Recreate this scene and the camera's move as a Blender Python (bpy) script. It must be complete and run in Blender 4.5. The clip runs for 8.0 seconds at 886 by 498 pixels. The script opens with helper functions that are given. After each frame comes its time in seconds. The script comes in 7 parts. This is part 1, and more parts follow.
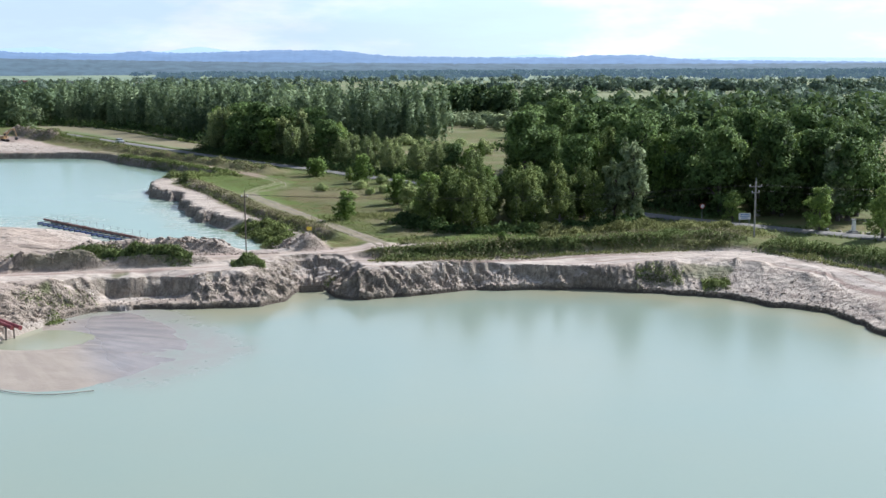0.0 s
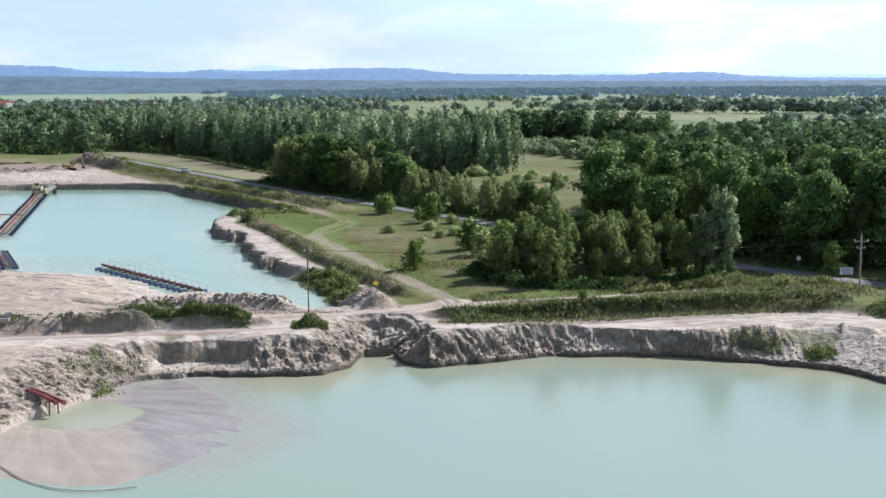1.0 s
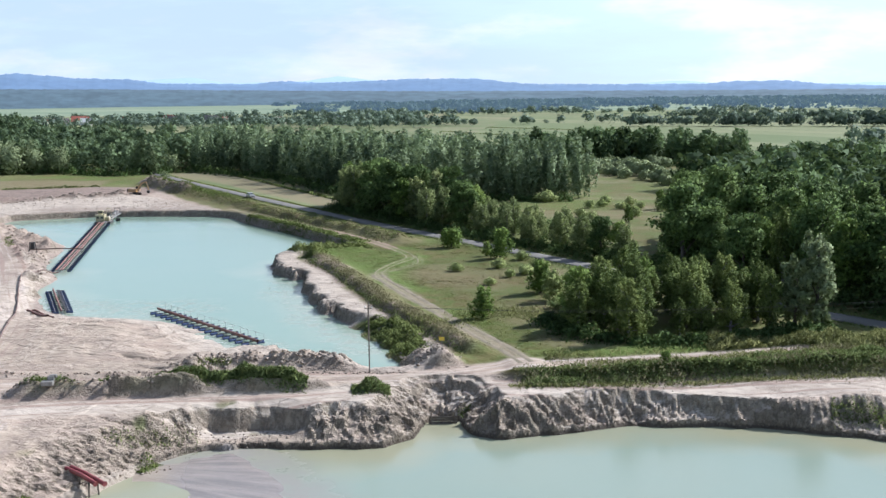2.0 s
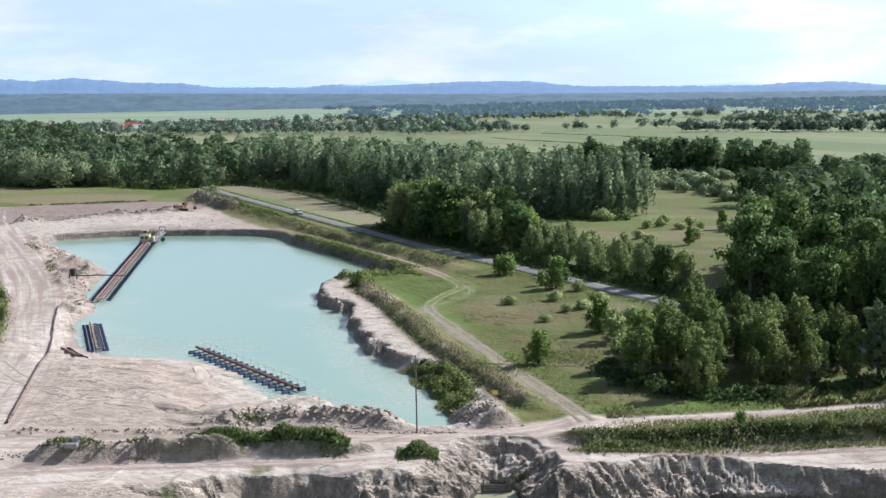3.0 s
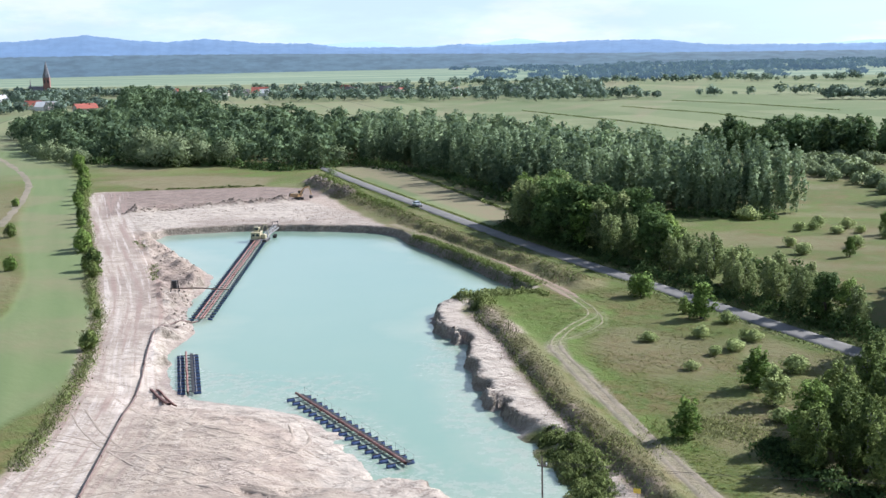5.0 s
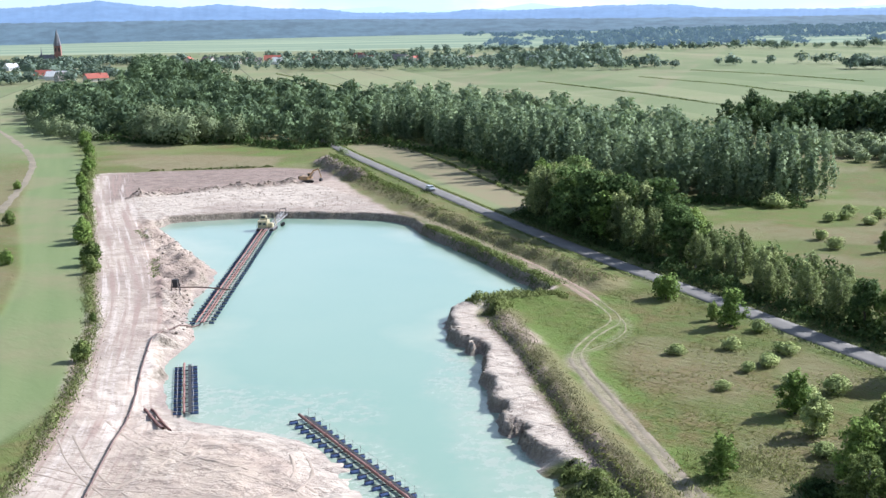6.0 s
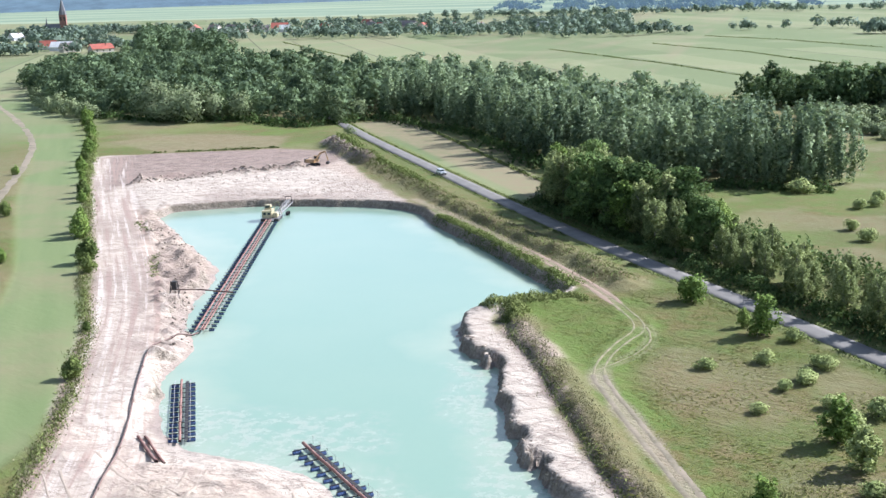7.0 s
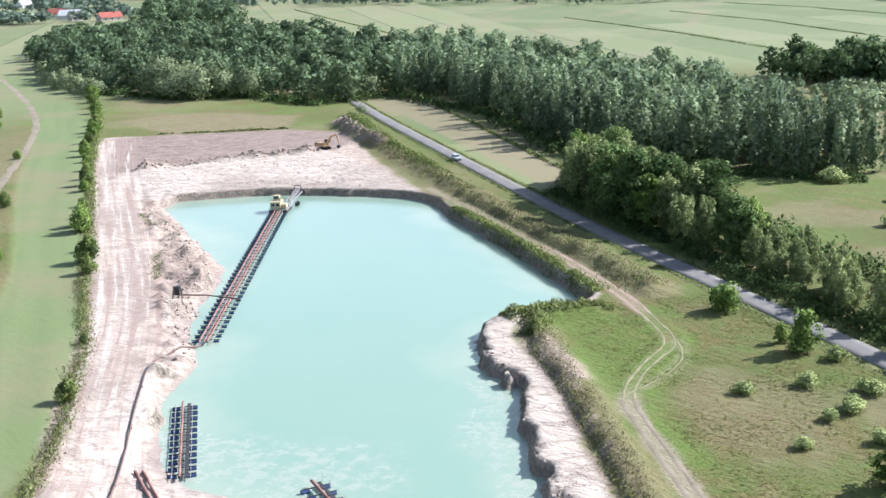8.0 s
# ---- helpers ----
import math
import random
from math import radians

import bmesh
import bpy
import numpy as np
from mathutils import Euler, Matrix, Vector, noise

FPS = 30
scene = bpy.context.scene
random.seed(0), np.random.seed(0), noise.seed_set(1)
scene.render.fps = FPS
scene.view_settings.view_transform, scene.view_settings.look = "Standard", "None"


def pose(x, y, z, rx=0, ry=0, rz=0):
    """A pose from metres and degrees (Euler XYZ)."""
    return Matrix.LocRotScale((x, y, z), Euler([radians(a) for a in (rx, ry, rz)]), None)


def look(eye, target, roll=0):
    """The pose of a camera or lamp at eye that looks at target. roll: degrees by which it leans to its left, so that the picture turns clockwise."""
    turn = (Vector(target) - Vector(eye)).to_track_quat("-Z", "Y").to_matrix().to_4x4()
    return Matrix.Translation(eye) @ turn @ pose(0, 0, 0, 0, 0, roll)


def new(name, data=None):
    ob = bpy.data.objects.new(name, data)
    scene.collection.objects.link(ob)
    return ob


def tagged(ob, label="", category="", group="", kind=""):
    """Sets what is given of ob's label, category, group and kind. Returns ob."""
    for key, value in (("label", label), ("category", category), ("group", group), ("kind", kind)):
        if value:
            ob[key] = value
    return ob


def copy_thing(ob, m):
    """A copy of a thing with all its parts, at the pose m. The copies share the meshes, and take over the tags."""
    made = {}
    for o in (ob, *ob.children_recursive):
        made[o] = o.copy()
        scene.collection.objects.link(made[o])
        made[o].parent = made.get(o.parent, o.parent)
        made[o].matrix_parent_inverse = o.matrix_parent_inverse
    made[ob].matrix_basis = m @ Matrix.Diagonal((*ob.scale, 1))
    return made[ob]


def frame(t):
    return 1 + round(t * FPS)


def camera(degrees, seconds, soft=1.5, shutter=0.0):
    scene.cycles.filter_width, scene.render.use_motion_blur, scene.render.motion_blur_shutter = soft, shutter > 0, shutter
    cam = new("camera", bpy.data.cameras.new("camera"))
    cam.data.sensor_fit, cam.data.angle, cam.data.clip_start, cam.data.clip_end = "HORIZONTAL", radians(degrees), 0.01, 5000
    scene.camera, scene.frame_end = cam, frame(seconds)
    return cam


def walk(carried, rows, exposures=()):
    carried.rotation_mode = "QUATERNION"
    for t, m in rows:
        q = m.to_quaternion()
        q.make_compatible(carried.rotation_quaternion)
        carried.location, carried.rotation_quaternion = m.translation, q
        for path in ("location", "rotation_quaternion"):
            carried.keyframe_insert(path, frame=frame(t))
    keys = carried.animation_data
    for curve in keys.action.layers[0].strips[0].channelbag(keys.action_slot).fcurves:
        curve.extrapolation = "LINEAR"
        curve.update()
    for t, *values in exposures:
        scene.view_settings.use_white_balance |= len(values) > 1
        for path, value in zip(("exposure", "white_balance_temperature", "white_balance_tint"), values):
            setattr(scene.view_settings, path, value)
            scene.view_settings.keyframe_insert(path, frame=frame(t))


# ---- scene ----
cam = camera(41.4, 8.0)
PATH = [
    (0, (0.237, 0.084, 26.641), (0.234, 2.06, 26.333), -0.3),
    (0.5, (-0.459, 6.307, 28.381), (-0.506, 8.285, 28.088), -0.3),
    (1, (-0.968, 12.071, 30.339), (-1.085, 14.048, 30.059), -0.4),
    (1.5, (-1.373, 17.623, 32.412), (-1.556, 19.596, 32.145), -0.6),
    (3, (-3.406, 34.239, 38.237), (-3.725, 36.196, 37.978), -1.0),
    (3.5, (-4.391, 39.895, 40.218), (-4.765, 41.843, 39.961), -1.1),
    (4, (-5.503, 45.818, 42.109), (-5.934, 47.753, 41.842), -1.1),
    (4.5, (-6.691, 51.658, 44.079), (-7.181, 53.574, 43.784), -1.2),
    (6, (-11.109, 69.472, 50.021), (-11.656, 71.357, 49.638), -1.3),
    (6.5, (-12.865, 75.301, 52.096), (-13.42, 77.177, 51.683), -1.5),
    (7, (-14.681, 81.194, 53.894), (-15.243, 83.061, 53.451), -1.8),
    (7.5, (-16.701, 87.03, 55.855), (-17.272, 88.888, 55.383), -1.8),
    (8, (-18.716, 92.679, 57.931), (-19.296, 94.526, 57.428), -2.0),
]
walk(cam, [(t, look(eye, target, roll)) for t, eye, target, roll in PATH],
     exposures=[(0.0, 0.36, 5780, 13), (3.0, 0.35, 5780, 13), (4.5, 0.40, 5740, 13), (6.0, 0.66, 5680, 14), (8.0, 0.88, 5700, 15)])

# ---- world, sun, exposure ----
SUN_AZ, SUN_EL = 50.0, 36.0          # degrees from +y towards +x, and above the horizon
world = bpy.data.worlds.new("world")
scene.world = world
world.use_nodes = True
wn, wl = world.node_tree.nodes, world.node_tree.links
wn.clear()
w_out = wn.new("ShaderNodeOutputWorld")
w_bg = wn.new("ShaderNodeBackground")
w_sky = wn.new("ShaderNodeTexSky")
w_sky.sky_type, w_sky.sun_disc = "NISHITA", False
w_sky.sun_elevation, w_sky.sun_rotation = radians(SUN_EL), radians(SUN_AZ)
w_sky.altitude, w_sky.air_density, w_sky.dust_density = 200, 1.0, 0.6
w_co = wn.new("ShaderNodeTexCoord")
w_map = wn.new("ShaderNodeMapping")
w_map.inputs["Scale"].default_value = (1.6, 1.6, 9.0)
w_noise = wn.new("ShaderNodeTexNoise")
w_noise.inputs["Scale"].default_value = 2.2
w_noise.inputs["Detail"].default_value = 7
w_noise.inputs["Roughness"].default_value = 0.62
w_ramp = wn.new("ShaderNodeValToRGB")
w_ramp.color_ramp.elements[0].position = 0.45
w_ramp.color_ramp.elements[0].color = (0.84, 0.84, 0.84, 1)
w_ramp.color_ramp.elements[1].position = 0.58
w_ramp.color_ramp.elements[1].color = (1.0, 1.0, 1.0, 1)
w_mix = wn.new("ShaderNodeMix")
w_mix.data_type = "RGBA"
w_puff_map = wn.new("ShaderNodeMapping")
w_puff_map.inputs["Location"].default_value = (0.9, 0.35, 0.2)
w_puff_map.inputs["Scale"].default_value = (2.6, 2.6, 8.5)
w_puff = wn.new("ShaderNodeTexNoise")
w_puff.inputs["Scale"].default_value, w_puff.inputs["Detail"].default_value, w_puff.inputs["Roughness"].default_value = 1.9, 8, 0.58
w_cloud = wn.new("ShaderNodeMapRange")
w_cloud.interpolation_type = "SMOOTHSTEP"
w_cloud.inputs[1].default_value, w_cloud.inputs[2].default_value = 0.43, 0.61
w_veil = wn.new("ShaderNodeMix")
w_veil.data_type = "RGBA"
w_veil.inputs[6].default_value = (9.9, 12.1, 13.6, 1)
w_veil.inputs[7].default_value = (12.9, 13.5, 14.0, 1)
wl.new(w_co.outputs["Generated"], w_puff_map.inputs["Vector"])
wl.new(w_puff_map.outputs[0], w_puff.inputs["Vector"])
wl.new(w_puff.outputs[0], w_cloud.inputs[0])
wl.new(w_cloud.outputs[0], w_veil.inputs[0])
wl.new(w_veil.outputs[2], w_mix.inputs[7])
wl.new(w_co.outputs["Generated"], w_map.inputs["Vector"])
wl.new(w_map.outputs[0], w_noise.inputs["Vector"])
wl.new(w_noise.outputs[0], w_ramp.inputs[0])
w_dir = wn.new("ShaderNodeSeparateXYZ")
w_low = wn.new("ShaderNodeMapRange")
w_low.interpolation_type = "SMOOTHSTEP"
w_low.inputs[1].default_value, w_low.inputs[2].default_value, w_low.inputs[3].default_value, w_low.inputs[4].default_value = 0.16, 0.62, 1.0, 0.10
w_fac = wn.new("ShaderNodeMath")
w_fac.operation = "MULTIPLY"
wl.new(w_co.outputs["Generated"], w_dir.inputs[0])
wl.new(w_dir.outputs[2], w_low.inputs[0])
wl.new(w_ramp.outputs[0], w_fac.inputs[0])
wl.new(w_low.outputs[0], w_fac.inputs[1])
wl.new(w_sky.outputs[0], w_mix.inputs[6])
# the haze is brighter towards the sun, the open blue sky lies away from it
w_dot = wn.new("ShaderNodeVectorMath")
w_dot.operation = "DOT_PRODUCT"
w_dot.inputs[1].default_value = (math.sin(radians(SUN_AZ)) * math.cos(radians(SUN_EL)), math.cos(radians(SUN_AZ)) * math.cos(radians(SUN_EL)), math.sin(radians(SUN_EL)))
w_glow = wn.new("ShaderNodeMapRange")
w_glow.inputs[1].default_value, w_glow.inputs[2].default_value, w_glow.inputs[3].default_value, w_glow.inputs[4].default_value = 0.45, 1.0, 0.97, 1.6
w_gain = wn.new("ShaderNodeVectorMath")
w_gain.operation = "SCALE"
wl.new(w_co.outputs["Generated"], w_dot.inputs[0])
wl.new(w_dot.outputs["Value"], w_glow.inputs[0])
wl.new(w_mix.outputs[2], w_gain.inputs[0])
w_away = wn.new("ShaderNodeMapRange")
w_away.interpolation_type = "SMOOTHSTEP"
w_away.inputs[1].default_value, w_away.inputs[2].default_value, w_away.inputs[3].default_value, w_away.inputs[4].default_value = -0.75, 0.12, 0.18, 1.0
w_both = wn.new("ShaderNodeMath")
w_both.operation = "MULTIPLY"
wl.new(w_dot.outputs["Value"], w_away.inputs[0])
wl.new(w_fac.outputs[0], w_both.inputs[0])
wl.new(w_away.outputs[0], w_both.inputs[1])
wl.new(w_both.outputs[0], w_mix.inputs[0])
wl.new(w_glow.outputs[0], w_gain.inputs["Scale"])
wl.new(w_gain.outputs[0], w_bg.inputs["Color"])
w_bg.inputs["Strength"].default_value = 0.059
wl.new(w_bg.outputs[0], w_out.inputs[0])

sun = new("sun", bpy.data.lights.new("sun", "SUN"))
sun.data.energy, sun.data.angle, sun.data.color = 5.0, radians(0.6), (1.0, 0.95, 0.87)
sun_way = Vector((math.sin(radians(SUN_AZ)) * math.cos(radians(SUN_EL)), math.cos(radians(SUN_AZ)) * math.cos(radians(SUN_EL)), math.sin(radians(SUN_EL))))
sun.matrix_world = look(sun_way * 300, (0, 0, 0))


# ---- materials ----
class Shade:
    """A node material: a Principled surface and short calls to add nodes."""

    def __init__(self, name, rough=0.8, metal=0.0):
        self.m = bpy.data.materials.new(name)
        self.m.use_nodes = True
        self.t = self.m.node_tree
        self.b = self.t.nodes["Principled BSDF"]
        self.out = self.t.nodes["Material Output"]
        self.b.inputs["Roughness"].default_value = rough
        self.b.inputs["Metallic"].default_value = metal

    def node(self, kind):
        return self.t.nodes.new(kind)

    def link(self, a, b):
        self.t.links.new(a, b)

    def put(self, socket, value):
        if isinstance(value, (int, float)):
            socket.default_value = value
        elif isinstance(value, tuple):
            socket.default_value = (*value, 1) if len(value) == 3 and socket.type == "RGBA" else value
        else:
            self.link(value, socket)

    def place(self):
        return self.node("ShaderNodeTexCoord").outputs["Object"]

    def world(self):
        return self.node("ShaderNodeNewGeometry").outputs["Position"]

    def scaled(self, vec, scale, turn=0.0):
        """vec turned by that many degrees about z, then scaled."""
        for rotation, size in (((0, 0, radians(turn)), (1, 1, 1)), ((0, 0, 0), scale)):
            n = self.node("ShaderNodeMapping")
            self.link(vec, n.inputs["Vector"])
            n.inputs["Scale"].default_value = size
            n.inputs["Rotation"].default_value = rotation
            vec = n.outputs[0]
        return vec

    def noise(self, vec, scale, detail=4, rough=0.55):
        n = self.node("ShaderNodeTexNoise")
        self.link(vec, n.inputs["Vector"])
        n.inputs["Scale"].default_value, n.inputs["Detail"].default_value, n.inputs["Roughness"].default_value = scale, detail, rough
        return n.outputs[0]

    def ramp(self, fac, lo, hi, a=0.0, b=1.0):
        n = self.node("ShaderNodeMapRange")
        n.inputs[1].default_value, n.inputs[2].default_value, n.inputs[3].default_value, n.inputs[4].default_value = lo, hi, a, b
        self.put(n.inputs[0], fac)
        return n.outputs[0]

    def mix(self, fac, a, b, blend="MIX"):
        n = self.node("ShaderNodeMix")
        n.data_type, n.blend_type = "RGBA", blend
        self.put(n.inputs[0], fac)
        self.put(n.inputs[6], a)
        self.put(n.inputs[7], b)
        return n.outputs[2]

    def math(self, op, a, b=0.0):
        n = self.node("ShaderNodeMath")
        n.operation = op
        self.put(n.inputs[0], a)
        self.put(n.inputs[1], b)
        return n.outputs[0]

    def attr(self, name):
        n = self.node("ShaderNodeAttribute")
        n.attribute_name = name
        return n

    def rgb(self, colour):
        n = self.node("ShaderNodeSeparateColor")
        self.link(colour, n.inputs[0])
        return n.outputs

    def colour(self, value):
        self.put(self.b.inputs["Base Color"], value)

    def bump(self, height, strength=0.5, distance=0.1):
        n = self.node("ShaderNodeBump")
        n.inputs["Strength"].default_value, n.inputs["Distance"].default_value = strength, distance
        self.link(height, n.inputs["Height"])
        self.link(n.outputs[0], self.b.inputs["Normal"])


def worn(name, a, b, rough=0.7, metal=0.0, scale=1.5, fine=12.0, bump=0.2):
    """A surface of colour a that wears towards b in stains and fine grain."""
    s = Shade(name, rough, metal)
    v = s.place()
    big, small = s.noise(v, scale, 4), s.noise(v, fine, 3)
    f = s.ramp(s.math("ADD", s.math("MULTIPLY", big, 0.7), s.math("MULTIPLY", small, 0.3)), 0.4, 0.62)
    s.colour(s.mix(f, a, b))
    s.put(s.b.inputs["Roughness"], s.ramp(small, 0.3, 0.7, max(rough - 0.12, 0.05), min(rough + 0.12, 1)))
    s.bump(small, bump, 0.02)
    return s.m


def leaf_material(name, dark, light, dry, gloss=0.75, single=0.26, thin=0.22):
    """Foliage: colour varies by tree, by leaf clump, by a fine grain inside the clump and by a per-tree tint."""
    s = Shade(name, gloss)
    per_tree = s.node("ShaderNodeObjectInfo").outputs["Random"]
    per_leaf = s.node("ShaderNodeNewGeometry").outputs["Random Per Island"]
    tint = s.attr("tint").outputs["Fac"]
    grain = s.ramp(s.noise(s.place(), 7.0, 2, 0.65), 0.34, 0.68)
    f = s.math("ADD", s.math("MULTIPLY", per_leaf, single), s.math("MULTIPLY", tint, 0.78 - single))
    f = s.math("ADD", f, s.math("MULTIPLY", grain, 0.24))
    f = s.math("MULTIPLY", f, s.ramp(per_tree, 0, 1, 0.6, 1.25))
    c = s.mix(f, dark, light)
    c = s.mix(s.math("MULTIPLY", s.ramp(per_tree, 0.55, 1.0), 0.35), c, dry)
    s.colour(c)
    s.b.inputs["Specular IOR Level"].default_value = 0.08
    tr = s.node("ShaderNodeBsdfTranslucent")
    s.link(s.mix(0.38, c, (0.22, 0.30, 0.09)), tr.inputs["Color"])
    m = s.node("ShaderNodeMixShader")
    m.inputs[0].default_value = thin
    s.link(s.b.outputs[0], m.inputs[1])
    s.link(tr.outputs[0], m.inputs[2])
    s.link(m.outputs[0], s.out.inputs["Surface"])
    return s.m


LEAF_BROAD = leaf_material("leaf_broad", (0.015, 0.036, 0.015), (0.215, 0.330, 0.100), (0.24, 0.31, 0.105))
LEAF_WOOD = leaf_material("leaf_wood", (0.019, 0.044, 0.031), (0.200, 0.280, 0.145), (0.21, 0.27, 0.14), 0.75, 0.08)
LEAF_EAST = leaf_material("leaf_east_wood", (0.016, 0.038, 0.020), (0.180, 0.270, 0.110), (0.19, 0.26, 0.10), 0.75, 0.1)
LEAF_BIRCH = leaf_material("leaf_birch", (0.034, 0.060, 0.019), (0.265, 0.340, 0.098), (0.27, 0.30, 0.10))
LEAF_STRIP = leaf_material("leaf_strip_wood", (0.070, 0.115, 0.074), (0.440, 0.540, 0.300), (0.44, 0.48, 0.26), 0.75, 0.12, 0.3)
LEAF_OLIVE = leaf_material("leaf_olive", (0.075, 0.108, 0.046), (0.460, 0.530, 0.225), (0.45, 0.48, 0.21), 0.75, 0.26, 0.38)
TALL_GRASS = leaf_material("tall_grass", (0.130, 0.145, 0.055), (0.36, 0.375, 0.145), (0.34, 0.315, 0.16), 0.9)
LEAF_SILVER = leaf_material("leaf_silver", (0.050, 0.078, 0.036), (0.33, 0.41, 0.205), (0.30, 0.35, 0.19))
LEAF_BRIGHT = leaf_material("leaf_bright", (0.055, 0.105, 0.026), (0.325, 0.455, 0.105), (0.33, 0.40, 0.13))
LEAF_WILLOW = leaf_material("leaf_willow", (0.200, 0.260, 0.090), (0.54, 0.610, 0.250), (0.48, 0.52, 0.22))
LEAF_THICKET = leaf_material("leaf_thicket", (0.120, 0.165, 0.082), (0.350, 0.415, 0.225), (0.34, 0.38, 0.20), 0.75, 0.06)
WEED = leaf_material("weed_leaf", (0.085, 0.120, 0.036), (0.320, 0.375, 0.125), (0.32, 0.31, 0.14))
HEDGE_LEAF = leaf_material("hedge_leaf", (0.110, 0.155, 0.052), (0.370, 0.430, 0.160), (0.37, 0.36, 0.16))
DRY_WEED = leaf_material("dry_weed", (0.170, 0.155, 0.085), (0.42, 0.375, 0.235), (0.36, 0.315, 0.185))
# village trees: the blue haze of the distance is mixed into these leaf colours
HAZED_LEAF = leaf_material("hazed_leaf", (0.055, 0.095, 0.082), (0.215, 0.290, 0.225), (0.22, 0.27, 0.20), 0.75, 0.1)
BARK = worn("bark", (0.07, 0.06, 0.05), (0.15, 0.13, 0.11), 0.9, 0, 2.0, 9.0, 0.6)
BIRCH_BARK = worn("birch_bark", (0.40, 0.385, 0.36), (0.14, 0.125, 0.11), 0.8, 0, 1.5, 6.0, 0.4)


def ground_material():
    s = Shade("ground_surface", 0.95)
    v = s.world()
    masks = s.attr("cover")
    sand, soil, wet = s.rgb(masks.outputs["Color"])
    mown = masks.outputs["Alpha"]
    kinds = s.attr("kinds")
    track, lush, pale = s.rgb(kinds.outputs["Color"])
    n_huge, n_big, n_mid, n_small = s.noise(v, 0.012, 3), s.noise(v, 0.06, 5), s.noise(v, 0.35, 5), s.noise(v, 2.2, 4, 0.7)
    # grass
    rough = s.mix(s.ramp(n_big, 0.38, 0.62), (0.116, 0.130, 0.034), (0.160, 0.132, 0.047))
    rough = s.mix(s.ramp(n_mid, 0.42, 0.68), rough, (0.110, 0.150, 0.033))
    rough = s.mix(s.math("MULTIPLY", s.ramp(n_small, 0.5, 0.8), 0.5), rough, (0.215, 0.19, 0.09))
    rough = s.mix(s.math("MULTIPLY", lush, s.ramp(n_mid, 0.3, 0.6, 0.5, 0.95)), rough, (0.124, 0.184, 0.033))
    # fields in long strips
    strips = s.scaled(v, (1 / 420.0, 1 / 38.0, 0.0), 62)
    cell = s.node("ShaderNodeVectorMath")
    cell.operation = "FLOOR"
    s.link(strips, cell.inputs[0])
    white = s.node("ShaderNodeTexWhiteNoise")
    white.noise_dimensions = "3D"
    s.link(cell.outputs[0], white.inputs["Vector"])
    field = s.mix(white.outputs["Value"], (0.140, 0.182, 0.072), (0.235, 0.252, 0.122))
    field = s.mix(s.math("MULTIPLY", s.ramp(n_huge, 0.52, 0.68), 0.55), field, (0.275, 0.265, 0.145))
    field = s.mix(s.math("MULTIPLY", s.ramp(n_mid, 0.4, 0.7), 0.3), field, (0.14, 0.18, 0.065))
    part_way = s.node("ShaderNodeSeparateXYZ")
    s.link(strips, part_way.inputs[0])
    ditch = s.math("MULTIPLY", s.ramp(s.math("FRACT", part_way.outputs[1]), 0.05, 0.03), s.ramp(white.outputs["Value"], 0.62, 0.66))
    field = s.mix(s.math("MULTIPLY", ditch, 0.8), field, (0.075, 0.085, 0.045))
    sward = s.noise(s.scaled(v, (0.012, 0.22, 1.0), 57), 1.0, 3)
    lawn = s.mix(s.ramp(sward, 0.38, 0.62), (0.158, 0.205, 0.080), (0.182, 0.225, 0.092))
    field = s.mix(lush, field, lawn)
    grass = s.mix(mown, rough, field)
    grass = s.mix(s.math("MULTIPLY", soil, s.ramp(n_mid, 0.3, 0.6, 0.45, 0.9)), grass, (0.27, 0.21, 0.13))
    # sand, soil, track
    fine = s.noise(s.scaled(v, (0.45, 1.1, 2.2), 25), 0.8, 6, 0.62)
    sandy = s.mix(s.ramp(n_mid, 0.36, 0.66), (0.525, 0.432, 0.335), (0.395, 0.318, 0.245))
    sandy = s.mix(s.math("MULTIPLY", s.ramp(fine, 0.56, 0.70), 0.7), sandy, (0.31, 0.25, 0.20))
    sandy = s.mix(s.math("MULTIPLY", s.ramp(n_big, 0.4, 0.6), 0.35), sandy, (0.55, 0.425, 0.36))
    white_sand = s.mix(s.ramp(fine, 0.42, 0.68), (0.615, 0.535, 0.44), (0.43, 0.352, 0.285))
    sandy = s.mix(pale, sandy, white_sand)
    earth = s.mix(s.ramp(n_mid, 0.35, 0.65), (0.32, 0.235, 0.195), (0.20, 0.148, 0.122))
    sandy = s.mix(s.math("MULTIPLY", soil, s.ramp(n_small, 0.3, 0.6, 0.7, 1)), sandy, earth)
    lanes = s.noise(s.scaled(s.attr("lane").outputs["Vector"], (0.75, 0.02, 1.0)), 0.9, 4, 0.6)
    driven = kinds.outputs["Alpha"]
    sandy = s.mix(s.math("MULTIPLY", s.math("MULTIPLY", driven, s.ramp(lanes, 0.52, 0.60)), 0.85), sandy, (0.36, 0.255, 0.21))
    sandy = s.mix(s.math("MULTIPLY", s.math("MULTIPLY", driven, s.ramp(lanes, 0.47, 0.39)), 0.8), sandy, (0.64, 0.555, 0.48))
    crust = s.math("ABSOLUTE", s.math("SUBTRACT", s.noise(s.scaled(v, (0.55, 1.3, 1.0), -28), 0.22, 6, 0.62), 0.5))
    sandy = s.mix(s.ramp(crust, 0.020, 0.004, 0.0, 0.7), sandy, (0.30, 0.235, 0.19))
    swirl = s.noise(v, 0.032, 2, 0.45)
    wheel = s.ramp(s.math("ABSOLUTE", s.math("SUBTRACT", s.math("FRACT", s.math("MULTIPLY", swirl, 34.0)), 0.5)), 0.40, 0.47)
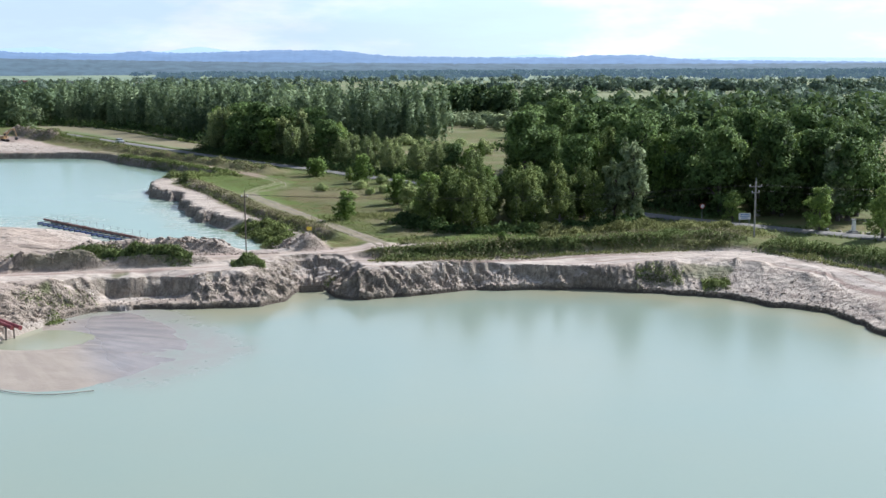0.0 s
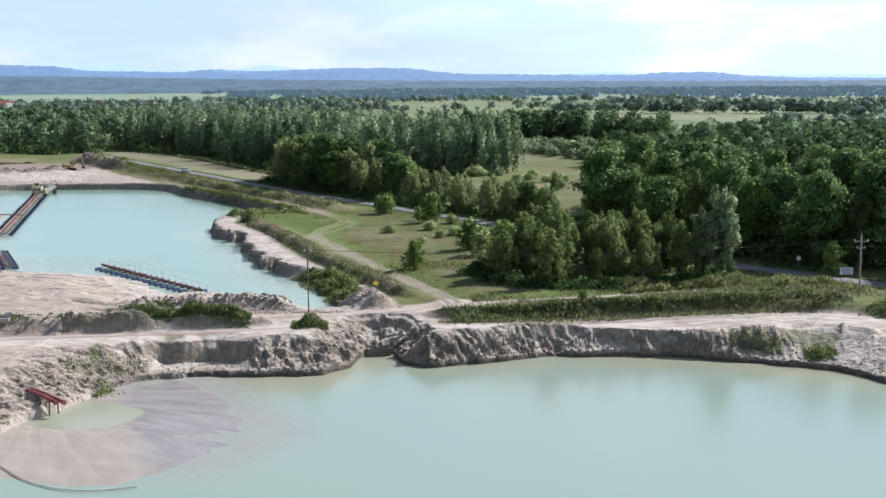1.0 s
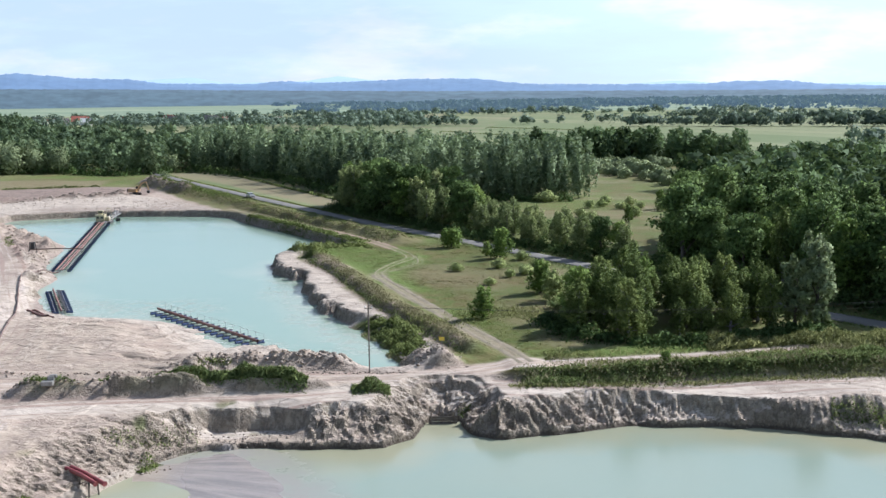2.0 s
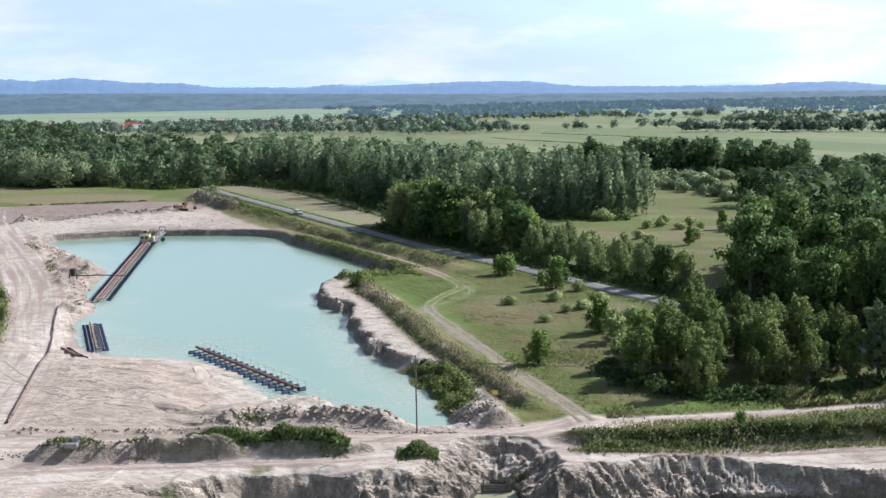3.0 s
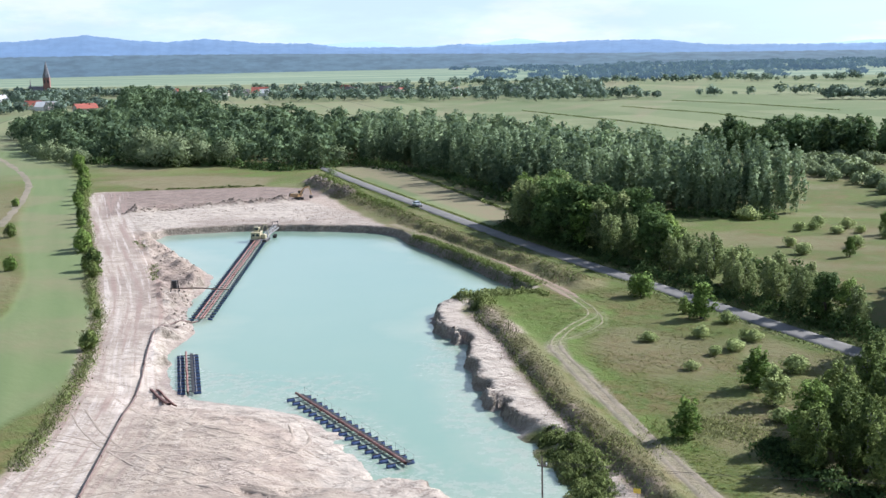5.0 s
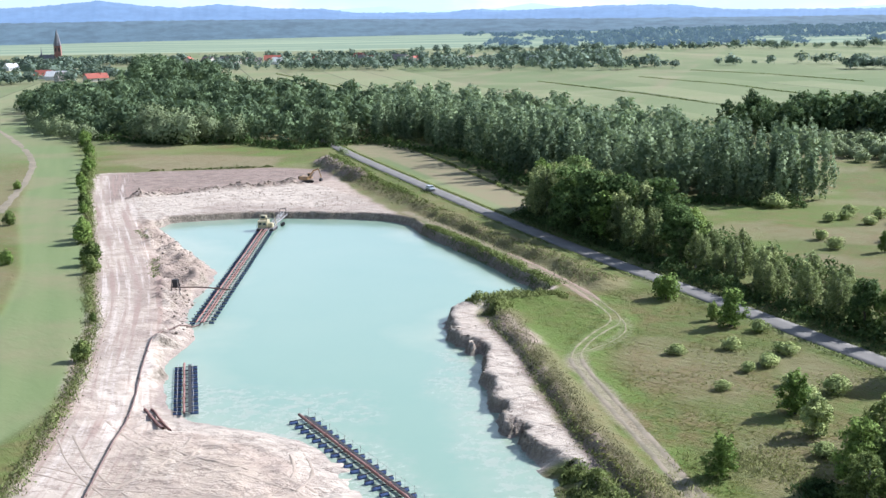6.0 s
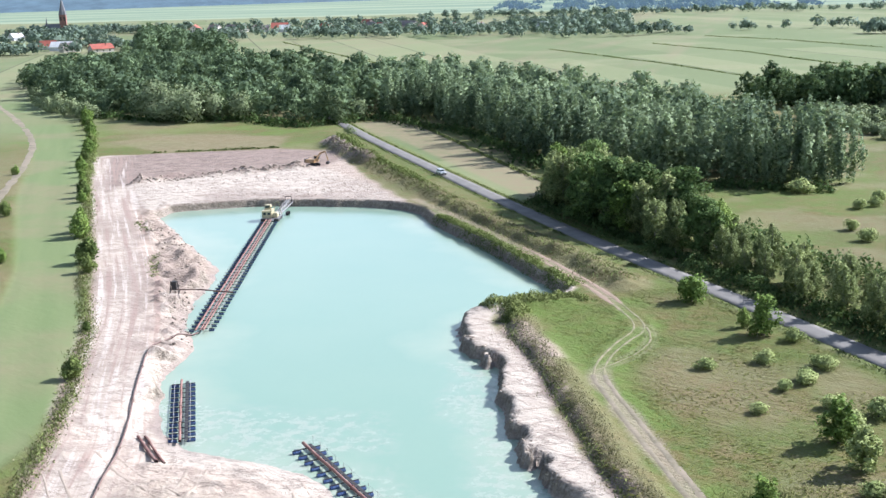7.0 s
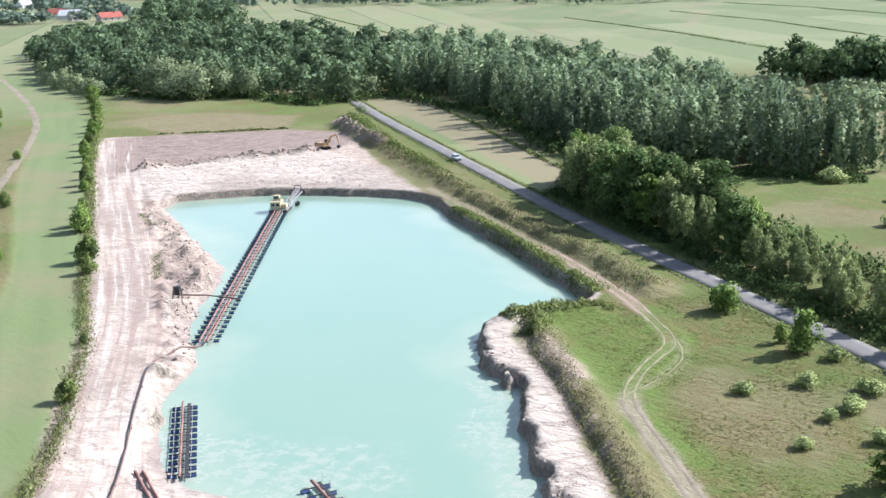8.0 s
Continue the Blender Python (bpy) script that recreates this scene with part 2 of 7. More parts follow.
    wheel = s.math("MULTIPLY", wheel, s.ramp(s.noise(v, 0.11, 3), 0.42, 0.56))
    sandy = s.mix(s.math("MULTIPLY", wheel, 0.45), sandy, (0.35, 0.285, 0.235))
    grit = s.noise(v, 5.0, 3, 0.75)
    sandy = s.mix(s.math("MULTIPLY", s.ramp(grit, 0.58, 0.72), 0.5), sandy, (0.25, 0.20, 0.16))
    patchy = s.noise(s.scaled(v, (0.7, 1.5, 1.0), -20), 0.16, 6, 0.7)
    sandy = s.mix(s.math("MULTIPLY", s.ramp(patchy, 0.53, 0.60), 0.45), sandy, (0.36, 0.285, 0.23))
    # steep faces run from tan to brown, broken by darker torn lines and clumps
    up = s.node("ShaderNodeSeparateXYZ")
    s.link(s.node("ShaderNodeNewGeometry").outputs["Normal"], up.inputs[0])
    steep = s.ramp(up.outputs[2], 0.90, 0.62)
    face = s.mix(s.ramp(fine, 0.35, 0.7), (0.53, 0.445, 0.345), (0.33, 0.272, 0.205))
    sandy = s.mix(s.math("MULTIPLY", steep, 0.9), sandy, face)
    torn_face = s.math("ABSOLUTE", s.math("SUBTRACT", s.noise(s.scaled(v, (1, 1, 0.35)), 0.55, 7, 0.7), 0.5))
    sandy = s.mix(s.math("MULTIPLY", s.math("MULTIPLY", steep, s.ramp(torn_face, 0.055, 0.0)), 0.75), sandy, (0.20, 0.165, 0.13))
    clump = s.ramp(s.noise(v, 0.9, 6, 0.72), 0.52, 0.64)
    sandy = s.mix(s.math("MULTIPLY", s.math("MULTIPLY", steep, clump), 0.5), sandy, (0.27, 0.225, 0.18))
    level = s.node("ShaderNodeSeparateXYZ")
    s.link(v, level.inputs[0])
    # dark band at the bank's toe: wet sand plus painted shade of an undercut
    damp_shade = s.ramp(s.math("ADD", level.outputs[2], s.ramp(n_small, 0.3, 0.7, -0.3, 0.3)), -1.65, -1.95)
    sandy = s.mix(s.math("MULTIPLY", damp_shade, 0.8), sandy, (0.125, 0.10, 0.078))
    dirt = s.mix(s.ramp(n_small, 0.35, 0.65), (0.42, 0.335, 0.255), (0.28, 0.225, 0.165))
    grass = s.mix(track, grass, dirt)
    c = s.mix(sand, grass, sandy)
    flow = s.noise(s.scaled(s.attr("lane").outputs["Vector"], (1.0, 0.13, 1.0)), 0.8, 6, 0.68)
    mud = s.mix(s.ramp(flow, 0.42, 0.58), (0.41, 0.345, 0.275), (0.355, 0.295, 0.235))
    silt = s.mix(s.ramp(flow, 0.40, 0.60), (0.37, 0.325, 0.295), (0.255, 0.228, 0.215))
    mud = s.mix(pale, mud, silt)
    c = s.mix(wet, c, mud)
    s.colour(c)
    s.put(s.b.inputs["Roughness"], s.math("SUBTRACT", s.ramp(wet, 0, 1, 0.95, 0.6), s.math("MULTIPLY", s.math("MULTIPLY", wet, pale), 0.34)))
    s.b.inputs["Specular IOR Level"].default_value = 0.3
    h = s.math("ADD", s.math("MULTIPLY", n_small, 0.35), fine)
    bent = s.node("ShaderNodeVectorMath")
    bent.operation = "MULTIPLY_ADD"
    warp = s.node("ShaderNodeTexNoise")
    warp.inputs["Scale"].default_value = 0.7
    warp.inputs["Detail"].default_value = 3
    s.link(v, warp.inputs["Vector"])
    s.link(warp.outputs["Color"], bent.inputs[0])
    bent.inputs[1].default_value = (0.9, 0.9, 0.6)
    s.link(v, bent.inputs[2])
    for size, flatten, much in ((0.75, 0.30, 1.7), (2.4, 0.5, 0.8)):
        torn = s.noise(s.scaled(bent.outputs[0], (1, 1, flatten)), size, 6, 0.68)
        ridged = s.math("ABSOLUTE", s.math("SUBTRACT", torn, 0.5))
        h = s.math("ADD", h, s.math("MULTIPLY", s.math("MULTIPLY", ridged, s.math("MULTIPLY", steep, sand)), -much * 3.0))
    h = s.math("ADD", h, s.math("MULTIPLY", s.math("MULTIPLY", s.ramp(crust, 0.0, 0.03), sand), 0.22))
    level_sand = s.math("MULTIPLY", sand, s.math("SUBTRACT", 1.0, steep))
    h = s.math("MULTIPLY", h, s.math("SUBTRACT", 1.0, s.math("MULTIPLY", level_sand, 0.35)))
    turf = s.math("MULTIPLY", s.ramp(sand, 0, 1, 0.65, 1.0), s.math("SUBTRACT", 1.0, s.math("MULTIPLY", mown, 0.82)))
    smoothed = s.math("MULTIPLY", turf, s.math("SUBTRACT", 1.0, s.math("MULTIPLY", driven, 0.5)))
    s.bump(s.math("MULTIPLY", s.math("MULTIPLY", h, smoothed), s.ramp(wet, 0, 1, 1, 0.12)), 0.9, 0.6)
    return s.m


def water_material(name, deep, shallow, foam, lo, hi):
    s = Shade(name, 0.07)
    v = s.world()
    d = s.attr("shore").outputs["Fac"]
    n1, n2 = s.noise(v, 0.05, 4), s.noise(v, 0.42, 8, 0.74)
    near = s.ramp(s.math("ADD", d, s.ramp(n1, 0.3, 0.7, -5, 5)), 9.0, 0.0)
    c = s.mix(s.math("MULTIPLY", n1, 0.3), deep, shallow)
    c = s.mix(s.math("MULTIPLY", near, 0.8), c, shallow)
    scum = s.math("MULTIPLY", s.attr("scum").outputs["Fac"], s.ramp(n2, lo, hi))
    c = s.mix(scum, c, foam)
    s.colour(c)
    s.put(s.b.inputs["Roughness"], s.ramp(scum, 0, 1, 0.17, 0.45))
    s.b.inputs["IOR"].default_value = 1.4
    s.bump(s.noise(v, 1.4, 3), 0.09, 0.06)
    return s.m


GROUND = ground_material()
WATER_FAR = water_material("milky_turquoise_water", (0.225, 0.352, 0.268), (0.34, 0.41, 0.305), (0.39, 0.415, 0.345), 0.45, 0.60)
WATER_NEAR = water_material("milky_green_water", (0.265, 0.345, 0.28), (0.375, 0.355, 0.225), (0.34, 0.32, 0.285), 0.25, 0.55)
ASPHALT = worn("asphalt", (0.165, 0.156, 0.142), (0.215, 0.203, 0.185), 0.98, 0, 0.3, 4.0, 0.3)


# ---- building blocks ----
def grid_noise(x, y, seed=0):
    """Smooth value noise, 0 to 1, on arrays."""
    xi, yi = np.floor(x).astype(np.int64), np.floor(y).astype(np.int64)
    fx, fy = x - xi, y - yi
    fx, fy = fx * fx * (3 - 2 * fx), fy * fy * (3 - 2 * fy)

    def lattice(a, b):
        h = (a * 374761393 + b * 668265263 + seed * 974711) & 0xFFFFFFFF
        h = ((h ^ (h >> 13)) * 1274126177) & 0xFFFFFFFF
        return ((h ^ (h >> 16)) & 0xFFFF) / 65535.0

    a, b, c, d = lattice(xi, yi), lattice(xi + 1, yi), lattice(xi, yi + 1), lattice(xi + 1, yi + 1)
    return (a * (1 - fx) + b * fx) * (1 - fy) + (c * (1 - fx) + d * fx) * fy


def blocks(x, y, size, seed=3):
    """Noise in flat uneven blocks with short ramps between them."""
    u, v = x / size + 0.35 * grid_noise(x / size * 1.7, y / size * 1.7, seed), y / size + 0.35 * grid_noise(x / size * 1.7 + 9, y / size * 1.7, seed)
    fu, fv = u - np.floor(u), v - np.floor(v)
    return grid_noise(np.floor(u) + np.clip((fu - 0.86) / 0.14, 0, 1), np.floor(v) + np.clip((fv - 0.86) / 0.14, 0, 1), seed)


def fractal(x, y, size, octaves=4, seed=0):
    total, amount, weight = 0.0, 1.0, 0.0
    for k in range(octaves):
        total = total + amount * grid_noise(x / size * 2 ** k + 17.3 * k, y / size * 2 ** k - 9.1 * k, seed + k)
        weight += amount
        amount *= 0.5
    return total / weight


def line_distance(x, y, points, closed=False):
    best = np.full(np.shape(x), 1e9)
    pts = list(points) + ([points[0]] if closed else [])
    for (ax, ay), (bx, by) in zip(pts, pts[1:]):
        ux, uy = bx - ax, by - ay
        k = np.clip(((x - ax) * ux + (y - ay) * uy) / (ux * ux + uy * uy), 0, 1)
        best = np.minimum(best, np.hypot(x - ax - k * ux, y - ay - k * uy))
    return best


def line_frame(x, y, points):
    """The signed distance to a line and the run along it."""
    best, side, run, gone = np.full(np.shape(x), 1e9), np.zeros(np.shape(x)), np.zeros(np.shape(x)), 0.0
    for (ax, ay), (bx, by) in zip(points, points[1:]):
        ux, uy = bx - ax, by - ay
        size = math.hypot(ux, uy)
        k = np.clip(((x - ax) * ux + (y - ay) * uy) / size ** 2, 0, 1)
        d = np.hypot(x - ax - k * ux, y - ay - k * uy)
        near = d < best
        best = np.where(near, d, best)
        side = np.where(near, np.sign((x - ax) * uy - (y - ay) * ux) * d, side)
        run = np.where(near, gone + k * size, run)
        gone += size
    return side, run


def area_distance(x, y, points):
    """Distance to an outline: minus inside, plus outside."""
    inside = np.zeros(np.shape(x), bool)
    pts = list(points)
    for (ax, ay), (bx, by) in zip(pts, pts[1:] + pts[:1]):
        if ay != by:
            inside ^= ((ay > y) != (by > y)) & (x < (bx - ax) * (y - ay) / (by - ay) + ax)
    d = line_distance(x, y, pts, True)
    return np.where(inside, -d, d)


def smooth(points, closed=False, rounds=2):
    """Rounds the corners of a line."""
    pts = list(points)
    for _ in range(rounds):
        ends = pts + pts[:1] if closed else pts
        cut = []
        for (ax, ay), (bx, by) in zip(ends, ends[1:]):
            cut += [(0.75 * ax + 0.25 * bx, 0.75 * ay + 0.25 * by), (0.25 * ax + 0.75 * bx, 0.25 * ay + 0.75 * by)]
        pts = cut if closed else [pts[0], *cut[1:-1], pts[-1]]
    return pts


def step(a, b, v):
    k = np.clip((v - a) / (b - a), 0, 1)
    return k * k * (3 - 2 * k)


def array_mesh(name, verts, faces):
    """A mesh from arrays: faces is (n, 3) or (n, 4)."""
    me = bpy.data.meshes.new(name)
    verts, faces = np.asarray(verts, np.float32), np.asarray(faces, np.int32)
    n, k = faces.shape
    me.vertices.add(len(verts))
    me.vertices.foreach_set("co", verts.ravel())
    me.loops.add(n * k)
    me.loops.foreach_set("vertex_index", faces.ravel())
    me.polygons.add(n)
    me.polygons.foreach_set("loop_start", np.arange(0, n * k, k, dtype=np.int32))
    me.polygons.foreach_set("loop_total", np.full(n, k, np.int32))
    me.update(calc_edges=True)
    return me


def float_layer(me, name, values):
    me.attributes.new(name, "FLOAT", "POINT").data.foreach_set("value", np.asarray(values, np.float32))


def colour_layer(me, name, values):
    me.attributes.new(name, "FLOAT_COLOR", "POINT").data.foreach_set("color", np.asarray(values, np.float32).ravel())


# ---- the plan ----
FAR_POND = [(-165, 334.7), (-152.6, 344.2), (-135.7, 349.9), (-110.9, 350), (-101.3, 346.4), (-90.8, 329.5), (-77.9, 314), (-64.4, 294.9), (-55.6, 281.9),
            (-49.3, 272.4), (-57.6, 268.4), (-60.1, 263.2), (-63.7, 259.7), (-65.1, 254), (-62.1, 246), (-57, 238.8), (-52.6, 234), (-49, 219.5), (-44, 207.5),
            (-37.8, 195.8), (-32.2, 186), (-24.6, 169.1), (-23.7, 163.2), (-28.3, 164.6), (-34, 168), (-43, 170.3), (-50, 175), (-55.6, 184.5), (-61.1, 192.2),
            (-68.4, 196.3), (-75.8, 197.9), (-85.6, 198.8), (-96, 214.5), (-99.8, 224), (-100.5, 232.5), (-104.5, 241.3), (-109, 245.7), (-113.4, 256.4),
            (-117.6, 270.4), (-120.3, 281.1), (-123.7, 286.5), (-133.9, 297.7), (-148.8, 315.1)]
NEAR_POND = [(-72, -90), (-62, 60), (-53, 104), (-49.5, 114), (-48.4, 121.4), (-46.6, 126), (-44.4, 131.8), (-41.6, 137.3), (-35.4, 138.4), (-28.8, 138.4), (-19.9, 140.8),
             (-18.4, 152.1), (-16, 152.1), (-13.7, 145.4), (-10.1, 143.2), (-6.8, 145.4), (-2.7, 147), (0.7, 149.2), (11.4, 150.3), (18.4, 150), (24.3, 147.7),
             (30.8, 145.6), (37.7, 142.8), (38.9, 138.8), (42.3, 137.4), (46, 133.5), (47, 121.6), (60, 100), (110, 40), (130, -90)]
MUD_BAR = [(-58, 108), (-46, 103), (-42.9, 101.8), (-37.7, 100.9), (-31.4, 101.8), (-29, 105), (-26, 109), (-22.3, 115), (-24.5, 123), (-29, 131), (-37.5, 139), (-46, 132), (-50, 122)]
SAND_AREA = [(-229, 417), (-187, 344), (-157, 296), (-132.5, 259), (-115, 228), (-102, 203), (-96, 189), (-89, 172), (-86, 150), (-74, 128), (-64, 100), (-52, 92),
             (-46, 118), (-20, 138), (-12, 150), (-14, 160), (-22, 168), (-40, 200), (-60, 240), (-80, 262), (-100, 330), (-101, 345), (-119, 371), (-157, 432), (-178, 435), (-215, 421)]
PIT_FLOOR = [(-165, 330), (-186, 350), (-191, 366), (-168, 386), (-148, 401), (-122, 372), (-100, 343), (-110, 338)]
PIT_SOIL = [(-190, 352), (-192, 364), (-168, 385), (-147, 401), (-150, 432), (-178, 438), (-215, 423), (-228, 414)]
ROAD = [(-235, 585), (-186, 512), (-157.5, 466), (-104, 386.5), (-73.5, 341.5), (-50.5, 309), (-30, 282), (-21, 270), (-5.5, 249), (8, 231), (22, 209), (38, 188.5), (62, 166), (110, 128)]
HAUL_WEST = [(-226, 412), (-184, 344), (-155, 300.8), (-128.8, 259.9), (-114, 233.7), (-102.3, 210), (-91, 190.5), (-80, 160), (-76, 148), (-66, 137), (-60, 110)]
HAUL_LOW = [(-76, 134), (-65, 138), (-54.7, 141), (-43.3, 142.5), (-32.4, 145), (-26, 147.6), (-19, 154)]
HAUL_EAST = [(-19, 155), (-11, 152.5), (1.3, 153), (12.7, 154.6), (24, 156.6), (39, 158.5), (47, 153), (53.5, 139), (62, 118)]
HAUL_UP = [(-74, 149), (-59.1, 150.6), (-43.8, 152.8), (-34.9, 154.6), (-25, 155.5), (-16.6, 157.3), (-10.8, 162.3), (-7, 162.6), (1.7, 165.1), (14.5, 168.7), (26, 173.5)]
TRACK = [(-8.3, 162.4), (-11.2, 169.4), (-19.8, 187.5), (-28, 206), (-34.5, 220.5), (-39.3, 231.5), (-37.6, 244.5), (-34.8, 253.4), (-40, 264.3), (-46, 275.3), (-54, 287.7), (-67, 305.6), (-85, 330), (-103, 352)]
BERM = [(-55.5, 256), (-52.4, 247), (-45.2, 232.5), (-39.6, 219.5), (-31.2, 199.5), (-21.8, 181.5), (-14.8, 167.5)]
NORTH_BERM = [(-160, 444), (-151, 431), (-109, 371.5), (-77, 325.5), (-54.5, 297.5), (-41, 278)]
WEST_FIELD = [(-400, 575), (-337, 514), (-274, 440), (-210, 341), (-158, 269), (-140, 238), (-120, 190), (-110, 150), (-95, 150), (-100, 192), (-112, 222), (-136, 262), (-160, 300), (-195, 350), (-240, 425), (-300, 500), (-380, 600)]
EAST_FIELD = [(-178, 507), (-150, 464), (-77.6, 354.5), (-68, 362), (-77, 385), (-156, 512)]
MEADOW = [(-10, 166), (-30, 206), (-41, 232), (-36, 256), (-42, 268), (-30, 278), (-8, 247), (14, 216), (30, 193), (26, 177)]

WEST_TRACK = [(-392, 576), (-327, 505), (-278, 446), (-246, 396), (-227, 362), (-212, 335)]
TRACK_LOOP = [(-39.3, 231.5), (-34.5, 240), (-33, 248), (-34.8, 254)]
ROAD, HAUL_WEST, HAUL_LOW, HAUL_EAST, HAUL_UP, TRACK, WEST_TRACK, TRACK_LOOP = (smooth(k) for k in (ROAD, HAUL_WEST, HAUL_LOW, HAUL_EAST, HAUL_UP, TRACK, WEST_TRACK, TRACK_LOOP))
FAR_POND, NEAR_POND = smooth(FAR_POND, True, 1), smooth(NEAR_POND, True, 1)


def height(x, y):
    """The ground's height over the plan, on arrays."""
    x, y = np.asarray(x, float), np.asarray(y, float)
    d_far = area_distance(x, y, FAR_POND) + 1.6 * (fractal(x, y, 5, 3, 3) - 0.5)
    slump = blocks(x + 0.4 * y, y - 0.4 * x, 3.1) - 0.5
    d_far = d_far + 2.2 * slump * step(-68, -60, x) * step(262, 255, y)
    d_near = area_distance(x, y, NEAR_POND) + 1.8 * (fractal(x, y, 4, 3, 5) - 0.5)
    z = 1.9 + 0.5 * (fractal(x, y, 45, 3, 1) - 0.5)
    east = step(20, 36, x)
    z = z - 0.5 * step(150, 120, y)
    # heaps and ridges
    lumps = fractal(x, y, 3.2, 4, 8)
    fine = fractal(x, y, 1.3, 3, 9)

    def ridge(points, width, tall, rough):
        d = line_distance(x, y, points)
        return tall * np.exp(-(d / width) ** 2) * (1 - rough + 2 * rough * lumps)

    z = z + ridge([(-50, 158.5), (-46.3, 160.8), (-40, 160.6), (-35, 161), (-30, 160.2)], 2.2, 1.25, 0.8)
    z = z + ridge([(-73, 152.2), (-60, 153.4), (-44.5, 155.6), (-29, 157), (-22.5, 157.6)], 0.8, 0.55, 0.8)
    z = z + ridge([(-68, 143.6), (-60, 144.8), (-53, 145.8), (-44, 147.3), (-31.5, 149.6)], 1.7, 1.1, 0.6)
    z = z + ridge([(-54.7, 144), (-53.5, 144.6)], 1.9, 1.2, 0.4) + ridge([(-48, 145), (-46.5, 145.4)], 2.0, 1.3, 0.4)
    z = z + ridge([(-26.5, 149.4), (-24, 150)], 1.6, 1.0, 0.5)
    z = z + ridge([(-46, 139), (-44, 140.5)], 2.0, 1.0, 0.6) + ridge([(-37, 142.5), (-30, 143.4), (-23, 146)], 2.0, 0.7, 0.9)
    z = z + ridge([(-13.6, 150.3), (-10, 150.4), (-4, 151), (3, 152.6), (8, 152.6)], 1.6, 0.75, 0.9)
    z = z + ridge([(-18.5, 162), (-22, 166), (-27.5, 173)], 2.2, 1.5, 0.95)
    side, _ = line_frame(x, y, BERM)
    ends = step(260, 254, y) * step(164, 169, y)
    cut = np.where(side > 0, step(1.9, 0.7, side + 0.9 * (lumps - 0.5)), np.exp(-(side / 2.9) ** 2))
    z = z + ends * 0.95 * cut * (0.6 + 0.8 * lumps) * (np.abs(side) < 12) + ridge(NORTH_BERM, 3.4, 1.2, 0.8)
    z = z + ridge([(-165, 449), (-150, 428), (-135, 408)], 2.5, 1.5, 0.7)
    z = z + ridge([(-191, 364), (-183, 377), (-168, 385.5), (-151.5, 398)], 2.0, 1.5, 0.9)
    z = z + ridge([(-9, 156.3), (8, 159), (23, 162.5), (42, 166)], 2.8, 0.6, 0.4)
    z = z + ridge([(-62, 258), (-55, 262.5), (-49, 266)], 2.2, 0.6, 0.6)
    # rutted, dug ground on the west shore and the sand flat
    clods = np.abs(fractal(x, y, 2.6, 4, 27) - 0.5) * 2
    dug = step(2.5, -2.0, area_distance(x, y, [(-98, 222), (-112, 230), (-128, 262), (-152, 300), (-172, 334), (-150, 324), (-116, 282), (-103, 243)]))
    z = z + dug * (2.2 * (lumps - 0.5) + 2.4 * (clods - 0.35) + 0.8 * (fine - 0.5))
    flat = step(2.0, -6.0, area_distance(x, y, SAND_AREA))
    swept = fractal((x + 0.5 * y) * 0.25, (y - 0.5 * x), 2.2, 4, 29)
    crust = np.abs(fractal(x + 0.5 * y, (y - 0.4 * x) * 1.6, 5.0, 3, 31) - 0.5) * 2
    z = z + flat * (0.16 * step(0.05, 0.13, crust) - 0.16)
    z = z + flat * (0.14 * (fine - 0.5) + 0.34 * (swept - 0.5) + 0.12 * step(0.6, 0.75, lumps))
    z = z - 0.7 * np.exp(-(line_distance(x, y, [(-60, 164.6), (-53, 162.2), (-48, 161.8)]) / 0.7) ** 2)
    # roads are level
    for line, half, level in ((ROAD, 3.4, 1.9), (HAUL_WEST, 5.0, 1.75), (HAUL_LOW, 2.6, 1.45), (HAUL_EAST, 3.6, 1.05), (HAUL_UP, 2.0, 1.6), (TRACK, 1.3, 1.95)):
        k = step(half + 2.0, half, line_distance(x, y, line))
        z = z * (1 - k) + (level + 0.12 * (fine - 0.5)) * k
    # the banks
    z = z - 0.35 * step(8, 4, d_near) * step(0, 8, x)
    south = step(216, 196, y) * step(-44, -56, x)
    west = step(-94, -106, x) * step(335, 325, y)
    jag = fractal(x, y, 2.4, 3, 45)
    wide = (0.25 + 0.9 * jag) * (1 - south) + 13 * south + 2.5 * west + 4.2 * step(197, 189, y) * step(-42, -35, x)
    rise = np.clip(d_far / wide, 0, 1)
    above = z * rise + (0.6 * (lumps - 0.5) + 0.5 * (fine - 0.5)) * rise * (1 - rise) * 4
    z = np.where(d_far > 0, above, np.maximum(-1.6, 0.35 * d_far))
    _, along = line_frame(x, y, NEAR_POND)
    flutes = np.abs(fractal(along, d_near * 0.35, 3.6, 2, 21) - 0.5) * 2
    ribs = np.abs(fractal(along, d_near * 0.3, 1.5, 2, 25) - 0.5) * 2
    chips = np.abs(fractal(x, y, 1.5, 3, 22) - 0.5) * 2
    shards = np.abs(grid_noise(x / 0.9, y / 0.9, 24) - 0.5) * 2
    wide = (5.2 + 3 * step(-20, -30, x) * fractal(x, y, 14, 2, 33) - 2.8 * step(6, 12, x) * (1 - east) + 6.0 * east) * (0.8 + 0.4 * flutes)
    calm = 1 - 0.6 * step(5, 9, x) * step(27, 23, x)
    bench = step(-43.5, -40.5, x) * step(-29.5, -32.5, x)
    calm = calm * (1 - 0.7 * east)
    calm = calm * (1 - 0.6 * bench) * (1 - 0.45 * step(-20, -26, x))
    gully = np.abs(fractal(along + 0.5 * d_near, d_near * 0.12, 0.85, 2, 26) - 0.5) * 2
    worn_d = d_near + step(0, 1.3, d_near) * calm * (1.3 * (flutes - 0.36) + 0.6 * (ribs - 0.36) + 0.7 * (gully - 0.36) + 0.2 * (shards - 0.5))
